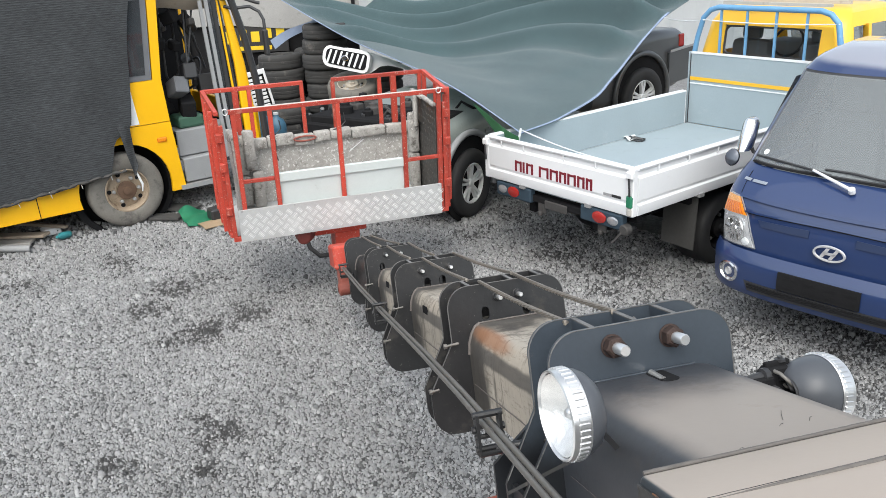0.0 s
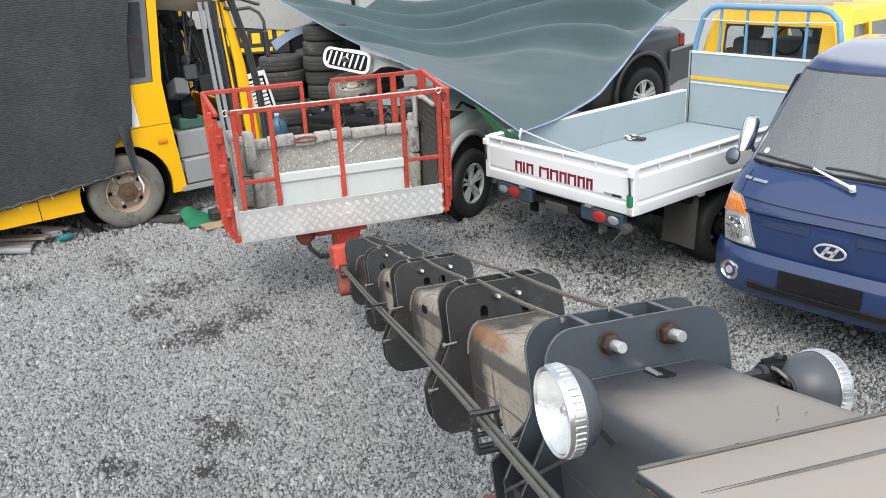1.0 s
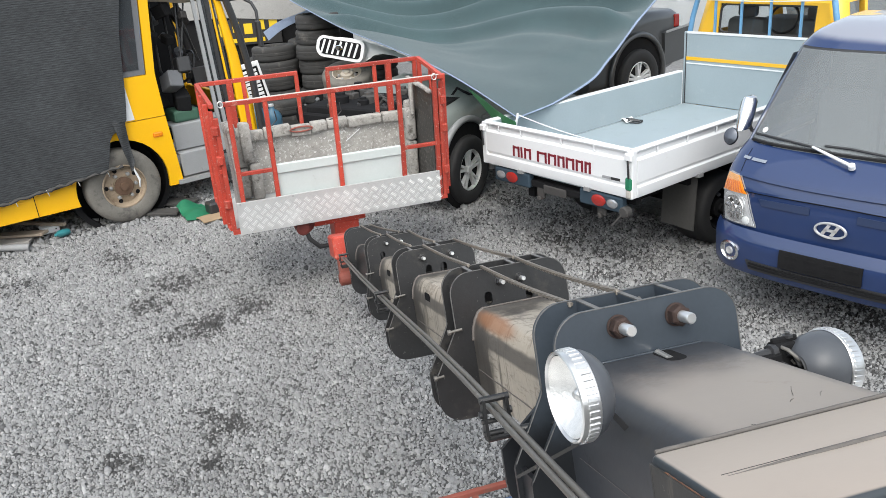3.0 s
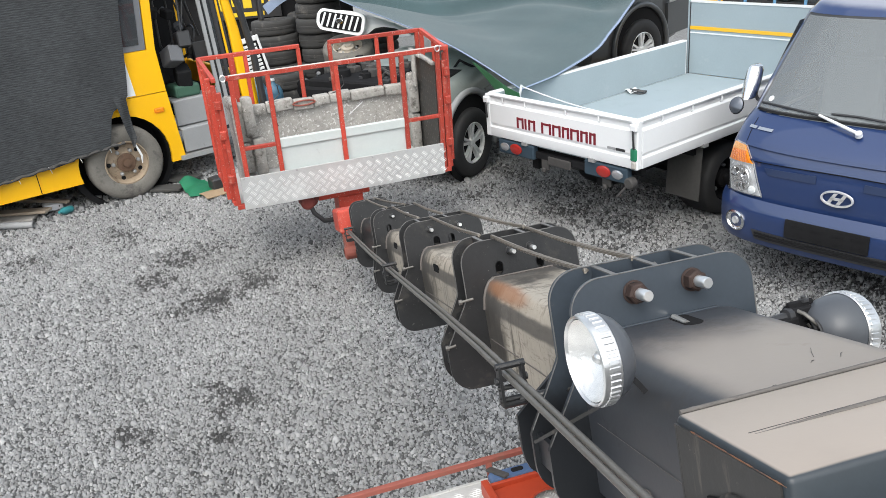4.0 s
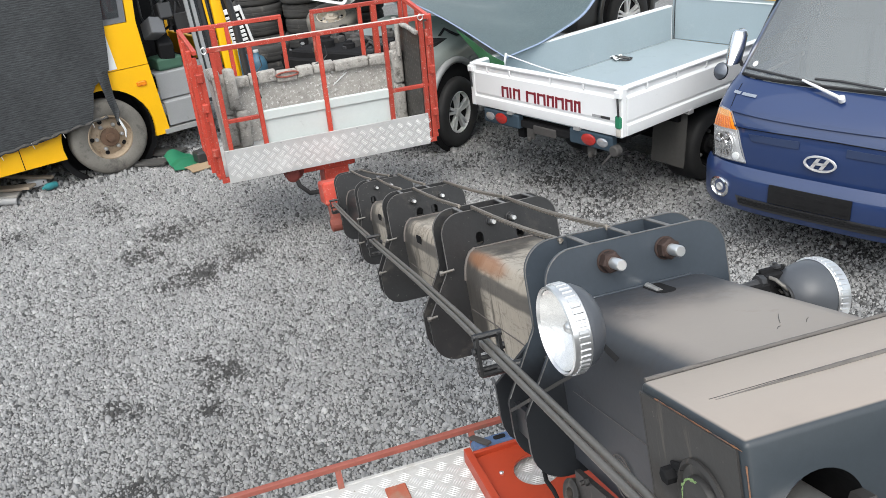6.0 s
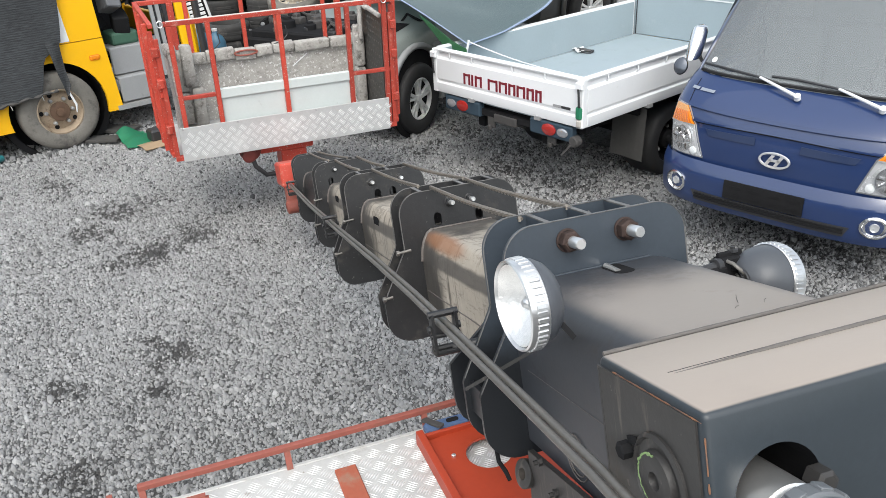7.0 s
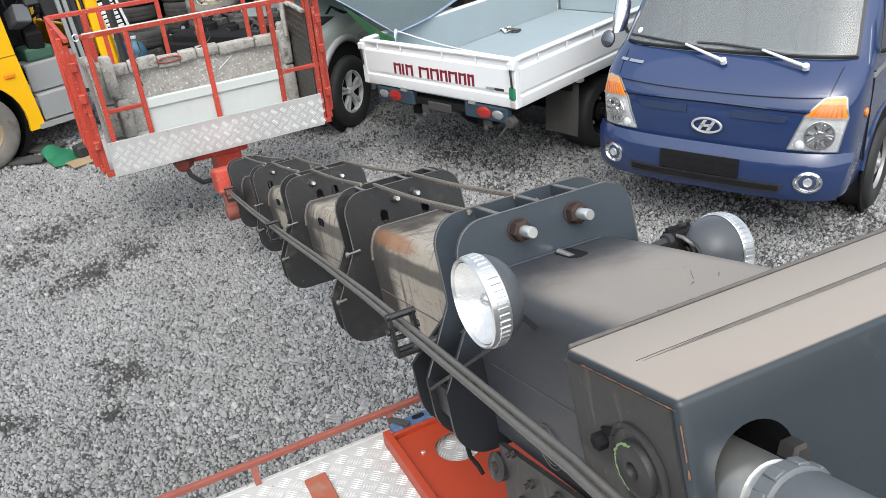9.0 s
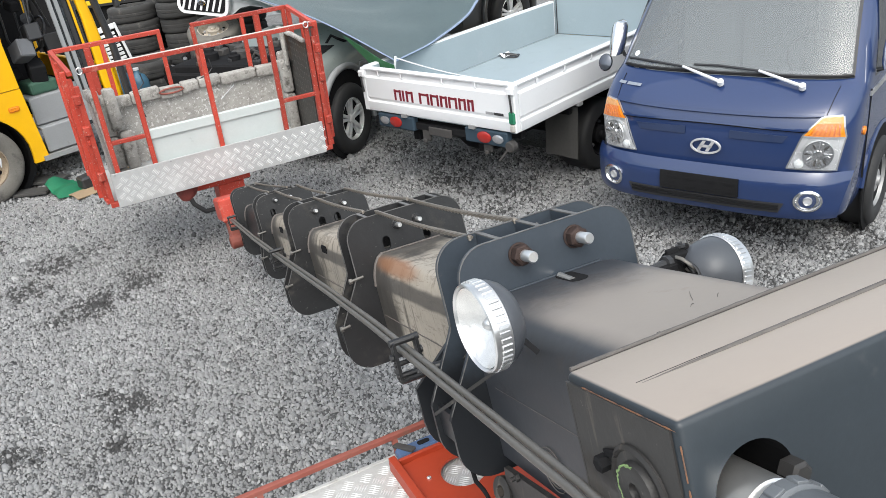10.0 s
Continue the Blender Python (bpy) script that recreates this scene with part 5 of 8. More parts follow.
    tube(bm, [(X - 0.02, -1.2, 2.74), (X + 0.03, -1.0, 2.60), (X + 0.03, -0.90, 2.42), (X + 0.02, -0.86, 2.30)], [0.05, 0.09, 0.085, 0.05], 10)
    part("roof_cap", bm, M_BLACKP, t, "black torn roof trim", smooth=60)
    bm = B()
    box(bm, X - 0.06, X - 0.05, -1.06, -0.93, 0.5, 2.3)
    dg = part("door_glass", bm, M_TINT, t, "dusty folded door glass")
    # cab clutter
    random.seed(5)
    for k in range(26):
        x, y, z = random.uniform(X - 1.0, X - 0.25), random.uniform(-1.55, -0.95), random.uniform(0.95, 2.2)
        bm = B()
        if k % 3 == 0:
            tube(bm, [(x, y, 2.5), (x + random.uniform(-.1, .1), y + random.uniform(-.1, .1), z + 0.3), (x + random.uniform(-.15, .15), y + random.uniform(-.1, .2), z - 0.25)], random.uniform(0.006, 0.016), 5)
            part("hanging_cable", bm, M_BLACKP, t)
        else:
            s = random.uniform(0.04, 0.13)
            box(bm, x - s, x + s, y - s * 0.7, y + s * 0.7, z - s, z + s * 0.6, 0.012, Matrix.Translation((x, y, z)) @ Euler((random.uniform(-.5, .5), random.uniform(-.5, .5), random.uniform(-.6, .6))).to_matrix().to_4x4() @ Matrix.Translation((-x, -y, -z)))
            part("cab_fitting", bm, random.choice((M_DARK, M_BLACKP, M_DARK, M_SEAT, M_IRON, M_DARK)), t)
    bm = B()
    tube(bm, [Vector((X - 0.75 + 0.2 * math.cos(a), -1.05 + 0.08 * math.sin(a), 1.45 + 0.17 * math.sin(a))) for a in [2 * math.pi * k / 20 for k in range(21)]], 0.016, 6)
    part("steering_wheel", bm, M_BLACKP, t)
    bm = B()
    box(bm, X - 1.1, X - 0.6, -2.0, -1.5, 0.78, 1.2, 0.06, seg=2)
    box(bm, X - 1.1, X - 0.6, -2.1, -1.95, 1.2, 1.75, 0.06, seg=2)
    part("driver_seat", bm, M_SEAT, t)
    bm = B()
    box(bm, X - 0.5, X - 0.2, -1.5, -1.2, 0.92, 1.06, 0.03, seg=2)
    part("green_box", bm, mat("dull_green_plastic", (0.05, 0.12, 0.08), 0.6), t)
    # mirror arms
    for pts in ([(X - 0.02, -0.86, 2.22), (X + 0.02, -0.78, 2.19), (X + 0.08, -0.60, 2.20), (X + 0.14, -0.52, 2.14), (X + 0.19, -0.50, 2.05), (X + 0.19, -0.50, 1.9)],
                [(X - 0.02, -0.84, 2.32), (X + 0.06, -0.68, 2.30), (X + 0.12, -0.54, 2.24), (X + 0.14, -0.50, 2.23)]):
        bm = B()
        tube(bm, pts, 0.018, 8)
        part("mirror_arm", bm, M_BLACKP, t, smooth=50)
    bm = B()
    box(bm, X + 0.155, X + 0.235, -0.53, -0.48, 1.66, 1.95, 0.015)
    part("mirror_head", bm, M_BLACKP, t, "black wing mirror")
    wheel(t, (X - 0.10, -2.25, 0.405), 0.405, 0.22, (1, 0, 0), "steel", M_TYREDUST)
    wheel(t, (XB + 0.15, -2.25, 0.405), 0.405, 0.22, (-1, 0, 0), "steel", M_TYREDUST)
    wheel(t, (X - 0.14, -5.6, 0.405), 0.405, 0.22, (1, 0, 0), "steel", M_TYREDUST)
    wheel(t, (XB + 0.15, -5.6, 0.405), 0.405, 0.22, (-1, 0, 0), "steel", M_TYREDUST)
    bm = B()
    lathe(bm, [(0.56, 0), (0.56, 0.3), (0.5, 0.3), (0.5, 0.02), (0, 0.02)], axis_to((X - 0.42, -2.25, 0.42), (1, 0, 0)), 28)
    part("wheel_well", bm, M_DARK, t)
    return t


build_bus()


# ---- shade net over the bus ----


def build_net():
    def fn(u, v):
        # u from the far left to the right edge, v from the top down
        zt = 2.72
        yr = -1.80 - 0.44 * v - 0.04 * math.sin(6 * v) - 0.18 * min(1.0, max(0.0, (v - 0.79) / 0.04))
        y = -6.5 + (yr + 6.5) * u
        zb = 0.34 + 0.30 * max(0.0, (y + 5.2) / 3.0) + 0.015 * math.sin(9 * y)
        z = zt + (zb - zt) * v
        x = -3.375 + 0.018 * math.sin(5 * y + 2 * v) * v + 0.012 * noise.noise((y * 2, z * 2, 0))
        return (x, y, z)
    bm = B()
    sheet(bm, fn, 90, 40, 0.006)
    # the torn tail over the wheel
    def tail(u, v):
        w = (0.13 - 0.07 * v) * min(1.0, 6 * (1.02 - v))
        return (-3.35 + 0.02 * math.sin(4 * v + 3 * u) + 0.05 * v * v, -2.265 + 0.085 * v + w * u, 1.12 - 0.54 * v + 0.02 * math.sin(7 * u + 9 * v))
    n = part("shade_net", bm, M_NET, None, smooth=60)
    bm = B()
    sheet(bm, tail, 6, 20, 0.005)
    part("torn_tail", bm, M_NET, n, "torn black strip")
    bm = B()
    tube(bm, [(-3.305, -2.16, 0.62), (-3.30, -2.14, 0.55), (-3.295, -2.12, 0.48), (-3.30, -2.13, 0.40)], [0.008, 0.012, 0.012, 0.006], 5)
    part("white_ribbon", bm, M_CORD, n, "dangling white ribbon")
    tagged(n, "black woven shade net hanging over the bus side", "net")
    for k in range(9):
        y = -4.9 + 0.31 * k
        z = 0.34 + 0.30 * max(0.0, (y + 5.2) / 3.0)
        bm = B()
        tube(bm, [(-3.36, y, z + 0.02), (-3.352, y + 0.012, z - 0.02), (-3.37, y + 0.02, z - 0.05)], 0.004, 5)
        part("tie_wire", bm, M_CORD, n)
    bm = B()
    tube(bm, [(-3.355 + 0.008 * math.sin(k * 2.3), -5.2 + 0.05 * k, 0.34 + 0.30 * max(0.0, (0.05 * k) / 3.0) + 0.012 + 0.008 * math.sin(k * 1.7)) for k in range(60)], [0.016 + 0.008 * math.sin(k * 2.9) for k in range(60)], 6)
    part("hem", bm, M_FLAP, n, "frayed black hem")


build_net()


# ---- lift platform ----


def tread(bm, x0, x1, y0, y1, p, place, h):
    """Raised bars in diamonds of diagonal p, five to a diamond, the in-between diamonds turned."""
    side = p * 0.7071
    for i in range(2 * int((x1 - x0) / p)):
        for j in range(int((y1 - y0) / p) + 1):
            cx, cy = x0 + (i + 1) * p / 2, y0 + (j + (0.5 if i % 2 else 1.0)) * p
            if cy + p * 0.42 > y1:
                continue
            a = radians(45 if i % 2 else -45)
            c, s = math.cos(a), math.sin(a)
            for k in range(5):
                o = (k - 2) * side * 0.19
                ln = side * 0.44
                vs = [bm.verts.new(place(cx + c * u - s * (v + o), cy + s * u + c * (v + o), w)) for u, v, w in ((-ln, 0, 0), (0, side * 0.062, 0), (ln, 0, 0), (0, -side * 0.062, 0), (0, 0, h))]
                for e in range(4):
                    bm.faces.new((vs[e], vs[(e + 1) % 4], vs[4]))


# grime, and a darker tone than the ribs for the gaps' dark reflections
M_TOE = mat("grimy_darkened_plate", (0.47, 0.47, 0.465), 0.5, 0.2, 0.2, 4, 60, 0.1, (0.60, 0.60, 0.59), 0.42, 3.5, fleck=((0.50, 0.47, 0.43), 40, 0.07))
M_RIBS = mat("worn_tread_ribs", (0.66, 0.66, 0.65), 0.45, 0.1, 0.2, 9, 60, 0.1)


def build_platform():
    m = Matrix.Translation((-0.300, -2.318, 0.680)) @ Matrix.Rotation(radians(70.5), 4, "Z") @ Matrix.Rotation(radians(3.2), 4, "X") @ Matrix.Scale(0.952, 4)
    t = thing("work_platform", m, "red tube work platform with plywood and checker-plate sides", "work platform")
    HT = 1.055
    bm = B()
    box(bm, -0.06, 1.76, 0.0, 0.82, -0.03, 0.0, 0.004)
    part("floor_plate", bm, M_ALU, t)
    bm = B()
    box(bm, -0.002, 1.735, -0.03, -0.022, -0.026, 0.252, 0.002)
    toe = part("toe_board", bm, M_TOE, t, "worn aluminium checker-plate toe board")
    bm = B()
    tread(bm, 0.0, 1.73, -0.02, 0.252, 0.082, lambda x, z, h: (x, -0.030 - h, z), 0.004)
    tagged(part("checker_ribs", bm, M_RIBS, toe), kind="stuff")
    for x in (0.03, 0.46, 1.1, 1.71):
        bm = B()
        lathe(bm, [(0.008, 0), (0.006, 0.005), (0, 0.006)], axis_to((x, -0.031, 0.24), (0, -1, 0)), 8)
        part("rivet", bm, M_GALV, toe)

    def tubes(name, segs, wd=0.035, mm=M_RED, parent=None, label=""):
        bm = B()
        for p, r in segs:
            bar(bm, p, r, wd, wd, bevel=0.003)
        return part(name, bm, mm, parent or t, label)
    # front frame
    ft = tubes("top_rail", [((0.02, 0, HT), (1.80, 0, HT))], 0.034, M_RED, None, "red top rail with worn paint")
    tubes("worn_top", [((0.05, 0, HT + 0.0165), (1.78, 0, HT + 0.0165))], 0.0045, M_REDTOP, ft)
    bm = B()
    box(bm, 0.05, 1.78, -0.015, 0.015, HT + 0.0172, HT + 0.0195)
    part("bare_strip", bm, M_REDTOP, ft, "bare metal along the rail top")
    for x in (0.06, 0.345, 0.885, 1.43, 1.74):
        tubes("post", [((x, 0, 0.0), (x, 0, HT - 0.017))], 0.036)
    tubes("mid_rail", [((0.06, 0, 0.48), (0.325, 0, 0.48))], 0.03)
    tubes("mid_rail", [((1.445, 0, 0.49), (1.80, 0, 0.49))], 0.03)
    tubes("bottom_rail", [((-0.06, 0, 0.0), (1.80, 0, 0.0))], 0.04)
    # grey-green panels behind the toe board
    for x0, x1 in ((0.365, 0.865), (0.905, 1.425)):
        bm = B()
        box(bm, x0, x1, 0.012, 0.028, 0.10, 0.51, 0.002)
        box(bm, x0 - 0.004, x1 + 0.004, -0.006, 0.03, 0.44, 0.515, 0.004)
        box(bm, x0, x1, 0.002, 0.014, 0.435, 0.442)
        part("grey_panel", bm, M_GREYPAN, t, "pale grey-green sheet-metal panel")
    # ends: doubled posts of the sliding side frames
    for x, s in ((-0.045, -1), (1.785, 1)):
        for dx, y, z0, z1 in ((0, 0.0, 0.02, HT - 0.1), (s * 0.06, 0.09, 0.05, HT), (s * 0.065, 0.42, 0.0, HT), (s * 0.075, 0.80, 0.0, HT), (s * 0.03, 0.05, 0.03, HT - 0.05)):
            tubes("side_post", [((x + dx, y, z0), (x + dx, y, z1))], 0.036)
        sx = x + s * 0.075
        tubes("side_rail", [((x + s * 0.02, -0.02, HT), (sx, 0.82, HT))], 0.034)
        tubes("side_rail", [((x + s * 0.02, 0.0, 0.52), (sx, 0.82, 0.52))], 0.03)
        tubes("side_rail", [((x + s * 0.02, 0.0, 0.03), (sx, 0.82, 0.03))], 0.036)
        for z in (0.25, 0.62, 0.86):
            bm = B()
            box(bm, x + s * 0.02 - 0.025, x + s * 0.02 + 0.025, -0.035, 0.02, z - 0.035, z + 0.035, 0.006)
            part("slide_bracket", bm, M_RED, t)
        bm = B()
        tube(bm, [(x + 0.05 * -s + 0.020 * math.cos(a), -0.025, HT + 0.008 + 0.024 * math.sin(a)) for a in [2 * math.pi * k / 14 for k in range(15)]], 0.0045, 6)
        part("clip_ring", bm, M_STEEL, t, "steel clip ring")
    # back rails with a gap for entry
    for x0, x1, posts in ((-0.12, 0.745, (-0.10, 0.15, 0.27, 0.73)), (1.0, 1.84, (1.01, 1.44, 1.57, 1.82))):
        tubes("back_rail", [((x0, 0.82, HT), (x1, 0.82, HT))], 0.034)
        for x in posts:
            tubes("back_post", [((x, 0.82, 0.0), (x, 0.82, HT - 0.017))], 0.05 if x in (0.15, 1.57) else 0.034)
    # plywood walls with foam edging
    bm = B()
    sheet(bm, lambda u, v: (0.10 + 1.66 * u, 0.765 + 0.006 * math.sin(9 * u), 0.01 + 0.57 * v), 12, 6, 0.018)
    part("back_board", bm, M_WOOD, t, "grey weathered plywood board splashed with mortar")
    for k, (x0, x1) in enumerate(((0.08, 0.36), (0.37, 0.60), (0.61, 0.78), (0.79, 0.93), (0.94, 1.12), (1.13, 1.44), (1.45, 1.62), (1.63, 1.75))):
        bm = B()
        box(bm, x0, x1 + 0.006, 0.70, 0.79, 0.53, 0.62, 0.012, Matrix.Translation((0, 0, 0.010 * math.sin(k * 2.1))) @ Matrix.Translation((x0, 0, 0.575)) @ Matrix.Rotation(0.03 * math.sin(k * 3.3), 4, "Y") @ Matrix.Translation((-x0, 0, -0.575)), 2)
        for v in bm.verts:
            v.co += Vector((0, 1, 1)) * 0.014 * noise.noise(v.co * 11)
        part("edge_padding", bm, M_FOAM, t, "dirty foam block along the board's edge", smooth=60)
    for x, hs in ((0.14, ((0.02, 0.3), (0.31, 0.66))), (1.72, ((0.02, 0.26), (0.27, 0.5), (0.51, 0.70)))):
        for z0, z1 in hs:
            bm = B()
            box(bm, x - 0.05, x + 0.05, 0.68, 0.78, z0, z1, 0.02, None, 2)
            for v in bm.verts:
                v.co += Vector((1, 1, 0)) * 0.01 * noise.noise(v.co * 12)
            part("end_padding", bm, M_FOAM, t, smooth=60)
    bm = B()
    box(bm, 1.64, 1.725, 0.55, 0.66, 0.02, 0.36, 0.02, None, 2)
    box(bm, 1.64, 1.725, 0.55, 0.66, 0.37, 0.66, 0.02, None, 2)
    part("end_padding", bm, M_FOAM, t, smooth=60)
    bm = B()
    box(bm, 1.67, 1.705, 0.50, 0.56, 0.62, 0.93, 0.012)
    part("white_block", bm, M_FOAM, t, "pale foam strip on the end rail")
    bm = B()
    sheet(bm, lambda u, v: (0.05 + 0.008 * math.sin(5 * v), 0.05 + 0.70 * u, 0.01 + (0.80 - 0.15 * u) * v), 6, 5, 0.016)
    part("side_board", bm, M_WOOD, t, "weathered plywood side board")
    pads = [(0.02, 0.095, 0.06 + 0.17 * k, 0.22 + 0.17 * k, 0.765 - 0.035 * k, 0.85 - 0.035 * k) for k in range(4)]
    for a in pads + [(0.20, 0.30, 0.63, 0.70, 0.02, 0.34), (0.15, 0.25, 0.63, 0.70, 0.35, 0.72)]:
        bm = B()
        box(bm, *a, 0.014)
        for v in bm.verts:
            v.co += Vector((1, 1, 1)) * 0.012 * noise.noise(v.co * 10)
        part("side_padding", bm, M_FOAM, t, "dirty foam block", smooth=60)
    bm = B()
    box(bm, 1.735, 1.743, 0.08, 0.76, 0.01, 0.90, 0.002)
    M_SIDEPL = mat("dull_checker_plate", (0.05, 0.048, 0.044), 0.5, 0.3, 0.25, 6, 60, 0.1, (0.13, 0.12, 0.105), 0.35, 6)
    sp = part("side_plate", bm, M_SIDEPL, t, "dull checker-plate side")
    bm = B()
    for i in range(12):
        for j in range(15):
            mm = Matrix.Translation((1.735, 0.11 + 0.055 * i, 0.04 + 0.057 * j)) @ Matrix.Rotation(radians(40 if (i + j) % 2 else -40), 4, "X")
            vs = [bm.verts.new(mm @ Vector(p)) for p in ((0, -0.026, 0), (0, 0, 0.007), (0, 0.026, 0), (0, 0, -0.007), (-0.004, 0, 0))]
            for e in range(4):
                bm.faces.new((vs[e], vs[(e + 1) % 4], vs[4]))
    tagged(part("checker_ribs", bm, mat("dull_tread", (0.13, 0.125, 0.115), 0.45, 0.4), sp), kind="stuff")
    bm = B()
    box(bm, 1.71, 1.748, 0.09, 0.42, 0.895, 0.93, 0.008)
    box(bm, 1.705, 1.748, 0.43, 0.75, 0.89, 0.925, 0.008)
    part("plate_padding", bm, M_FOAM, t, smooth=60)
    # white scratch strip, wires and a rope on the padding
    bm = B()
    bar(bm, (1.1, 0.745, 0.40), (1.24, 0.745, 0.50), 0.018, 0.006)
    part("torn_strip", bm, M_WHITE, t)
    for x in (0.42, 1.0):
        bm = B()
        tube(bm, [(x, 0.68, 0.65), (x + 0.02, 0.69, 0.59), (x + 0.01, 0.69, 0.47), (x + 0.025, 0.70, 0.41)], 0.006, 5)
        tube(bm, [(x - 0.05, 0.72, 0.62), (x + 0.03, 0.70, 0.65), (x + 0.08, 0.72, 0.69), (x + 0.07, 0.72, 0.77)], 0.005, 5)
        part("wire_tie", bm, M_BLACKP, t, "dark hanging tie")
    bm = B()
    tube(bm, [(0.7 + 0.1 * math.cos(a), 0.69, 0.585 + 0.022 * math.sin(a)) for a in [2 * math.pi * k / 12 for k in range(13)]], 0.008, 6)
    part("red_handle", bm, M_RAIL, t)
    # carrier under the floor
    bm = B()
    box(bm, 0.62, 1.08, 0.12, 0.4, -0.13, -0.03, 0.01)
    box(bm, 0.80, 1.02, 0.14, 0.38, -0.34, -0.13, 0.01)
    part("carrier", bm, M_RED, t, "red carrier bracket below the floor")
    bm = B()
    lathe(bm, [(0.06, -0.05), (0.06, 0.05), (0.04, 0.06), (0, 0.06)], axis_to((0.52, 0.1, -0.1), (0, -1, 0)), 18)
    bar(bm, (0.52, 0.15, -0.1), (0.6, 0.25, -0.1), 0.05, 0.05)
    lathe(bm, [(0.09, -0.02), (0.09, 0.02), (0.05, 0.03), (0, 0.03)], axis_to((0.54, 0.14, -0.085), (0, -1, 0)), 18)
    part("pivot_motor", bm, mat("dark_maroon_paint", (0.16, 0.035, 0.028), 0.6, 0.0, 0.3, 9, 60, 0.2, (0.05, 0.03, 0.028), 0.45, 12), t, "dark maroon greasy pivot motor")
    bm = B()
    tube(bm, [(0.54, 0.08, -0.12), (0.56, 0.05, -0.2), (0.64, 0.05, -0.29), (0.80, 0.1, -0.31)], 0.02, 8)
    part("hydraulic_hose", bm, M_BLACK, t, smooth=60)
    return t


build_platform()

# ---- telescopic boom ----
AZ, EL, LEAN = radians(156.88), radians(-16.32), radians(0.67)
BD = Vector((math.cos(EL) * math.cos(AZ), math.cos(EL) * math.sin(AZ), math.sin(EL)))
BS = Vector((math.sin(AZ), -math.cos(AZ), 0))
BN = BS.cross(BD)
BS, BN = BS * math.cos(LEAN) + BN * math.sin(LEAN), BN * math.cos(LEAN) - BS * math.sin(LEAN)
BOOM = Matrix((BS, BD, BN)).transposed().to_4x4()
BOOM.translation = Vector((4.515, -3.422, 1.926))


M_BARREL = mat("grey_barrel_paint", (0.13, 0.14, 0.15), 0.4, 0.0, 0.12, 5, 60, 0.05)
M_WELD = mat("dusty_weld", (0.12, 0.105, 0.095), 0.6, 0.0, 0.3, 20, 90, 0.3)
M_DUSTWELD = mat("dust_covered_weld", (0.115, 0.104, 0.095), 0.7, 0.0, 0.3, 20, 90, 0.3, (0.08, 0.075, 0.07), 0.45, 14)
M_PIPE = mat("dull_zinc_pipe", (0.15, 0.142, 0.13), 0.45, 0.4, 0.2, 9, 80, 0.1, (0.1, 0.09, 0.08), 0.35, 9)
R_PLATE = Matrix(((1, 0, 0, 0), (0, 0, 1, 0), (0, 1, 0, 0), (0, 0, 0, 1)))  # outline (x, z), thickness along the boom


def collar_outline(hw, top, neck, lobe, bot, r=0.07):
    """A collar plate: rounded head, flared shoulders under the section's corner, a wide rounded lobe below."""
    up = [(hw - r + r * math.cos(a), top - r + r * math.sin(a)) for a in [radians(90 * k / 8) for k in range(9)]]
    q = 0.075
    low = [(lobe - q + q * math.cos(a), bot + q + q * math.sin(a)) for a in [radians(-90 + 90 * k / 7) for k in range(8)]]
    half = low + [(lobe, neck - 0.150), (lobe - 0.004, neck - 0.140), (hw + 0.004, neck), (hw, neck + 0.010)] + up
    return half + [(-x, z) for x, z in half[::-1]]


def plate_with_holes(bm, loop, holes, l, th):
    """An upright plate across the boom at l, its outline and round-ended holes cut through it."""
    edges = []
    for ring in [loop] + holes:
        vs = [bm.verts.new((x, l, z)) for x, z in ring]
        edges += [bm.edges.new((vs[k], vs[(k + 1) % len(vs)])) for k in range(len(vs))]
    got = bmesh.ops.triangle_fill(bm, use_beauty=True, use_dissolve=False, edges=edges, normal=(0, -1, 0))
    faces = [f for f in got["geom"] if isinstance(f, bmesh.types.BMFace)]
    out = bmesh.ops.extrude_face_region(bm, geom=faces)
    for v in out["geom"]:
        if isinstance(v, bmesh.types.BMVert):
            v.co.y += th
    bmesh.ops.recalc_face_normals(bm, faces=bm.faces[:])


def oblong(cx, cz, w, h, n=5):
    r = w / 2
    top = [(cx + r * math.cos(a), cz + h / 2 - r + r * math.sin(a)) for a in [math.pi * k / n for k in range(n + 1)]]
    low = [(cx - r * math.cos(a), cz - h / 2 + r - r * math.sin(a)) for a in [math.pi * k / n for k in range(n + 1)]]
    return top + low


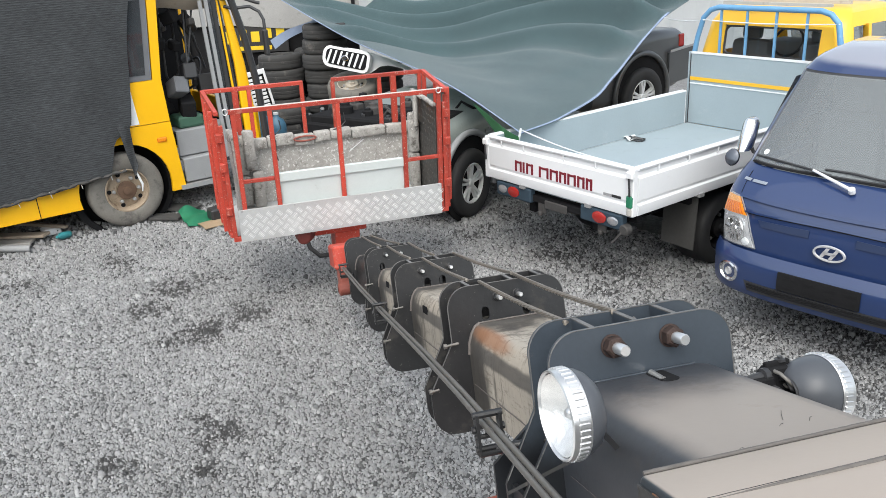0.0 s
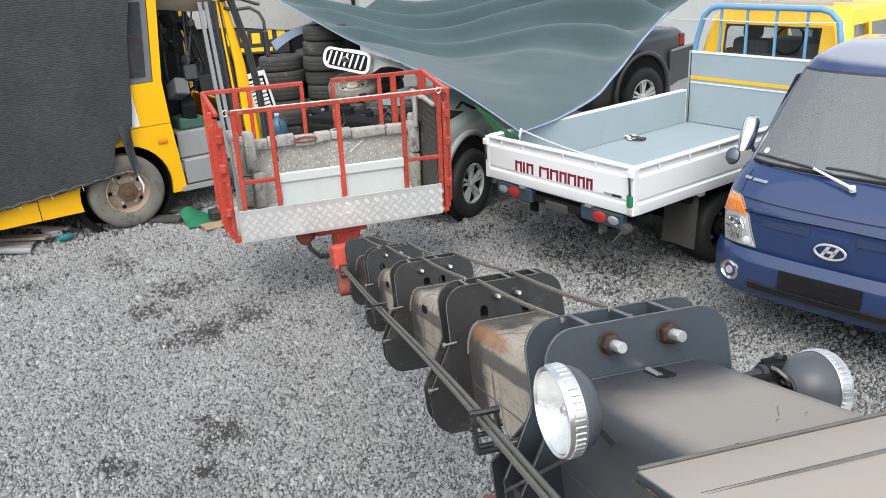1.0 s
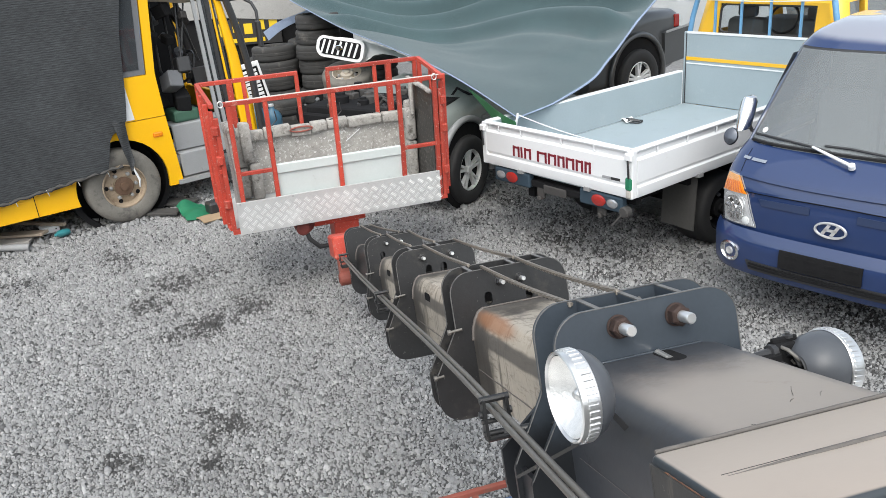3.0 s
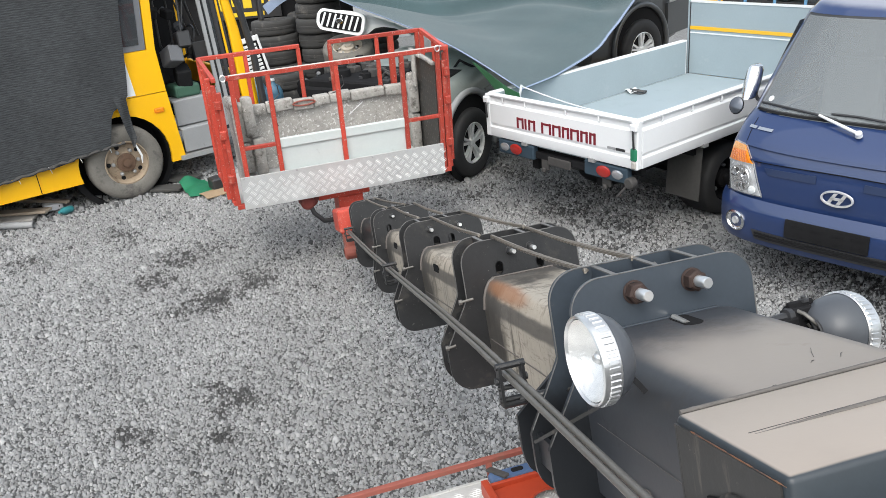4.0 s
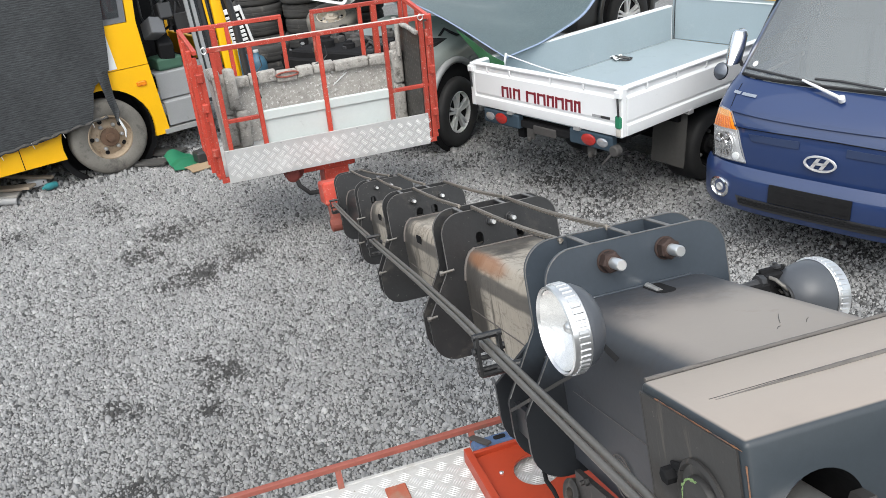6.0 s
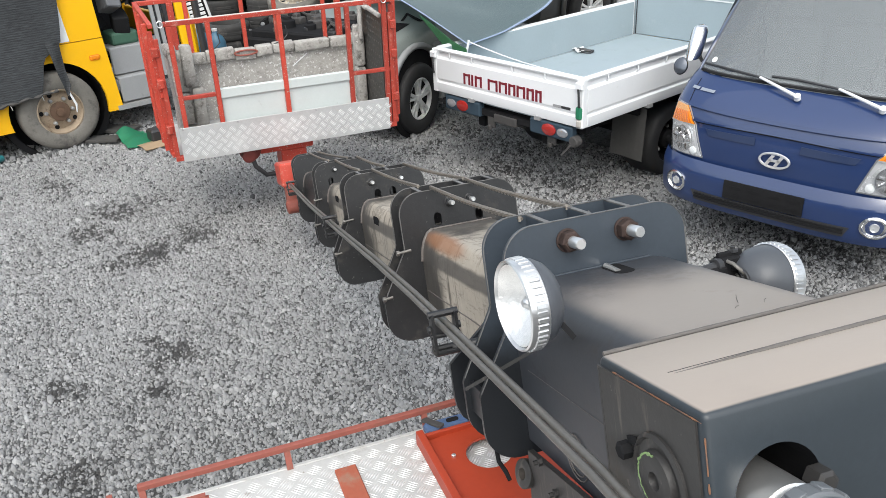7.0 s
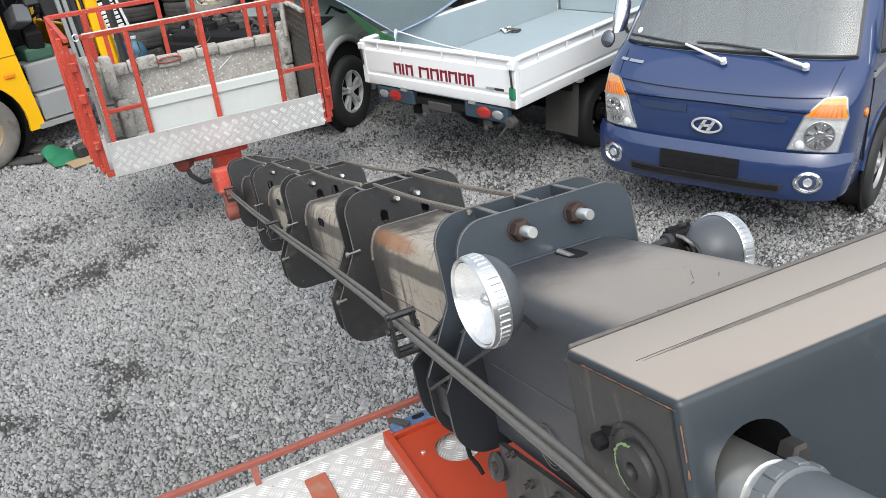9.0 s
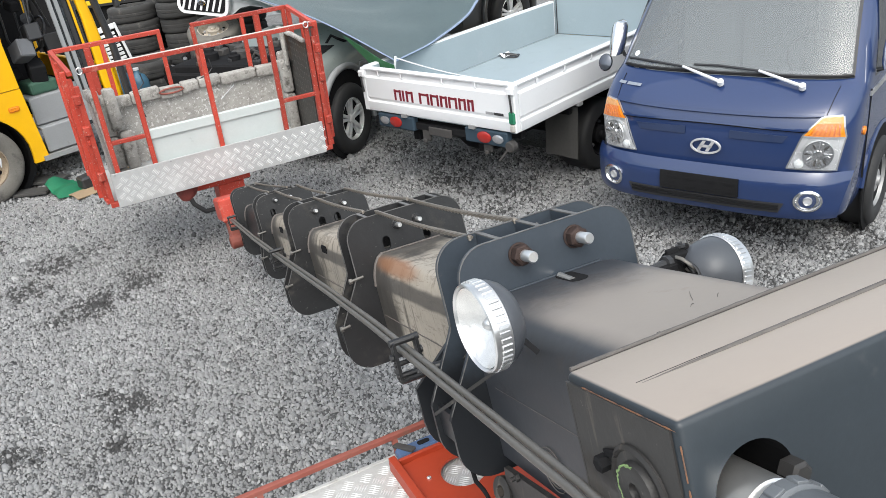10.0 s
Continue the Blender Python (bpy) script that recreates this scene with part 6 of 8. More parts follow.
def build_boom():
    t = thing("telescopic_boom", BOOM, "dark grey telescopic boom with bolted collars, rusty inner sections", "crane boom")

    def section(l0, l1, prof, bot, mm, label="", grow=0.0):
        """A box section with rounded shoulders: prof lists its upper half outline from the crown down."""
        def lp(l, g):
            h = [(x + g, z) for x, z in prof]
            hw = h[-1][0]
            h += [(hw, bot + 0.06), (hw - 0.05, bot)]
            return [(-x, l, z) for x, z in h[::-1]][::-1][::-1] + [(x, l, z) for x, z in h]
        bm = B()
        loft(bm, [lp(l0, 0), lp(l1, grow)])
        return part("boom_section", bm, mm, t, label, smooth=32)

    def collar(l, hw, top, neck, lobe, bot, gap, mm, ribs, bolts, scale=1.0, holes=(), side_bolt=True, bz=0.05):
        cut = [oblong(x, z, w, h) for x, z, w, h in holes]
        loops = []
        bm = B()
        loops.append((l, collar_outline(hw, top, neck, lobe, bot)))
        plate_with_holes(bm, loops[0][1], cut, l, 0.012)
        near = part("collar", bm, mm, t, "pair of bolted collar plates")
        bm = B()
        loops.append((l + gap, collar_outline(hw + 0.003, top + 0.006, neck, lobe - 0.002, bot)))
        plate_with_holes(bm, loops[1][1], [], l + gap, 0.012)
        part("collar_plate", bm, mm, near)
        for ll, o in loops:
            bm = B()
            n = len(o)
            tube(bm, [(x, ll, z) for x, z in o[9:n - 9]], 0.0014, 4, False)
            part("worn_edge", bm, M_WORN, near)
        for x in ribs:
            bm = B()
            vs = [bm.verts.new((x + sx, y, z)) for y, z in ((l + 0.012, -0.03), (l + gap, -0.03), (l + gap, top + 0.003), (l + 0.012, top - 0.003)) for sx in (-0.0055, 0.0055)]
            for a, b, c, d in ((0, 2, 4, 6), (7, 5, 3, 1), (0, 1, 3, 2), (2, 3, 5, 4), (4, 5, 7, 6), (6, 7, 1, 0)):
                bm.faces.new((vs[a], vs[b], vs[c], vs[d]))
            rib = part("rib", bm, mm, near)
            bm = B()
            bar(bm, (x, l + 0.010, top - 0.0015), (x, l + gap + 0.002, top + 0.0045), 0.011, 0.003)
            part("worn_rib_top", bm, M_WORN, rib)
        for s in (-1, 1):
            bm = B()
            box(bm, s * (lobe - 0.02) - 0.006, s * (lobe - 0.02) + 0.006, l + 0.012, l + gap, bot + 0.08, neck - 0.15)
            part("rib", bm, mm, near)
        for x in bolts:
            m = axis_to((x, l, bz), (0, -1, 0))
            bm = B()
            lathe(bm, [(0.026 * scale, 0), (0.026 * scale, 0.003), (0.022 * scale, 0.004)], m, 20)
            lathe(bm, [(0.0235 * scale, 0.004), (0.0235 * scale, 0.024 * scale), (0.019 * scale, 0.028 * scale), (0, 0.028 * scale)], m @ Matrix.Rotation(0.3 + x * 3, 4, "Z"), 6)
            nut = part("nut", bm, M_NUT if scale > 0.9 else mm, near, "rusty nut" if scale > 0.9 else "dark nut")
            bm = B()
            lathe(bm, [(0.0128 * scale, 0), (0.0128 * scale, 0.062 * scale), (0.0105 * scale, 0.066 * scale), (0, 0.066 * scale)], m, 14)
            part("bolt", bm, M_STEEL, nut, "bright steel bolt end", smooth=40)
        if side_bolt:
            for dz, ln in ((neck + 0.004, 0.026), (neck - 0.135, 0.016)):
                bm = B()
                x0 = -hw - 0.008 if dz > neck else -lobe + 0.01
                tube(bm, [(x0 - ln * 0.5, l - 0.012, dz), (x0 + ln, l - 0.012, dz + 0.003)], 0.0045, 6)
                lathe(bm, [(0.009, 0), (0.009, 0.010), (0, 0.010)], axis_to((x0 - ln * 0.5, l - 0.012, dz), (-1, 0, 0)), 6)
                part("adjusting_screw", bm, M_PIPE, near, "dull adjusting screw")
        return near
    # outer section with the slot and its pin
    s1 = section(-0.62, 0.0, [(0.118, -0.018), (0.150, -0.024), (0.178, -0.042), (0.198, -0.070), (0.207, -0.105), (0.209, -0.15)], -0.42, M_SECONE, "grey-painted outer boom section")
    bm = B()
    prism(bm, rounded(-0.004, 0.038, -0.094, -0.002, 0.018), 0.003, Matrix.Translation((0, 0, -0.0195)))
    part("slot", bm, M_DARK, s1, "slot with a steel pin")
    bm = B()
    tube(bm, [(0.006, -0.070, -0.020), (0.010, -0.010, -0.018)], 0.008, 10)
    part("slot_pin", bm, M_STEEL, s1, "worn steel pin lying in the slot")
    for x, l, a, ln in ((0.05, -0.40, 1.0, 0.026), (0.02, -0.44, 0.6, 0.008), (0.075, -0.44, 0.8, 0.012), (-0.09, -0.50, 2.2, 0.006)):
        bm = B()
        tube(bm, [(x - ln * math.cos(a), l - ln * math.sin(a), -0.0172), (x, l + 0.002, -0.0165), (x + ln * math.cos(a), l + ln * math.sin(a), -0.0176)], 0.0004, 4)
        part("debris", bm, M_CHEEK, s1)
    bm = B()
    tube(bm, [(-0.118, -0.003, -0.018)] + [(-0.118 + 0.236 * k / 20, -0.004, -0.0165) for k in range(21)], 0.0028, 6)
    part("weld_bead", bm, M_BOOM, s1, smooth=60)
    # inner sections, each smaller than the one before
    LC = (0.0, 0.963, 2.046, 3.104, 4.307)
    for k in range(4):
        g = 0.016 * k
        prof = [(0.104 - g, -0.034), (0.117 - g, -0.042), (0.130 - g, -0.062), (0.141 - g, -0.092), (0.146 - g, -0.128)]
        a, b = LC[k] + 0.012, LC[k + 1] + 0.001
        sc = section(a, b, prof, -0.36 + 0.01 * k, M_INNER if k < 3 else M_COLLAR, "worn greasy steel boom section")
        if k in (1, 2):
            bm = B()
            prism(bm, rounded(-0.045, 0.045, -0.024, 0.024, 0.014), 0.003, Matrix(((0, 0, -1, -0.1395 + g), (1, 0, 0, b - 0.31), (0, 1, 0, -0.094), (0, 0, 0, 1))) @ Matrix.Rotation(0.0, 4, "X"))
            part("inspection_recess", bm, M_DARK, sc, "dark recess in the shoulder")
        for s in (-1, 1):
            bm = B()
            tube(bm, [(s * (0.147 - g), a + 0.12 + (b - a - 0.14) * q / 14, -0.225 + 0.0006 * math.sin(q * 2.1)) for q in range(15)], 0.0018, 5)
            part("weld_seam", bm, M_WELD, sc)
        bm = B()
        tube(bm, [(-0.100 + g, b - 0.006, -0.032), (-0.118 + g, b - 0.006, -0.042), (-0.131 + g, b - 0.006, -0.062), (-0.142 + g, b - 0.006, -0.092), (-0.147 + g, b - 0.006, -0.13)], 0.006, 6)
        tube(bm, [(-0.104 + g + (0.208 - 2 * g) * q / 12, b - 0.006, -0.032) for q in range(13)], 0.004, 6)
        part("fillet_weld", bm, M_WELD, sc, "rough weld against the collar", smooth=60)
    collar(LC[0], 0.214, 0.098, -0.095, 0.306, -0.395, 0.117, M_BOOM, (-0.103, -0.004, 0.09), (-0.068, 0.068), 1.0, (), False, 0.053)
    collar(LC[1], 0.200, 0.093, -0.092, 0.290, -0.384, 0.105, M_COLLAR, (-0.118, 0.03, 0.13), (-0.030, 0.040), 0.62, ((-0.075, -0.004, 0.026, 0.044), (0.066, -0.010, 0.026, 0.040)), True, 0.045)
    collar(LC[2], 0.185, 0.088, -0.112, 0.268, -0.402, 0.10, M_COLLAR, (-0.1, 0.03, 0.12), (-0.060, 0.073), 0.66, ((-0.037, -0.016, 0.030, 0.052), (0.034, -0.012, 0.030, 0.046)), True, 0.045)
    collar(LC[3], 0.166, 0.091, -0.112, 0.205, -0.392, 0.09, M_COLLAR, (-0.08, 0.08), (-0.05, 0.036), 0.62, ((-0.079, -0.018, 0.028, 0.05),), True, 0.05)
    collar(LC[4], 0.150, 0.093, -0.11, 0.155, -0.388, 0.07, M_COLLAR, (-0.03, 0.04), (), 0.6, (), False)
    bm = B()
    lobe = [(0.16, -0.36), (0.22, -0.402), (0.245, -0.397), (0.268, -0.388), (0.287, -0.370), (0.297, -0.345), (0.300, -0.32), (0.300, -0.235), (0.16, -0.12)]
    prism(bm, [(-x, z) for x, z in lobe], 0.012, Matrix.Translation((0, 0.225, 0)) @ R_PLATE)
    part("lobe_plate", bm, M_BOOM, t, "rear guide plate, darkened below")
    # grease stub and cap between the head plates
    bm = B()
    tube(bm, [(0.005, 0.045, 0.05), (0.005, 0.045, 0.090), (0.010, 0.04, 0.094)], 0.006, 8)
    part("grease_nipple", bm, M_PIPE, t, smooth=60)
    # tip block that carries the platform
    bm = B()
    box(bm, -0.23, 0.10, 4.50, 4.86, -0.13, 0.045, 0.015)
    box(bm, -0.10, 0.10, 4.38, 4.52, -0.20, 0.02, 0.01)
    part("tip_block", bm, M_RED, t, "red tip block")
    bm = B()
    box(bm, -0.21, -0.08, 4.45, 4.62, -0.30, -0.12, 0.015)
    lathe(bm, [(0.03, -0.08), (0.05, -0.07), (0.05, 0.07), (0.03, 0.08)], axis_to((-0.15, 4.46, -0.27), (1, 0, 0)), 14)
    part("tip_clevis", bm, M_RAIL, t)
    bm = B()
    tube(bm, [(-0.13, 4.45, 0.0), (-0.05, 4.36, 0.06), (0.0, 4.33, 0.08)], 0.012, 8)
    part("tip_hose", bm, M_BLACK, t, smooth=60)
    # wire ropes, a pair for each stage
    for a, b in (((-0.124, 0.11, 0.097), (-0.077, 0.99, 0.098)), ((-0.008, 0.11, 0.103), (0.056, 1.03, 0.1)),
                 ((-0.10, 1.06, 0.10), (-0.036, 2.10, 0.095)), ((0.060, 1.06, 0.10), (0.120, 2.13, 0.095)),
                 ((-0.085, 2.15, 0.098), (-0.03, 3.15, 0.097)), ((0.03, 2.15, 0.098), (0.10, 3.15, 0.097)),
                 ((-0.06, 3.19, 0.097), (-0.01, 4.40, 0.098)), ((0.05, 3.19, 0.097), (0.05, 4.40, 0.098))):
        a, b = Vector(a), Vector(b)
        n = int((b - a).length / 0.0125)
        bm = B()
        for ph in range(3):
            strand = []
            for k in range(n + 1):
                w = k * 0.9 + ph * 2.094
                strand.append(a.lerp(b, k / n) + Vector((0.0034 * math.cos(w), 0, 0.0034 * math.sin(w) - 0.006 * math.sin(math.pi * k / n))))
            tube(bm, strand, 0.0040, 5)
        part("wire_rope", bm, M_ROPE, t, "greased twisted wire rope", smooth=60)
    # twin hose tubes along the flank with their guides
    line = [(-0.385, -1.25, -0.165), (-0.350, -0.62, -0.135), (-0.337, -0.1, -0.118), (-0.318, 0.45, -0.108), (-0.298, 1.0, -0.11), (-0.262, 2.0, -0.125), (-0.228, 3.1, -0.128), (-0.195, 4.33, -0.10)]
    for off in (0.0, 0.0135):
        bm = B()
        tube(bm, [(x + off, l, z + off * 0.4) for x, l, z in line], 0.0068, 8)
        part("hose_tube", bm, M_PIPE, t, "grey hydraulic tube", smooth=60)
    for l, x, z in ((0.15, -0.329, -0.113), (2.2, -0.256, -0.127), (4.25, -0.197, -0.102)):
        reach = 0.2 - 0.012 * l
        bm = B()
        for dx in (-0.020, 0.034):
            bar(bm, (x + dx, l, z - 0.060), (x + dx, l - 0.004, z + 0.030), 0.007, 0.026)
        for dz, rr in ((0.028, 0.0085), (-0.022, 0.006), (-0.05, 0.007)):
            tube(bm, [(x - 0.027, l - 0.002, z + dz), (x + 0.042, l - 0.002, z + dz)], rr, 8)
        for dx in (-0.025, 0.039):
            lathe(bm, [(0.009, 0), (0.009, 0.006), (0, 0.006)], axis_to((x + dx, l, z - 0.005), (-1 if dx < 0 else 1, 0, 0)), 8)
        box(bm, x - 0.024, x + 0.038, l - 0.012, l + 0.012, z - 0.068, z - 0.055, 0.004)
        cl = part("hose_clamp", bm, M_COLLAR, t, "black hose guide bracket")
        bm = B()
        tube(bm, [(x + 0.02, l, z - 0.055), (-reach + 0.02, l - 0.03, z - 0.05)], 0.010, 10)
        part("guide_arm", bm, M_COLLAR, cl, smooth=50)
    bm = B()
    bar(bm, (-0.335, 0.0, -0.215), (-0.235, -0.20, -0.09), 0.003, 0.007)
    part("lamp_stay", bm, M_CHEEK, t, "thin flat stay to the lamp")
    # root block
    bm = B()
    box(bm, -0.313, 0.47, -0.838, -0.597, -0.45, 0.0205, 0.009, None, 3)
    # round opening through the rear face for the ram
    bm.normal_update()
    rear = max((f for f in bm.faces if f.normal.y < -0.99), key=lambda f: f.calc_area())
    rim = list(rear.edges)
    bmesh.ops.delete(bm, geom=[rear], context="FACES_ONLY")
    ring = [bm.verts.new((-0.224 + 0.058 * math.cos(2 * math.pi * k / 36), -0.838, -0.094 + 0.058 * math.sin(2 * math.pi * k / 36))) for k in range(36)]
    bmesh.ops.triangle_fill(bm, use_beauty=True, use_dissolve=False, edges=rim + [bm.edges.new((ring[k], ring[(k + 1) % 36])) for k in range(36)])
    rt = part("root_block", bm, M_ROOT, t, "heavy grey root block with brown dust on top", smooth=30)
    bm = B()
    box(bm, -0.3165, -0.3132, -0.826, -0.600, -0.44, 0.009)
    part("cheek_plate", bm, M_CHEEK, rt, "grimy brown-grey cheek plate")
    bm = B()
    tube(bm, [(-0.303 + 0.765 * k / 90, -0.595 + 0.0006 * noise.noise((k * 0.6, 0, 1)), 0.0195) for k in range(91)], [0.0037 * (1 + 0.16 * noise.noise((k * 0.7, 0, 9))) for k in range(91)], 7)
    part("weld_bead", bm, M_DUSTWELD, rt, "dust-covered weld along the top", smooth=60)
    bm = B()
    tube(bm, [(-0.27 + 0.73 * k / 90, -0.716 + 0.0006 * noise.noise((k * 0.6, 3, 1)), 0.0203) for k in range(91)], [min(1.0, 0.12 + k / 22) * 0.0042 * (1 + 0.16 * noise.noise((k * 0.7, 3, 9))) for k in range(91)], 7)
    part("weld_bead", bm, M_DUSTWELD, rt, "dust-covered weld along the top", smooth=60)
    bm = B()
    tube(bm, [(-0.275 + 0.735 * k / 50, -0.7055 + 0.0005 * noise.noise((k * 0.6, 4, 1)) - 0.004 * (1 - k / 50), 0.0204) for k in range(51)], 0.0008, 4)
    part("scribed_line", bm, M_CHEEK, rt)
    # flakes of bare and rusty metal along the edges, broken up
    for a, b, cnt, th in (((-0.3142, -0.640, 0.0098), (-0.3142, -0.835, 0.0098), 70, -0.7), ((-0.3125, -0.8372, 0.004), (-0.3125, -0.8372, -0.075), 34, -0.15)):
        a, b = Vector(a), Vector(b)
        run = []
        for k in range(cnt + 1):
            w = noise.noise((k * 0.21, cnt, 3))
            if w > th:
                run.append((a.lerp(b, k / cnt) + Vector((0, 0, 0.0008 * noise.noise((k * 0.7, 1, 1)))), max(0.0004, 0.0009 + 0.0012 * w)))
            if (w <= th or k == cnt) and len(run) > 1:
                bm = B()
                tube(bm, [q for q, r in run], [r for q, r in run], 5)
                part("chipped_edge", bm, M_EDGE, rt, "rusty chipped edge")
            if w <= th:
                run = []
    bm = B()
    tube(bm, [(-0.3150, -0.604, 0.006 - 0.42 * k / 20) for k in range(21)], 0.0022, 6)
    part("weld_bead", bm, M_CHEEK, rt, smooth=60)
    m = axis_to((-0.316, -0.742, -0.096), (-1, 0, 0))
    bm = B()
    lathe(bm, [(0.058, 0), (0.058, 0.004), (0.053, 0.007), (0.050, 0.002), (0.038, 0.002), (0.036, 0.010), (0.031, 0.012), (0.012, 0.011), (0.010, 0.003), (0, 0.003)], m, 36)
    bs = part("pin_boss", bm, M_CHEEK, rt, "round pivot pin boss", smooth=35)
    bm = B()
    for k in range(26):
        a = radians(-62 + 160 * k / 25)
        rr = 0.0345 + 0.003 * noise.noise((k * 0.9, 5, 2))
        q = Vector((-0.3275, -0.742 + rr * math.cos(a), -0.096 + rr * math.sin(a)))
        sz = max(0.0004, 0.0016 + 0.0022 * noise.noise((k * 1.3, 1, 4)))
        bmesh.ops.create_icosphere(bm, subdivisions=1, radius=1.0, matrix=Matrix.Translation(q) @ Matrix.Rotation(a, 4, "X") @ Matrix.Diagonal((0.0006, sz, sz * 1.8, 1)))
    part("old_green_paint", bm, mat("flaked_green_paint", (0.20, 0.30, 0.12), 0.7, 0.0, 0.3, 30, 90, 0.3), bs, "flakes of old green paint")
    bm = B()
    lathe(bm, [(0.012, 0), (0.012, 0.015), (0.008, 0.017), (0, 0.017)], axis_to((-0.315, -0.668, -0.085), (-1, 0, 0)), 6)
    bar(bm, (-0.318, -0.672, -0.070), (-0.320, -0.700, -0.062), 0.004, 0.010)
    part("boss_bolt", bm, M_DARK, bs)
    # ram through the rear face
    m = axis_to((-0.224, -0.838, -0.094), (0, -1, 0))
    bm = B()
    lathe(bm, [(0.0585, -0.0005), (0.0585, -0.11), (0.0, -0.11)], m, 36)
    part("ram_hole", bm, M_DARK, rt, "dark round opening")
    m = axis_to((-0.238, -0.838, -0.110), (0, -1, 0))
    bm = B()
    lathe(bm, [(0.044, -0.10), (0.044, 0.035), (0.041, 0.037), (0.041, 0.060), (0.0, 0.060)], m, 32)
    part("ram_rod", bm, M_STEEL, rt, "bright steel ram rod", smooth=40)
    bm = B()
    lathe(bm, [(0.044, 0.052), (0.052, 0.054), (0.052, 0.075), (0.047, 0.078), (0.050, 0.084), (0.050, 0.30), (0, 0.30)], m, 32)
    for k in range(10):
        a = 2 * math.pi * k / 10
        box(bm, 0.050, 0.055, -0.008, 0.008, 0.056, 0.074, 0.001, m @ Matrix.Rotation(a, 4, "Z"))
    part("ram_barrel", bm, M_BARREL, rt, "grey ram barrel with a castle nut", smooth=40)
    for x, z in ((-0.178, -0.088),):
        bm = B()
        lathe(bm, [(0.016, 0), (0.016, 0.022), (0.011, 0.026), (0, 0.026)], axis_to((x, -0.838, z), (0, -1, 0)), 6)
        part("root_bolt", bm, M_CHEEK, rt)
    # greasy bracket under the outer section
    bm = B()
    prism(bm, [(-0.40, -0.34), (-0.05, -0.36), (-0.03, -0.50), (-0.06, -0.60), (-0.40, -0.60)], 0.012, Matrix(((0, 0, -1, -0.222), (1, 0, 0, 0), (0, 1, 0, 0), (0, 0, 0, 1))))
    bk = part("bracket_plate", bm, M_CHEEK, t, "greasy brown bracket plate with bolts")
    m = axis_to((-0.236, -0.03, -0.42), (-1, -0.15, 0.25))
    bm = B()
    lathe(bm, [(0.013, -0.01), (0.031, -0.01), (0.032, 0.010), (0.024, 0.014), (0.013, 0.012)], m, 24, True)
    part("pipe_ring", bm, M_CHEEK, bk, smooth=40)
    for l, z in ((-0.12, -0.355), (-0.185, -0.395), (-0.256, -0.411), (-0.12, -0.46), (-0.30, -0.37)):
        bm = B()
        lathe(bm, [(0.009, 0), (0.009, 0.008), (0.005, 0.009), (0.005, 0.018), (0, 0.018)], axis_to((-0.234, l, z), (-1, 0, 0)), 6)
        part("bracket_bolt", bm, M_CHEEK, bk)
    bm = B()
    lv = [(-0.25, 0.085, -0.40), (-0.252, 0.11, -0.42), (-0.252, 0.105, -0.445), (-0.25, 0.07, -0.455), (-0.248, 0.055, -0.47)]
    tube(bm, lv, [0.004, 0.0055, 0.0055, 0.0055, 0.005], 8)
    part("lever", bm, M_DARK, bk, smooth=60)
    bm = B()
    for rr in (0.045, 0.036):
        tube(bm, [(-0.212, -0.25 + rr * math.cos(a), -0.30 + rr * math.sin(a)) for a in [2 * math.pi * k / 18 for k in range(19)]], 0.0012, 5)
    part("weld_ring", bm, M_WELD, s1, smooth=60)
    bm = B()
    tube(bm, [(-0.211, -0.05 - 0.53 * k / 14, -0.188) for k in range(15)], 0.0006, 5)
    part("weld_seam", bm, M_WELD, s1)
    return t


build_boom()


def boom_pt(x, l, z):
    return BOOM @ Vector((x, l, z))


# ---- work lamps on the boom ----
M_BOWL = mat("fluted_reflector", (0.92, 0.91, 0.89), 0.38, 0.85, 0.12, 30, 60, 0.6)


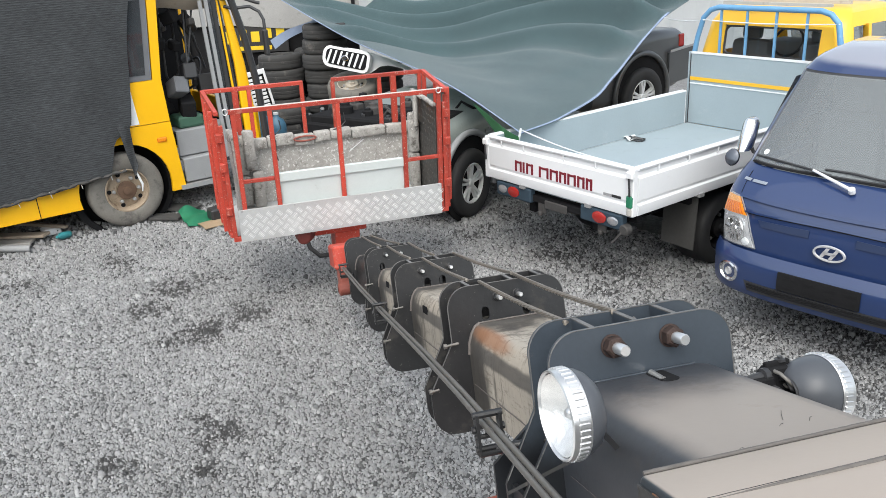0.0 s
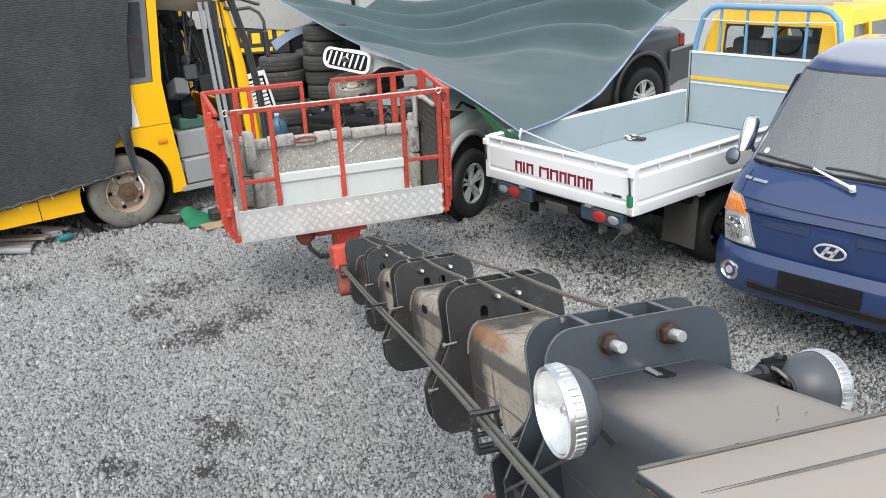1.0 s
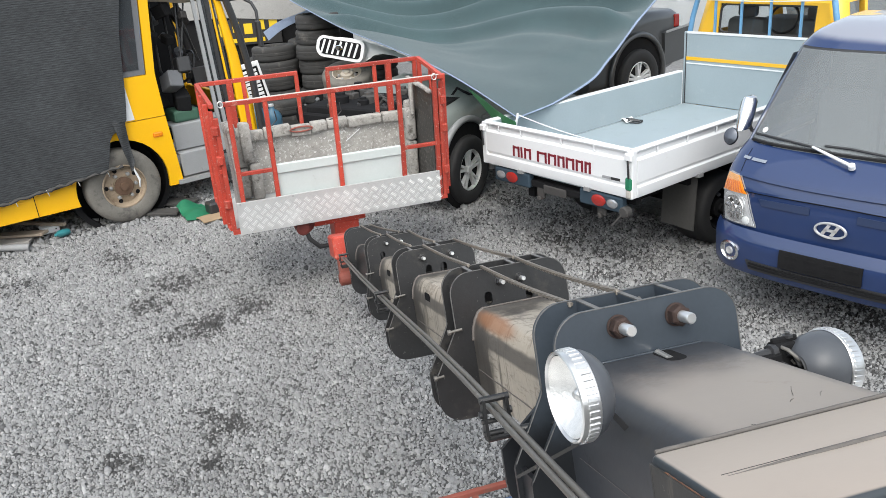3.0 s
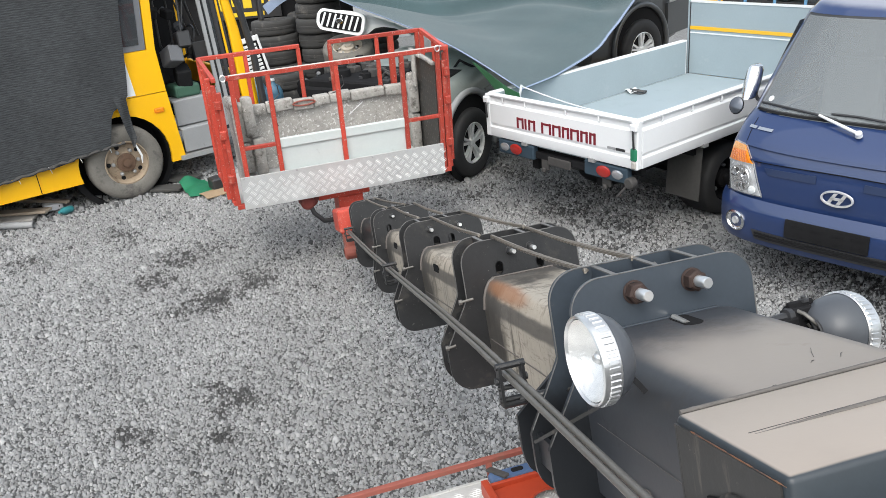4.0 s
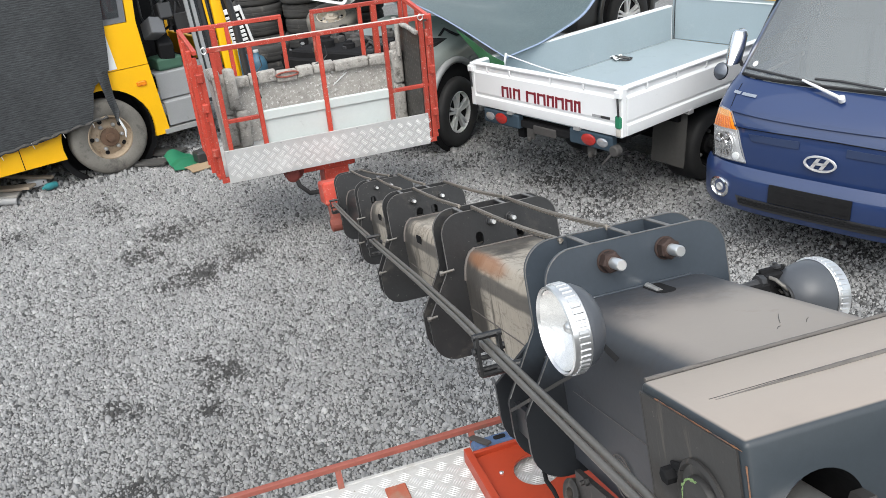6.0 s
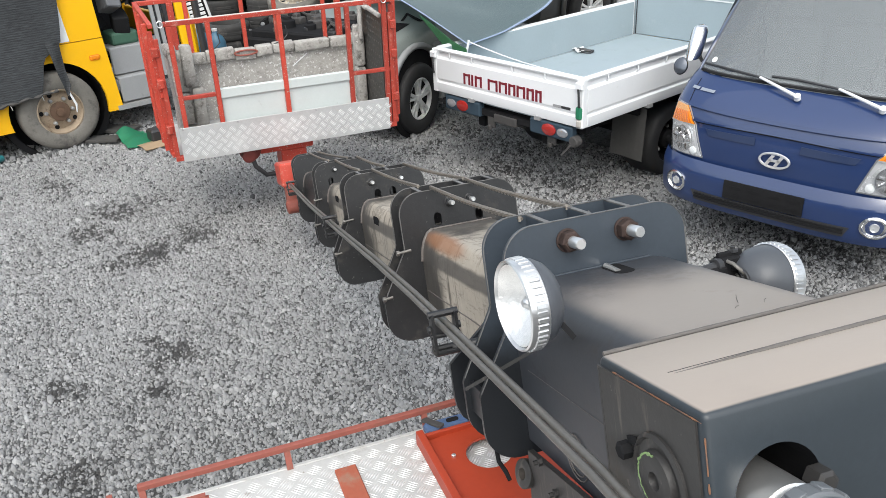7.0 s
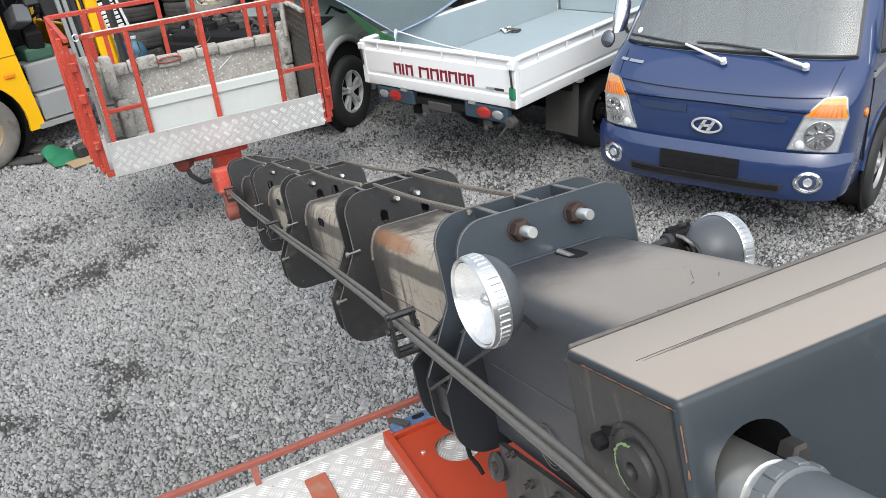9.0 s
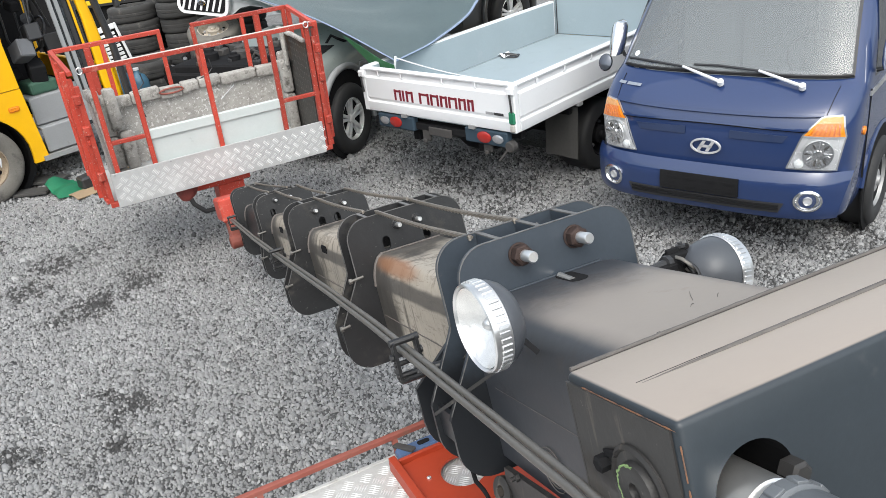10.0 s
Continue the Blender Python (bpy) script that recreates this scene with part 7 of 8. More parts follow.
def build_lamp(c, d, lens, deep=1.0):
    m = axis_to(c, d)
    t = thing("work_lamp", m, "round work lamp with ribbed chrome rim and dark grey shell", "lamp", "work lamps on the boom")
    r = 0.0765
    bm = B()
    if deep > 1.0:
        lathe(bm, [(r, 0.0), (r, -0.026), (r * 0.985, -0.040), (r * 0.93, -0.058), (r * 0.83, -0.075), (r * 0.69, -0.089), (r * 0.52, -0.099), (r * 0.40, -0.103), (r * 0.385, -0.100), (r * 0.37, -0.062)], None, 36)
    else:
        lathe(bm, [(r, 0.0), (r, -0.03), (r * 0.97, -0.038), (r * 0.86, -0.052), (r * 0.68, -0.064), (r * 0.42, -0.072), (0, -0.075)], None, 36)
    sh = part("lamp_shell", bm, mat("lamp_shell_grey", (0.07, 0.075, 0.085), 0.4, 0.0, 0.15, 12, 80, 0.05), t, smooth=40)
    bm = B()
    lathe(bm, [(r + 0.001, -0.027), (r + 0.003, -0.025), (r + 0.003, -0.002), (r + 0.002, 0.006), (r - 0.001, 0.008), (r - 0.004, 0.002)], None, 48)
    rim = part("lamp_rim", bm, M_RIMW, t, "ribbed chrome rim", smooth=40)
    for k in range(44):
        a = 2 * math.pi * k / 44
        bm = B()
        mm = Matrix.Rotation(a, 4, "Z")
        box(bm, r + 0.002, r + 0.0052, -0.0036, 0.0036, -0.022, -0.003, 0.001, mm)
        part("rim_rib", bm, M_RIMW, rim)
    bm = B()
    lathe(bm, [(r - 0.005, 0.003), (r * 0.75, -0.015), (r * 0.4, -0.038), (r * 0.15, -0.048), (0, -0.048)], None, 36)
    part("reflector", bm, M_BOWL, t, "bright bowl reflector", smooth=60)
    bm = B()
    lathe(bm, [(0.012, -0.046), (0.012, -0.02), (0.006, -0.012), (0, -0.012)], None, 12)
    part("bulb", bm, M_RIMW, t, smooth=60)
    bm = B()
    lathe(bm, [(r - 0.004, 0.005), (r * 0.6, 0.013), (0, 0.017)], None, 36)
    g = part("lamp_glass", bm, M_LENS, t, smooth=60)
    g.visible_shadow = False
    bm = B()
    lathe(bm, [(0.028 if deep > 1.0 else 0.014, -0.07), (0.012, -0.078), (0, -0.08)], None, 16)
    if not lens:
        for k in range(5):
            a = k * 1.26
            bar(bm, (0.01 * math.cos(a), 0.01 * math.sin(a), -0.080), (0.030 * math.cos(a), 0.030 * math.sin(a), -0.078), 0.006)
    else:
        tube(bm, [(-0.045, -0.055, -0.03), (-0.055, -0.08, -0.035), (-0.05, -0.10, -0.03), (-0.06, -0.13, -0.032)], 0.003, 5)
    part("rear_socket", bm, M_BLACKP, t)
    bm = B()
    bar(bm, (0.0, -0.03, -0.066), (0.0, -0.09, -0.11), 0.010, 0.013, up=(1, 0, 0))
    part("lamp_bracket", bm, M_BLACKP, t)
    return t


build_lamp(boom_pt(-0.310, -0.300, 0.026), -BS - BD * 0.03, True)
far_lamp = build_lamp(boom_pt(0.377, -0.080, -0.107), BS + BD * 0.135 - BN * 0.14, False, 1.4)


def build_lamp_mount(lamp):
    """The clamp between the boom's flank and the far lamp, with its bolt and wires."""
    m = lamp.matrix_basis.inverted() @ BOOM
    bm = B()
    box(bm, 0.200, 0.262, -0.082, -0.040, -0.125, -0.055, 0.006, m)
    box(bm, 0.250, 0.302, -0.075, -0.035, -0.110, -0.040, 0.005, m)
    box(bm, 0.252, 0.312, -0.062, -0.050, -0.042, -0.030, 0.002, m)
    ob = part("lamp_mount", bm, M_DARK, lamp, "black clamp block with a bolt")
    bm = B()
    lathe(bm, [(0.017, 0), (0.017, 0.014), (0.010, 0.016), (0.008, 0.040), (0.006, 0.058), (0, 0.058)], m @ axis_to((0.252, -0.062, -0.056), (-1, -0.15, 0.05)), 10)
    part("mount_bolt", bm, M_BLACKP, ob, "dark bolt and nut")
    bm = B()
    lathe(bm, [(0.012, 0), (0.012, 0.006), (0.006, 0.007), (0.006, 0.012), (0, 0.012)], m @ axis_to((0.292, -0.056, -0.034), (0, 0, 1)), 6)
    part("mount_cap", bm, M_BLACKP, ob, "dark cap nut")
    for k, (dx, dz) in enumerate(((0.0, 0.0), (0.012, -0.012), (-0.01, -0.03))):
        bm = B()
        pts = [(0.262 + dx, -0.060, -0.045 + dz), (0.266 + dx, -0.092, -0.050 + dz), (0.278, -0.108, -0.070 + dz), (0.296, -0.098, -0.088 + dz * 0.5)]
        tube(bm, [m @ Vector(p) for p in pts], 0.0045, 6)
        part("lamp_wire", bm, M_BLACK if k else M_PIPE, ob, smooth=60)
    bm = B()
    lathe(bm, [(0.0290, -0.098), (0.0330, -0.103), (0.0335, -0.107), (0.0310, -0.109), (0.0285, -0.105)], None, 28)
    part("opening_lip", bm, M_BLACKP, ob, "dark lip round the opening in the shell", smooth=40)
    bm = B()
    for k in range(4):
        a = 0.6 + 1.57 * k
        tube(bm, [(0.010 * math.cos(a), 0.010 * math.sin(a), -0.085), (0.014 * math.cos(a), 0.014 * math.sin(a), -0.098), (0.022 * math.cos(a), 0.022 * math.sin(a), -0.100)], 0.0028, 6)
    part("lamp_terminal", bm, M_PIPE, ob, "bare wire terminals")


build_lamp_mount(far_lamp)

# ---- lift truck deck ----
M_LUG = mat("grubby_blue_steel", (0.07, 0.12, 0.23), 0.55, 0.0, 0.25, 12, 60, 0.2, (0.12, 0.11, 0.1), 0.45, 12)


M_DECK = mat("dirty_checker_deck", (0.50, 0.495, 0.48), 0.5, 0.2, 0.2, 5, 60, 0.12, (0.33, 0.31, 0.28), 0.5, 5, fleck=((0.30, 0.27, 0.24), 30, 0.06))


def build_lift_truck():
    r = Vector((0.35, 0.937, 0)).normalized()
    inn = Vector((r.y, -r.x, 0))
    Z = 1.10
    m = Matrix((r, inn, (0, 0, 1))).transposed().to_4x4()
    m.translation = (3.6915, -3.859, 0)
    t = thing("lift_truck", m, "lift truck deck of checker plate with red toe rail", "truck")
    bm = B()
    box(bm, -3.2, 2.4, 0.02, 2.3, Z - 0.05, Z, 0.004)
    deck = part("deck", bm, M_DECK, t, "worn aluminium checker-plate deck")
    bm = B()
    tread(bm, -0.85, 1.3, 0.03, 0.85, 0.060, lambda x, y, h: (x, y, Z + h), 0.0022)
    tagged(part("checker_ribs", bm, M_RIBS, deck), kind="stuff")
    bm = B()
    box(bm, -3.2, 2.4, 0.0, 0.018, Z - 0.12, Z - 0.004, 0.004)
    part("deck_edge", bm, M_DECK, t)
    bm = B()
    bar(bm, (-0.375, 0.0, Z + 0.06), (1.12, 0.0, Z + 0.06), 0.018, 0.018, bevel=0.002)
    rail = part("toe_rail", bm, M_RAIL, t, "rusty red toe rail")
    for x in (-0.365, 0.045, 0.475, 1.0):
        bm = B()
        bar(bm, (x, 0.0, Z + 0.055), (x, 0.025, Z - 0.005), 0.018, 0.012)
        part("rail_post", bm, M_RAIL, rail)
    bm = B()
    bar(bm, (-0.45, 0.10, Z + 0.05), (-0.2, 0.10, Z + 0.05), 0.016, 0.016)
    bar(bm, (-0.2, 0.10, Z + 0.05), (-0.2, 0.12, Z), 0.016, 0.016)
    bar(bm, (-0.45, 0.10, Z + 0.05), (-0.45, 0.0, Z + 0.055), 0.016, 0.016)
    part("step_rail", bm, M_RAIL, rail)
    bm = B()
    box(bm, 0.162, 0.226, 0.096, 0.75, Z, Z + 0.014, 0.003)
    part("red_strap_plate", bm, mat("dusty_orange_paint", (0.33, 0.085, 0.045), 0.6, 0.0, 0.2, 8, 60, 0.1, (0.27, 0.17, 0.12), 0.45, 9), t, "dusty orange-red flat bar on the deck")
    bm = B()
    box(bm, 0.236, 0.256, 0.27, 0.37, Z, Z + 0.012, 0.003)
    box(bm, 0.240, 0.252, 0.29, 0.32, Z + 0.012, Z + 0.022, 0.003)
    part("latch_plate", bm, M_GALV, t, "small galvanised latch plate")
    # red tray with a round hole: floor and upstands
    bm = B()
    n = 28
    hole = [(0.598 + 0.068 * math.cos(2 * math.pi * k / n), 0.225 + 0.068 * math.sin(2 * math.pi * k / n)) for k in range(n)]
    outer = []
    for k in range(n):
        c, s = math.cos(2 * math.pi * k / n), math.sin(2 * math.pi * k / n)
        fx, fy = (0.30 if c > 0 else 0.150), (0.50 if s > 0 else 0.125)
        f = min(fx / abs(c) if abs(c) > 1e-6 else 9, fy / abs(s) if abs(s) > 1e-6 else 9)
        outer.append((0.598 + f * c, 0.225 + f * s))
    for z0, z1 in ((Z + 0.02, Z + 0.028),):
        vh = [bm.verts.new((x, y, z1)) for x, y in hole]
        vo = [bm.verts.new((x, y, z1)) for x, y in outer]
        vb = [bm.verts.new((x, y, z0)) for x, y in hole]
        for k in range(n):
            bm.faces.new((vh[k], vh[(k + 1) % n], vo[(k + 1) % n], vo[k]))
            bm.faces.new((vh[k], vh[(k + 1) % n], vb[(k + 1) % n], vb[k]))
    tray = part("red_tray", bm, M_ORANGE, t, "orange-red tray with a round hole")
    for a in ((0.424, 0.446, 0.072, 0.75, Z, Z + 0.05), (0.446, 1.2, 0.088, 0.10, Z, Z + 0.045), (0.446, 0.8, 0.72, 0.75, Z, Z + 0.036)):
        bm = B()
        box(bm, *a, 0.002)
        part("tray_wall", bm, M_ORANGE, tray)
    bm = B()
    box(bm, 0.46, 0.60, 0.03, 0.08, Z + 0.01, Z + 0.04, 0.008)
    part("blue_lug", bm, M_LUG, t, "blue lug with an oblong hole")
    bm = B()
    prism(bm, rounded(0.53, 0.57, 0.045, 0.063, 0.008), 0.002, Matrix.Translation((0, 0, Z + 0.04)))
    part("lug_hole", bm, M_DARK, t)
    bm = B()
    bar(bm, (0.470, 0.012, Z + 0.035), (0.505, 0.085, Z + 0.052), 0.022, 0.010, bevel=0.002)
    part("lug_link", bm, M_IRON, t, "dark flat link beside the lug")
    bm = B()
    lathe(bm, [(0.007, 0), (0.007, 0.005), (0.004, 0.007), (0, 0.007)], Matrix.Translation((0.497, 0.20, Z + 0.028)), 10)
    part("tray_bolt", bm, M_STEEL, tray, "small bright bolt")
    # turret under the boom root
    root = m.inverted() @ boom_pt(0.05, -0.74, -0.44)
    bm = B()
    tube(bm, [(root.x, root.y, Z), (root.x, root.y, root.z + 0.06)], 0.26, 24)
    part("turret", bm, M_BOOM, t, "grey turret column", smooth=40)
    for k in range(5):
        bm = B()
        p = m.inverted() @ boom_pt(-0.30, -0.35 - 0.05 * k, -0.34)
        tube(bm, [p, p + Vector((0.05, 0.02, -0.06)), p + Vector((0.02, 0.05, -0.2)), Vector((p.x, p.y, Z + 0.02))], 0.007, 8)
        part("hydraulic_hose", bm, M_BLACK, t, smooth=60)
    bm = B()
    box(bm, -3.1, 2.3, 0.7, 1.6, 0.55, Z - 0.05, 0.01)
    part("chassis", bm, M_DARK, t)
    for x in (-2.2, 1.5):
        for y, d in ((0.35, -1), (2.0, 1)):
            wheel(t, (x, y, 0.42), 0.42, 0.28, (0, d, 0), "steel")
    return t


build_lift_truck()


# ---- grey estate car under the tarp ----


def car_ring(y, z0, z1, w, r):
    return [(x, y, z) for x, z in rounded(-w, w, z0, z1, r, 4)]


def car_wheel(t, body, s, y, flare):
    """Wheel, a near-black disc painting the arch's shade, and arch flare on side s."""
    wheel(t, (s * 0.85, y, 0.37), 0.37, 0.25, (s, 0, 0), "alloy", M_BLACK)
    bm = B()
    lathe(bm, [(0.47, 0.0), (0.47, 0.02), (0, 0.02)], axis_to((s * 0.89, y, 0.42), (s, 0, 0)), 28)
    part("arch_liner", bm, M_DARK, body)
    bm = B()
    tube(bm, [(s * 0.925, y + 0.49 * math.cos(a), 0.42 + 0.49 * math.sin(a)) for a in [radians(-20 + 11 * k) for k in range(21)]], 0.035, 8)
    part("arch_flare", bm, flare, body, smooth=60)


def build_front_car(at, yaw):
    """The stripped front section, nose towards its local -y, origin on the ground under the nose."""
    t = thing("offroad_car", Matrix.Translation(at) @ Matrix.Rotation(radians(yaw), 4, "Z"), "stripped grey-green off-road car with open engine bay under tarp", "car")
    bm = B()
    loft(bm, [car_ring(*a) for a in ((0.36, 0.33, 0.97, 0.88, 0.12), (0.5, 0.32, 1.0, 0.90, 0.12), (1.35, 0.30, 1.08, 0.90, 0.12), (2.15, 0.30, 1.09, 0.90, 0.12))])
    body = part("body", bm, M_SUV, t, smooth=35)
    for s in (-1, 1):
        car_wheel(t, body, s, 0.85, M_GREY)
        bm = B()
        box(bm, s * 0.90 - 0.01, s * 0.90 + 0.015, 1.40, 2.10, 0.62, 0.70, 0.006)
        part("side_moulding", bm, M_BLACKP, body)
        bm = B()
        box(bm, s * 0.90 - 0.003, s * 0.90 + 0.012, 1.22, 1.36, 0.83, 0.87, 0.005)
        part("repeater", bm, M_GALV, body)
    bm = B()
    box(bm, -0.84, 0.70, 0.37, 1.32, 0.95, 1.062, 0.02)
    part("engine_bay", bm, M_DARK, body, "dark open engine bay")
    bm = B()
    box(bm, -0.85, 0.74, 0.30, 0.365, 0.34, 0.99, 0.02)
    part("radiator_panel", bm, M_DARK, body, "dark bare radiator panel")
    random.seed(9)
    for k in range(34):
        x, y = random.uniform(-0.78, 0.6), random.uniform(0.40, 1.24)
        s = random.uniform(0.03, 0.10)
        z = 1.06
        mm = random.choice((M_DARK, M_BLACKP, M_DARK, M_GALV, M_IRON, M_BLACK, M_IRON))
        bm = B()
        if k % 3 == 0:
            tube(bm, [(x, y, z), (x + 0.06, y + 0.03, z + 0.08), (x + 0.16, y - 0.02, z + 0.06), (x + 0.24, y + 0.05, z)], 0.014 + 0.1 * s * s, 6)
        elif k % 3 == 1:
            lathe(bm, [(0, 0), (s, 0), (s, s * 0.9), (s * 0.6, s * 1.1), (s * 0.55, s * 1.4), (0, s * 1.4)], Matrix.Translation((x, y, z - 0.005)), 14)
        else:
            box(bm, x - s, x + s, y - s * .7, y + s * .7, z - 0.01, z + s * 0.8, 0.012)
            box(bm, x - s * 0.5, x + s * 0.3, y - s * .4, y + s * .5, z, z + s * 1.2, 0.008)
        part("engine_fitting", bm, mm, body, smooth=40)


def build_rear_car(at, k):
    """The tail of the dark car that shows past the tarp, nose towards -y, set up on blocks."""
    t = thing("estate_car", Matrix.Translation(at) @ Matrix.Scale(k, 4), "dark grey estate car raised on timber blocks beneath the tarp", "car")
    bm = B()
    loft(bm, [car_ring(*a) for a in ((2.72, 0.30, 0.90, 0.88, 0.12), (2.98, 0.30, 1.08, 0.90, 0.12), (3.9, 0.32, 1.14, 0.90, 0.12), (4.32, 0.40, 1.13, 0.88, 0.12), (4.46, 0.5, 1.08, 0.84, 0.12))])
    body = part("body", bm, M_SUVDARK, t, smooth=35)
    for s in (-1, 1):
        car_wheel(t, body, s, 3.55, M_SUVDARK)
        bm = B()
        prism(bm, [(4.02, 0.46), (4.50, 0.50), (4.60, 0.62), (4.60, 0.90), (4.05, 0.86), (4.06, 0.66)], 0.05, Matrix(((0, 0, s, s * 0.885), (1, 0, 0, 0), (0, 1, 0, 0), (0, 0, 0, 1))), 0.012)
        side = part("bumper_side", bm, M_SUVDARK, body)
        bm = B()
        bar(bm, (s * 0.945, 4.06, 0.875), (s * 0.94, 4.58, 0.915), 0.012, 0.03, bevel=0.003)
        part("pale_trim", bm, M_GALV, side, "pale trim strip")
        bm = B()
        box(bm, s * 0.86 - 0.03, s * 0.86 + 0.03, 4.29, 4.40, 0.90, 1.06, 0.012)
        part("tail_lamp", bm, M_REDLENS, body, "red tail lamp")
    bm = B()
    box(bm, -0.88, 0.88, 4.42, 4.62, 0.50, 0.88, 0.04, seg=2)
    part("rear_bumper", bm, M_SUVDARK, body)
    for x in (-0.85, 0.85):
        for y in (2.85, 3.55):
            q = Vector(at) + Vector((x, y, 0)) * k
            top = at[2] if y > 3 else at[2] + 0.30 * k
            n = max(2, round(top / 0.1))
            c = thing("timber_block", Matrix.Translation((q.x, q.y, 0)), "stack of old timber blocks propping the car", "block")
            for i in range(n):
                bm = B()
                w, d = (0.20, 0.14) if i % 2 else (0.14, 0.20)
                box(bm, -w, w, -d, d, top * i / n + (0.001 if i else 0), top * (i + 1) / n, 0.006)
                part("timber", bm, M_PLANK, c)


build_front_car((-1.62, -0.52, 0), 18)
build_rear_car((-2.60, 0.22, 0.29), 1.08)


# ---- green tarp ----


def build_tarp():
    right = [Vector(p) for p in ((0.25, 0.17, 1.16), (0.03, 0.94, 1.155), (-0.05, 1.45, 1.25), (-0.39, 2.17, 1.38), (-1.15, 3.88, 1.75), (-1.0, 4.82, 2.15))]
    C, E = Vector((-7.24, 1.67, 2.055)), Vector((-6.9, 6.2, 1.95))
    first_edge = [Vector(p) for p in ((0.25, 0.17, 1.16), (-1.13, 0.48, 1.39), (-3.0, 1.085, 1.44), (-5.17, 1.64, 1.547), (-7.24, 1.67, 2.055))]

    def along(pts, v):
        k = min(v * (len(pts) - 1), len(pts) - 1.0001)
        i = int(k)
        f = k - i
        a, b = pts[i], pts[i + 1]
        p0, p3 = pts[max(i - 1, 0)], pts[min(i + 2, len(pts) - 1)]
        return 0.5 * ((2 * a) + (b - p0) * f + (2 * p0 - 5 * a + 4 * b - p3) * f * f + (3 * a - p0 - 3 * b + p3) * f ** 3)

    def fn(u, v):
        p = along(right, v) * (1 - u) + C.lerp(E, v) * u
        fe = along(first_edge, u) - (first_edge[0] * (1 - u) + C * u)
        p = p + fe * (1 - v) ** 2
        s = math.sin(math.pi * u)
        p.z += -0.42 * s * math.sin(math.pi * min(1.0, v * 1.25)) ** 2 * (0.5 + 0.5 * u)
        # folds swinging from the far hem round to the tied corner, each with a lip over its hollow
        rho = math.hypot(u / 0.85, v / 0.75) + 0.012 * math.sin(7 * u + 2) + 0.02 * noise.noise((u * 3, v * 3, 7))
        ang = math.atan2(v / 0.75, u / 0.85)
        edge = min(1.0, 7 * v) * min(1.0, 9 * u)
        for c, wd, dp in ((0.955, 0.022, 0.15), (0.90, 0.045, -0.18), (1.09, 0.028, 0.19), (1.035, 0.03, -0.16), (1.20, 0.028, 0.19), (1.15, 0.03, -0.15), (1.32, 0.04, 0.18), (1.26, 0.03, -0.10), (0.72, 0.05, 0.02)):
            k = dp * (0.75 + 0.35 * math.sin(3.1 * ang + 9 * c)) * math.exp(-((rho - c) / wd) ** 2) * edge
            p.z += k
            if dp > 0:
                p += Vector((0.8, -0.6, 0)) * (0.75 * k)
        p.z -= 0.28 * u ** 3 * math.sin(math.pi * v)
        p.z += 0.025 * noise.noise((p.x * 1.3, p.y * 1.3, 0)) * min(1.0, 5 * v)
        return p
    bm = B()
    sheet(bm, fn, 150, 220, 0.006)
    t = part("tarp", bm, M_TARP, None, smooth=70)
    tagged(t, "faded green woven tarp with blue hem strung over cars", "tarp")
    bm = B()
    tube(bm, [fn(k / 80, 0.0) for k in range(81)], 0.007, 6)
    part("hem", bm, M_HEM, t, "blue-grey hem cord", smooth=60)
    bm = B()
    sheet(bm, lambda u, v: fn(0.0, 0.82 * u) + Vector((0.0, 0.0, 0.006)) + (fn(0.012, 0.82 * u) - fn(0.0, 0.82 * u)) * v * 0.5, 60, 2, 0.01)
    part("blue_hem", bm, M_HEM, t, "blue hem", smooth=60)
    # bright green corner flap folded below the edge
    bm = B()

    def flap(u, v):
        a = fn(0.17 * u, 0.0)
        return a + Vector((0.05 * v * (1 - u), -0.04 - 0.02 * math.sin(5 * u), -0.02 - 0.24 * v * (1 - u) ** 0.8))
    sheet(bm, flap, 14, 6, 0.004)
    part("corner_flap", bm, M_TARPDK, t, "bright green underside at the corner", smooth=60)
    c = new("tarp_rope")
    tagged(c, "thin white tie rope from the tarp to the truck", "rope")
    for a, b, dip in ((fn(0, 0) + Vector((0, 0, 0.03)), Vector((1.655, -0.01, 1.15)), 0.03), (fn(0, 0.8), Vector((0.10, 2.9, 1.87)), 0.02), (Vector((0.10, 2.88, 1.88)), Vector((1.6, 2.88, 1.9)), 0.02)):
        bm = B()
        tube(bm, [a.lerp(b, k / 10) - Vector((0, 0, dip * math.sin(math.pi * k / 10))) for k in range(11)], 0.006, 5)
        part("cord", bm, M_CORD, c)
    bm = B()
    p = fn(0, 0)
    tube(bm, [p + Vector((0.01, -0.02, 0.05)), p + Vector((0.0, -0.03, -0.02)), p + Vector((-0.03, -0.02, -0.10))], 0.012, 6)
    part("cord_end", bm, M_CORD, c)


build_tarp()


# ---- tyres ----


def tyre_mesh(r=0.36, h=0.23):
    bm = B()
    a = h / 2
    lathe(bm, [(r * 0.58, -a * 0.8), (r * 0.62, -a), (r * 0.9, -a), (r * 0.97, -a * 0.85), (r, -a * 0.55), (r * 0.985, -a * 0.2), (r, -a * 0.15), (r, a * 0.15), (r * 0.985, a * 0.2), (r, a * 0.55),
               (r * 0.97, a * 0.85), (r * 0.9, a), (r * 0.62, a), (r * 0.58, a * 0.8), (r * 0.56, 0)], None, 36, True)
    return bm


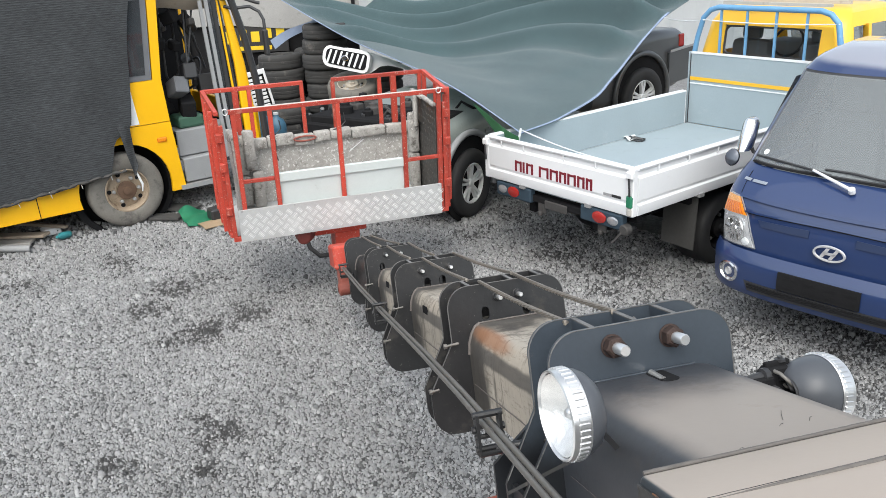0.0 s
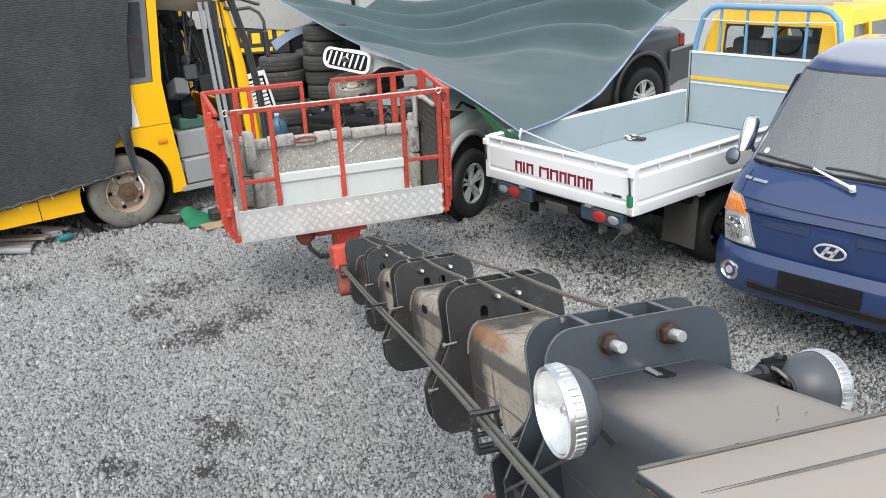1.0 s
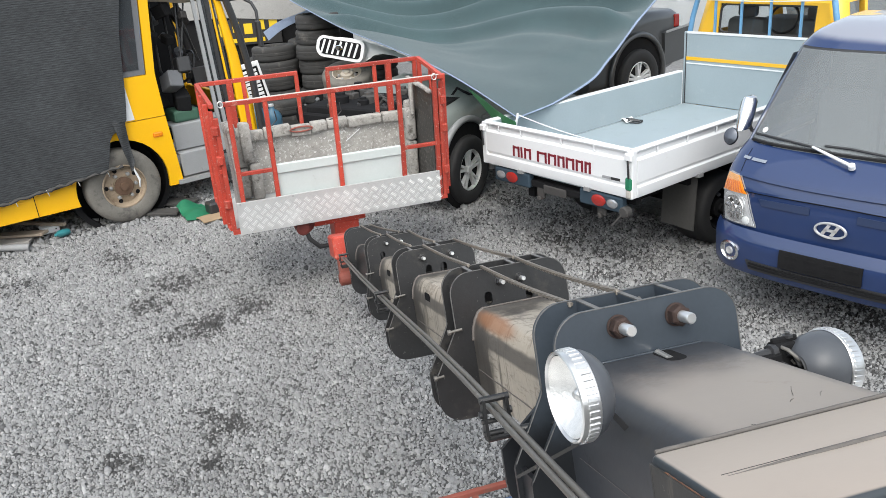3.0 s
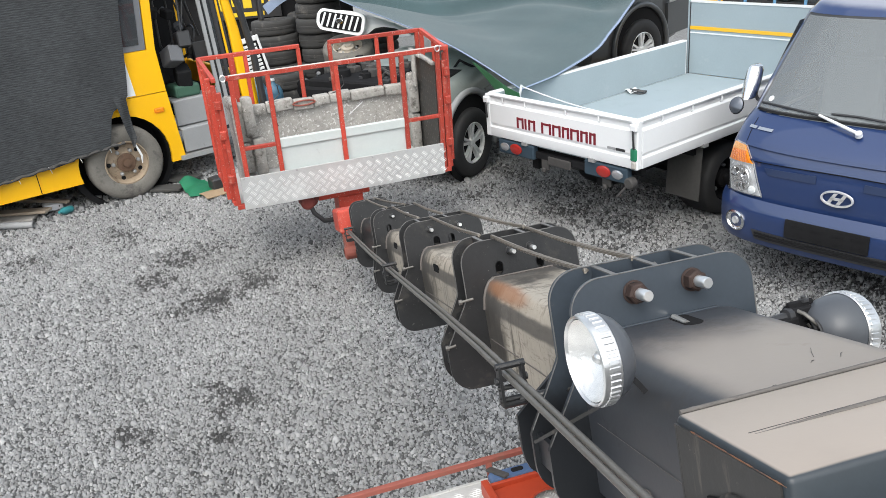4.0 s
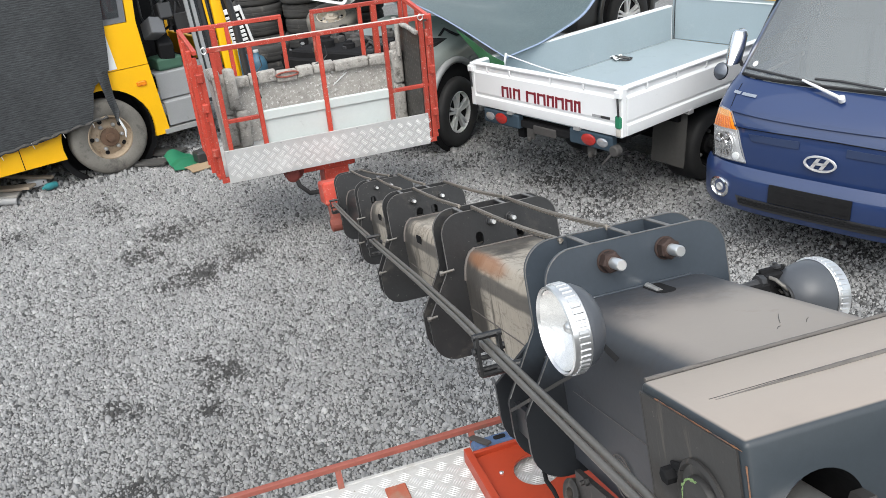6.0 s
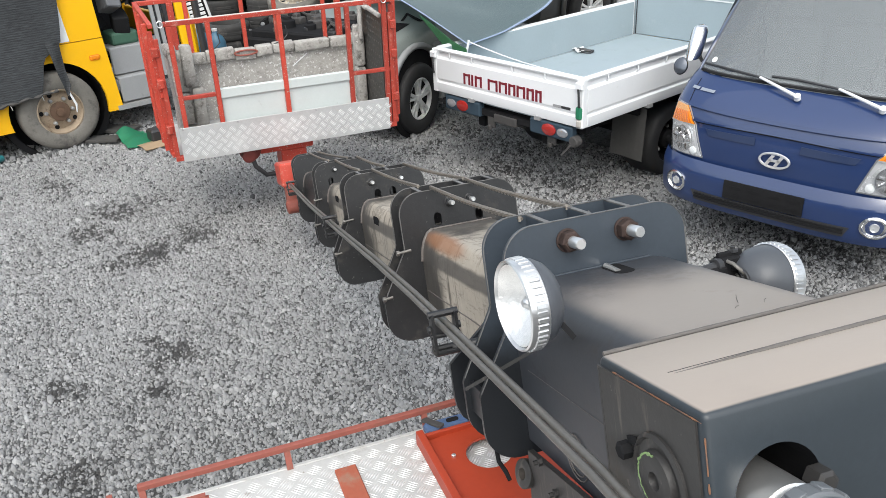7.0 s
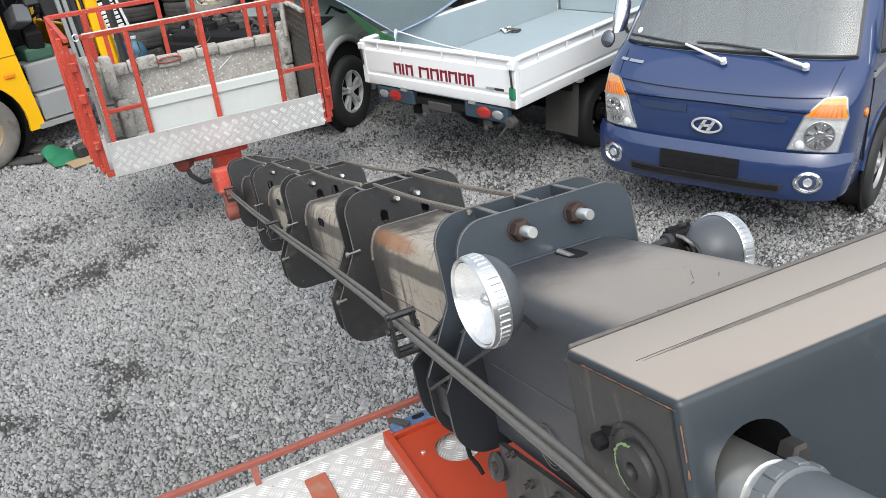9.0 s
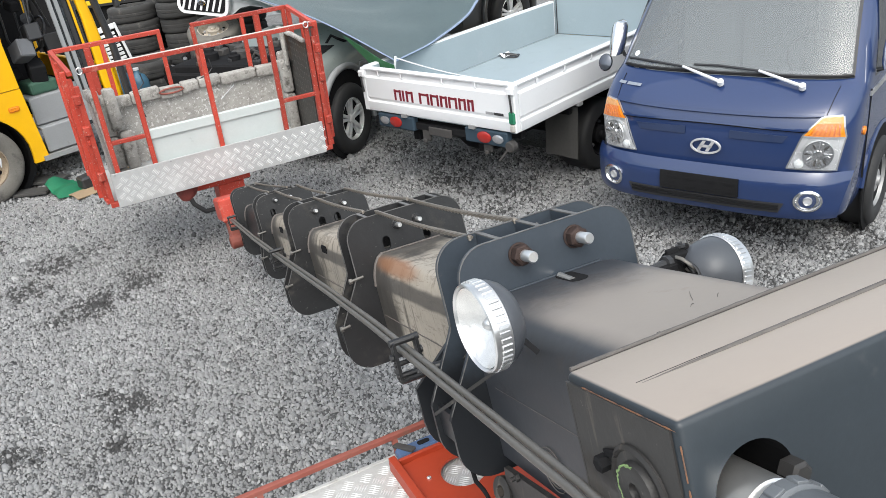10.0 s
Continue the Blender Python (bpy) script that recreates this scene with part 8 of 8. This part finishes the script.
first = part("tyre", tyre_mesh(), M_TYRE, None, smooth=40)
tagged(first, "worn black car tyre stacked flat in a pile", "tyre", "stacked tyres")
random.seed(3)
stacks = [(-6.45, 2.05, 7), (-7.0, 1.5, 5), (-4.70, 1.46, 3), (-7.3, 2.3, 5), (-7.6, 1.75, 4), (-6.2, 1.15, 2), (-5.9, 2.75, 4)]
done = False
for x, y, n in stacks:
    for k in range(n):
        m = Matrix.Translation((x + random.uniform(-.03, .03), y + random.uniform(-.03, .03), 0.118 + 0.232 * k)) @ Euler((random.uniform(-.02, .02), random.uniform(-.02, .02), random.uniform(0, 6))).to_matrix().to_4x4()
        if not done:
            first.matrix_basis = m
            done = True
        else:
            copy_thing(first, m)


M_RIMPALE = mat("dusty_pale_rim", (0.46, 0.41, 0.34), 0.7, 0.1, 0.2, 8, 60, 0.2, (0.28, 0.21, 0.15), 0.4, 9)


def loose_wheel(c, d, label):
    t = thing("spare_wheel", None, label, "wheel")
    wheel(t, c, 0.36, 0.23, d, "steel", M_TYREDUST, M_RIMPALE)


loose_wheel((-4.70, 1.46, 0.85), (0.30, -0.24, 1), "car wheel with dusty steel rim lying on stacked tyres")
loose_wheel((-4.75, 1.05, 0.12), (0.02, -0.03, 1), "dusty wheel with steel rim lying on the ground")

# ---- background wall ----


def build_walls():
    e = Vector((5.5, -4.8, 0))
    f = Vector((-0.80, 0.60, 0))
    s = Vector((0.60, 0.80, 0))
    c = e + f * 18.5
    bm = B()
    n = 120
    loops = []
    for k in range(n + 1):
        p = c + s * (-14 + 34 * k / n)
        d = 0.03 if k % 2 else 0.0
        loops.append((p + f * d))
    vs0 = [bm.verts.new((p.x, p.y, 0)) for p in loops]
    vs1 = [bm.verts.new((p.x, p.y, 2.9)) for p in loops]
    for k in range(n):
        bm.faces.new((vs0[k], vs0[k + 1], vs1[k + 1], vs1[k]))
    bmesh.ops.solidify(bm, geom=bm.faces[:], thickness=0.05)
    tagged(part("wall_north", bm, M_WALL), "pale corrugated metal yard wall", "wall", kind="structure")


build_walls()


def unseen_wall(name, p, q, h, mm, label):
    """A plain sheet-metal wall with shallow ribs from p to q."""
    p, q = Vector(p), Vector(q)
    d = (q - p).normalized()
    nr = Vector((-d.y, d.x, 0))
    n = int((q - p).length / 0.25)
    pts = [p.lerp(q, k / n) + nr * (0.03 if k % 2 else 0.0) for k in range(n + 1)]
    bm = B()
    lo = [bm.verts.new((a.x, a.y, 0)) for a in pts]
    hi = [bm.verts.new((a.x, a.y, h)) for a in pts]
    for k in range(n):
        bm.faces.new((lo[k], lo[k + 1], hi[k + 1], hi[k]))
    bmesh.ops.solidify(bm, geom=bm.faces[:], thickness=0.06)
    tagged(part(name, bm, mm), label, "wall", kind="structure")


M_FENCE = mat("grey_sheet_wall", (0.22, 0.24, 0.25), 0.6, 0.0, 0.12, 0.6, 30, 0.1, (0.16, 0.15, 0.14), 0.4, 0.8)
# out of view, added only to hold back horizon light and reflections
unseen_wall("wall_south", (-17, -17, 0), (17, -17, 0), 4.0, M_FENCE, "added unseen sheet wall that cuts horizon light and reflections")
unseen_wall("wall_east", (17, -17, 0), (17, 14, 0), 2.4, M_FENCE, "added unseen sheet wall that cuts horizon light and reflections")
unseen_wall("wall_west", (-17, -17, 0), (-17, -2, 0), 4.0, M_FENCE, "added unseen sheet wall that cuts horizon light and reflections")


# ---- scrap round the tyres ----
RT, FW, UP = Vector((0.6, 0.8, 0)), Vector((0.8, -0.6, 0)), Vector((0, 0, 1))


def frame_at(p, tilt=0.0, spin=0.0):
    """A frame at p: x to the viewer's right, y away, z up, tilted back."""
    m = Matrix((RT, -FW, UP)).transposed().to_4x4()
    m.translation = p
    return m @ Matrix.Rotation(radians(spin), 4, "Z") @ Matrix.Rotation(radians(tilt), 4, "X")


M_BONNET = mat("bright_white_paint", (0.86, 0.865, 0.87), 0.3, 0.0, 0.04, 3, 60, 0.02, (0.6, 0.6, 0.58), 0.2, 6, coat=0.4)


def build_bonnet():
    t = thing("car_bonnet", frame_at((-4.66, 1.40, 1.272), -14, -32) @ Matrix.Rotation(radians(7), 4, "Y") @ Matrix.Diagonal((1.02, 0.92, 0.92, 1)), "loose white car bonnet with black slatted grille on tyres", "car bonnet")
    bm = B()
    prism(bm, rounded(-0.42, 0.40, -0.16, 0.16, (0.14, 0.10, 0.08, 0.12)), 0.05, Matrix.Rotation(radians(90), 4, "X"))
    rim = part("grille_surround", bm, M_BONNET, t, "white grille surround")
    bm = B()
    prism(bm, rounded(-0.36, 0.35, -0.115, 0.12, (0.1, 0.06, 0.05, 0.08)), 0.012, Matrix.Translation((0, -0.048, 0)) @ Matrix.Rotation(radians(90), 4, "X"))
    gr = part("grille_opening", bm, M_DARK, rim)
    for k in range(7):
        x = -0.29 + 0.095 * k
        bm = B()
        bar(bm, (x - 0.02, -0.066, -0.10), (x + 0.02, -0.066, 0.105), 0.032, 0.014, up=(0, 1, 0), bevel=0.004)
        part("grille_slat", bm, M_BONNET, gr, "white grille slat")
    bm = B()
    lathe(bm, [(0.05, 0), (0.05, 0.01), (0.04, 0.014), (0, 0.014)], axis_to((0.0, -0.075, 0.01), (0, -1, 0)) @ Matrix.Diagonal((1.3, 0.8, 1, 1)), 20)
    part("round_badge", bm, M_CHROME, gr)
    inv = t.matrix_basis.inverted() @ frame_at((-4.66, 1.40, 1.272), 0, -26) @ Matrix.Diagonal((0.98, 0.92, 0.92, 1))
    bm = B()

    def skin(u, v):
        x = -0.39 + 1.46 * u
        top = lerp_table([(-0.40, -0.01), (-0.34, 0.08), (-0.22, 0.15), (-0.09, 0.165), (0.10, 0.145), (0.30, 0.10), (0.64, -0.005), (0.94, -0.13), (1.07, -0.205)], x)
        deep = lerp_table([(-0.40, 0.07), (-0.22, 0.27), (0.0, 0.33), (0.29, 0.335), (0.41, 0.23), (0.50, 0.14), (0.64, 0.078), (0.81, 0.034), (1.07, 0.015)], x)
        return inv @ Vector((x, -0.015 + 0.10 * v * v + 0.06 * u, top - deep * (1 - v)))
    sheet(bm, skin, 40, 10, 0.012)
    part("bonnet_skin", bm, M_BONNET, t, "white bonnet skin", smooth=60)
    return t


build_bonnet()


def build_vent():
    t = thing("radiator_grille", frame_at((-6.55, 1.02, 0.0), -6, 14) @ Matrix.Rotation(radians(-11), 4, "Y"), "white slatted radiator panel standing among tyres", "grille panel")
    bm = B()
    for a in ((-0.17, -0.13, 0, 1.02), (0.13, 0.17, 0, 1.02), (-0.13, 0.13, 0.94, 1.02), (-0.13, 0.13, 0.0, 0.1)):
        box(bm, a[0], a[1], -0.03, 0.03, a[2], a[3], 0.008)
    part("panel_frame", bm, M_WHITE, t)
    bm = B()
    box(bm, -0.13, 0.13, 0.0, 0.02, 0.1, 0.94)
    part("panel_back", bm, M_DARK, t)
    for k in range(13):
        bm = B()
        box(bm, -0.13, 0.10, -0.02, 0.004, 0.12 + 0.062 * k, 0.164 + 0.062 * k, 0.004)
        part("slat", bm, M_WHITE, t)


build_vent()


def simple(name, label, category, bm, mm, smooth=None):
    return tagged(part(name, bm, mm, None, "", smooth), label, category)


def build_scrap():
    # canvas shelter with a black and yellow banner
    c = thing("canvas_shelter", frame_at((-8.25, 2.0, 0)), "sagging grey canvas shelter on dark posts behind the tyres", "shelter")
    bm = B()
    sheet(bm, lambda u, v: (-1.6 + 3.2 * u, 0.25 * v + 0.03 * math.sin(9 * u), 1.52 + 1.2 * v + 0.04 * math.sin(7 * u + 2 * v) - 0.06 * u), 30, 10, 0.01)
    part("canvas", bm, mat("weathered_canvas", (0.27, 0.265, 0.255), 0.9, 0.0, 0.25, 2, 60, 0.4, (0.17, 0.165, 0.155), 0.5, 4), c, "weathered grey canvas", smooth=60)
    for x in (-1.5, 1.5):
        bm = B()
        bar(bm, (x, 0.06, 0), (x, 0.06, 2.7), 0.06)
        part("post", bm, M_DARK, c)
    bm = B()
    sheet(bm, lambda u, v: (-1.55 + 3.1 * u, 0.10 + 0.02 * math.sin(14 * u), 1.6 * v), 20, 4, 0.01)
    part("dark_sheet", bm, M_DARK, c, "dark sheet closing the shelter")
    bm = B()
    box(bm, -0.85, 0.3, 0.0, 0.012, 1.06, 1.50)
    ban = part("banner", bm, M_BLACKP, c, "black banner with yellow bars")
    for x0, x1, z0, z1 in ((-0.8, -0.62, 1.22, 1.44), (-0.55, -0.42, 1.28, 1.46), (-0.35, -0.2, 1.24, 1.42), (-0.1, 0.02, 1.3, 1.47), (-0.7, 0.0, 1.1, 1.17), (0.1, 0.25, 1.28, 1.46)):
        bm = B()
        box(bm, x0, x1, -0.006, 0.0, z0, z1, 0.002)
        part("yellow_bar", bm, M_SIGNY, ban)
    bm = B()
    sheet(bm, lambda u, v: Vector((-7.65, 1.69, 1.32)) + Vector((0.53, 0.66, 0.37)) * u + Vector((0.05, 0.04, -0.12)) * v * (1.2 - 0.5 * u) + Vector((0, 0, 0.03 * math.sin(5 * u))), 14, 4, 0.006)
    simple("blue_sheet", "crumpled blue plastic sheet hanging above the tyres", "sheet", bm, M_HEM, 60)
    # loose parts
    bm = B()
    bar(bm, (-4.54, 1.21, 0.25), (-4.28, 1.83, 0.70), 0.09, 0.03, bevel=0.004)
    bar(bm, (-4.62, 1.19, 0.27), (-4.50, 1.5, 0.48), 0.05, 0.03)
    simple("aluminium_channel", "scratched aluminium channel leaning on scrap", "metal bar", bm, M_GALV)
    bm = B()
    box(bm, -0.16, 0.16, -0.11, 0.11, 0, 0.02, 0.003, Matrix.Translation((-4.75, 1.8, 0.38)) @ Euler((0.35, 0.2, 0.6)).to_matrix().to_4x4())
    simple("white_board", "small white board lying on the scrap", "board", bm, M_WHITE)
    bm = B()
    lathe(bm, [(0.02, 0.0), (0.07, 0.06), (0.05, 0.16), (0.035, 0.26), (0.075, 0.36), (0.07, 0.43), (0.0, 0.46)], Matrix.Translation((-4.95, 1.45, 0.12)) @ Euler((0.15, -0.2, 0)).to_matrix().to_4x4(), 14)
    simple("white_bag", "knotted white plastic bag on the ground", "bag", bm, M_CORD, 60)
    random.seed(21)
    for k in range(34):
        x, y = random.uniform(-5.3, -3.3), random.uniform(0.75, 3.0)
        if -4.95 < x < -4.5 and 0.8 < y < 1.3:
            continue
        s = random.uniform(0.07, 0.2)
        z = random.uniform(0.0, 0.5)
        bm = B()
        kind = k % 4
        mm = random.choice((M_DARK, M_DARK, M_BLACKP, M_GREY, M_GALV, M_TYRE, M_SUVDARK))
        rot = Matrix.Translation((x, y, z + s * 0.6)) @ Euler((random.uniform(-.6, .6), random.uniform(-.6, .6), random.uniform(0, 3))).to_matrix().to_4x4()
        if kind == 0:
            lathe(bm, [(0, -s), (s * 0.7, -s), (s, -s * 0.4), (s * 0.9, s * 0.3), (s * 0.4, s * 0.5), (s * 0.4, s), (0, s)], rot, 14)
        elif kind == 1:
            tube(bm, [rot @ Vector((s * 3 * (q / 8 - 0.5), s * math.sin(q), s * 0.6 * math.cos(q * 0.7))) for q in range(9)], s * 0.18, 6)
        else:
            box(bm, -s, s, -s * 0.6, s * 0.6, -s * 0.5, s * 0.5, s * 0.12, rot)
            box(bm, -s * 0.5, s * 0.4, -s * 0.3, s * 0.5, s * 0.4, s * 0.9, s * 0.1, rot)
        simple("scrap_part", "dark greasy vehicle part in the scrap heap", "car part", bm, mm, 40)
    for (x, y, z) in ((-5.55, 0.62, 0.0), (-5.95, 0.56, 0.0)):
        t = thing("water_jug", Matrix.Translation((x, y, z)), "translucent blue plastic water jug beside the bus", "jug")
        bm = B()
        lathe(bm, [(0, 0), (0.12, 0), (0.135, 0.03), (0.135, 0.14), (0.125, 0.17), (0.135, 0.2), (0.135, 0.34), (0.10, 0.42), (0.04, 0.46), (0.035, 0.5), (0, 0.5)], None, 20)
        part("jug_body", bm, M_BLUECAN, t, smooth=50)
        bm = B()
        lathe(bm, [(0.04, 0.5), (0.04, 0.53), (0, 0.535)], None, 14)
        part("cap", bm, M_WHITE, t)


build_scrap()


# ---- litter under and beside the bus ----


def build_litter():
    random.seed(8)
    for (p, q, w, h, mm, lb) in (((-4.1, -3.62, 0.05), (-3.55, -3.12, 0.09), 0.13, 0.03, M_PLANK, "pale broken timber board under the bus"),
                                 ((-3.95, -3.75, 0.03), (-3.62, -3.25, 0.03), 0.16, 0.025, M_CANVAS, "pinkish board on the gravel"),
                                 ((-4.2, -3.3, 0.10), (-3.6, -2.9, 0.11), 0.05, 0.03, M_PLANK, "thin timber batten under the bus"),
                                 ((-3.9, -3.3, 0.04), (-3.75, -2.95, 0.06), 0.12, 0.02, M_DARK, "dark flat board under the bus"),
                                 ((-3.72, -1.78, 0.05), (-3.38, -1.55, 0.05), 0.22, 0.03, M_FLAP, "dark flattened mat under the door"),
                                 ((-3.50, -2.02, 0.03), (-3.22, -1.78, 0.04), 0.18, 0.03, M_FLAP, "dark crumpled board by the wheel")):
        bm = B()
        bar(bm, p, q, w, h, bevel=0.004)
        simple("board", lb, "board", bm, mm)
    bm = B()
    tube(bm, [(-3.75, -3.78, 0.05), (-3.32, -3.33, 0.05)], 0.035, 14, False)
    tube(bm, [(-3.75, -3.78, 0.05), (-3.32, -3.33, 0.05)], 0.028, 14, False)
    simple("grey_pipe", "short grey plastic pipe on the gravel", "pipe", bm, M_GREY, 50)
    bm = B()
    lathe(bm, [(0, 0), (0.035, 0), (0.038, 0.02), (0.038, 0.14), (0.015, 0.18), (0.015, 0.2), (0, 0.2)], Matrix.Translation((-3.55, -2.9, 0.04)) @ Euler((1.4, 0, 0.7)).to_matrix().to_4x4(), 14)
    simple("teal_bottle", "crushed teal plastic bottle on the gravel", "bottle", bm, mat("teal_plastic", (0.05, 0.25, 0.27), 0.3), 50)
    bm = B()
    box(bm, -3.86, -3.70, -3.12, -2.94, 0.02, 0.09, 0.01)
    simple("white_carton", "dirty white carton under the bus", "carton", bm, M_WHITE)
    bm = B()
    sheet(bm, lambda u, v: (-3.28 + 0.42 * u, -1.80 + 0.30 * v - 0.05 * u, 0.03 + 0.10 * (1 - u) * (0.6 + 0.4 * math.sin(5 * v)) + 0.015 * math.sin(9 * u + 4 * v)), 14, 10, 0.006)
    simple("green_sheet", "crumpled green plastic sheet on the gravel", "sheet", bm, M_GREENS, 60)
    bm = B()
    sheet(bm, lambda u, v: (-2.92 + 0.26 * u, -1.74 + 0.30 * v, 0.022 + 0.02 * math.sin(3 * u)), 6, 6, 0.008)
    simple("cardboard", "flat brown cardboard piece on the gravel", "cardboard", bm, mat("brown_cardboard", (0.33, 0.24, 0.15), 0.9, 0, 0.15, 8, 60, 0.2))
    bm = B()
    box(bm, -3.0, -2.84, -1.58, -1.42, 0.02, 0.15, 0.02)
    simple("grey_box", "small dark grey plastic box on cardboard", "box", bm, M_BLACKP)


build_litter()


# ---- crushed stone ----


def build_stones():
    rng = np.random.default_rng(4)
    base = np.array([(x, y, z) for z in (-1, 1) for x, y in ((-1, -1), (1, -1), (1, 1), (-1, 1))], float) * np.array([0.72, 0.72, 0.72])
    tri = np.array([(4, 5, 6), (4, 6, 7), (0, 1, 5), (0, 5, 4), (1, 2, 6), (1, 6, 5), (2, 3, 7), (2, 7, 6), (3, 0, 4), (3, 4, 7)])
    shapes = []
    for k in range(32):
        q = base * np.array([1.0, rng.uniform(0.6, 0.95), rng.uniform(0.5, 0.8)])
        q[4:, :2] *= rng.uniform(0.45, 0.8)
        shapes.append(q + rng.uniform(-0.24, 0.24, (8, 3)))
    shapes = np.array(shapes)
    pts = []
    # finest over the open middle of the yard, coarser and sparser under the vehicles
    for x0, x1, y0, y1, step in ((-0.6, 3.3, -4.95, 0.1, 0.0158), (-3.3, -0.6, -4.3, 0.1, 0.0185), (3.3, 4.6, -2.6, 0.5, 0.0165), (2.0, 3.3, 0.1, 0.5, 0.0165), (4.6, 6.4, -2.9, 1.6, 0.024), (2.0, 4.6, 0.5, 1.5, 0.0175), (3.2, 5.0, 1.5, 2.4, 0.026), (3.3, 4.6, -3.4, -2.6, 0.022), (-3.3, 2.0, 0.1, 1.5, 0.021), (-5.4, -3.3, -5.0, 1.2, 0.032)):
        nx, ny = int((x1 - x0) / step), int((y1 - y0) / step)
        gx, gy = np.meshgrid(np.arange(nx), np.arange(ny))
        q = np.stack([gx.ravel(), gy.ravel()], 1) * step + np.array([x0, y0]) + rng.uniform(-0.6, 0.6, (nx * ny, 2)) * step
        pts.append(np.concatenate([q, np.full((len(q), 1), step)], 1))
    pts = np.concatenate(pts)
    keep = pts[:, 1] > -4.75 + (0.84 - pts[:, 0]) * 0.19
    pts = pts[keep]
    n = len(pts)
    size = pts[:, 2] * rng.lognormal(-0.46, 0.32, n)
    yaw = rng.uniform(0, 2 * np.pi, n)
    tilt = rng.normal(0, 0.35, (n, 2))
    kind = rng.integers(0, 32, n)
    v = shapes[kind] * size[:, None, None]
    z = v[:, :, 2] + v[:, :, 0] * tilt[:, :1] + v[:, :, 1] * tilt[:, 1:]
    c, s = np.cos(yaw)[:, None], np.sin(yaw)[:, None]
    x = v[:, :, 0] * c - v[:, :, 1] * s + pts[:, :1]
    y = v[:, :, 0] * s + v[:, :, 1] * c + pts[:, 1:2]
    h = np.array([0.012 * noise.noise((a * 0.7, b * 0.7, 0)) + 0.006 * noise.noise((a * 3, b * 3, 4)) for a, b in pts[:, :2]])
    z = z + (h + size * 0.25 - 0.003)[:, None]
    co = np.stack([x, y, z], 2).reshape(-1, 3)
    f = (tri[None] + (np.arange(n) * 8)[:, None, None]).reshape(-1)
    me = bpy.data.meshes.new("gravel")
    me.vertices.add(len(co))
    me.vertices.foreach_set("co", co.astype(np.float32).ravel())
    me.loops.add(len(f))
    me.loops.foreach_set("vertex_index", f.astype(np.int32))
    nf = len(f) // 3
    me.polygons.add(nf)
    me.polygons.foreach_set("loop_start", np.arange(0, nf * 3, 3, dtype=np.int32))
    me.update(calc_edges=True)
    me.materials.append(M_STONE)
    ob = new("gravel", me)
    tagged(ob, "grey crushed stone gravel strewn over the yard", "gravel", kind="stuff")
    return nf


build_stones()
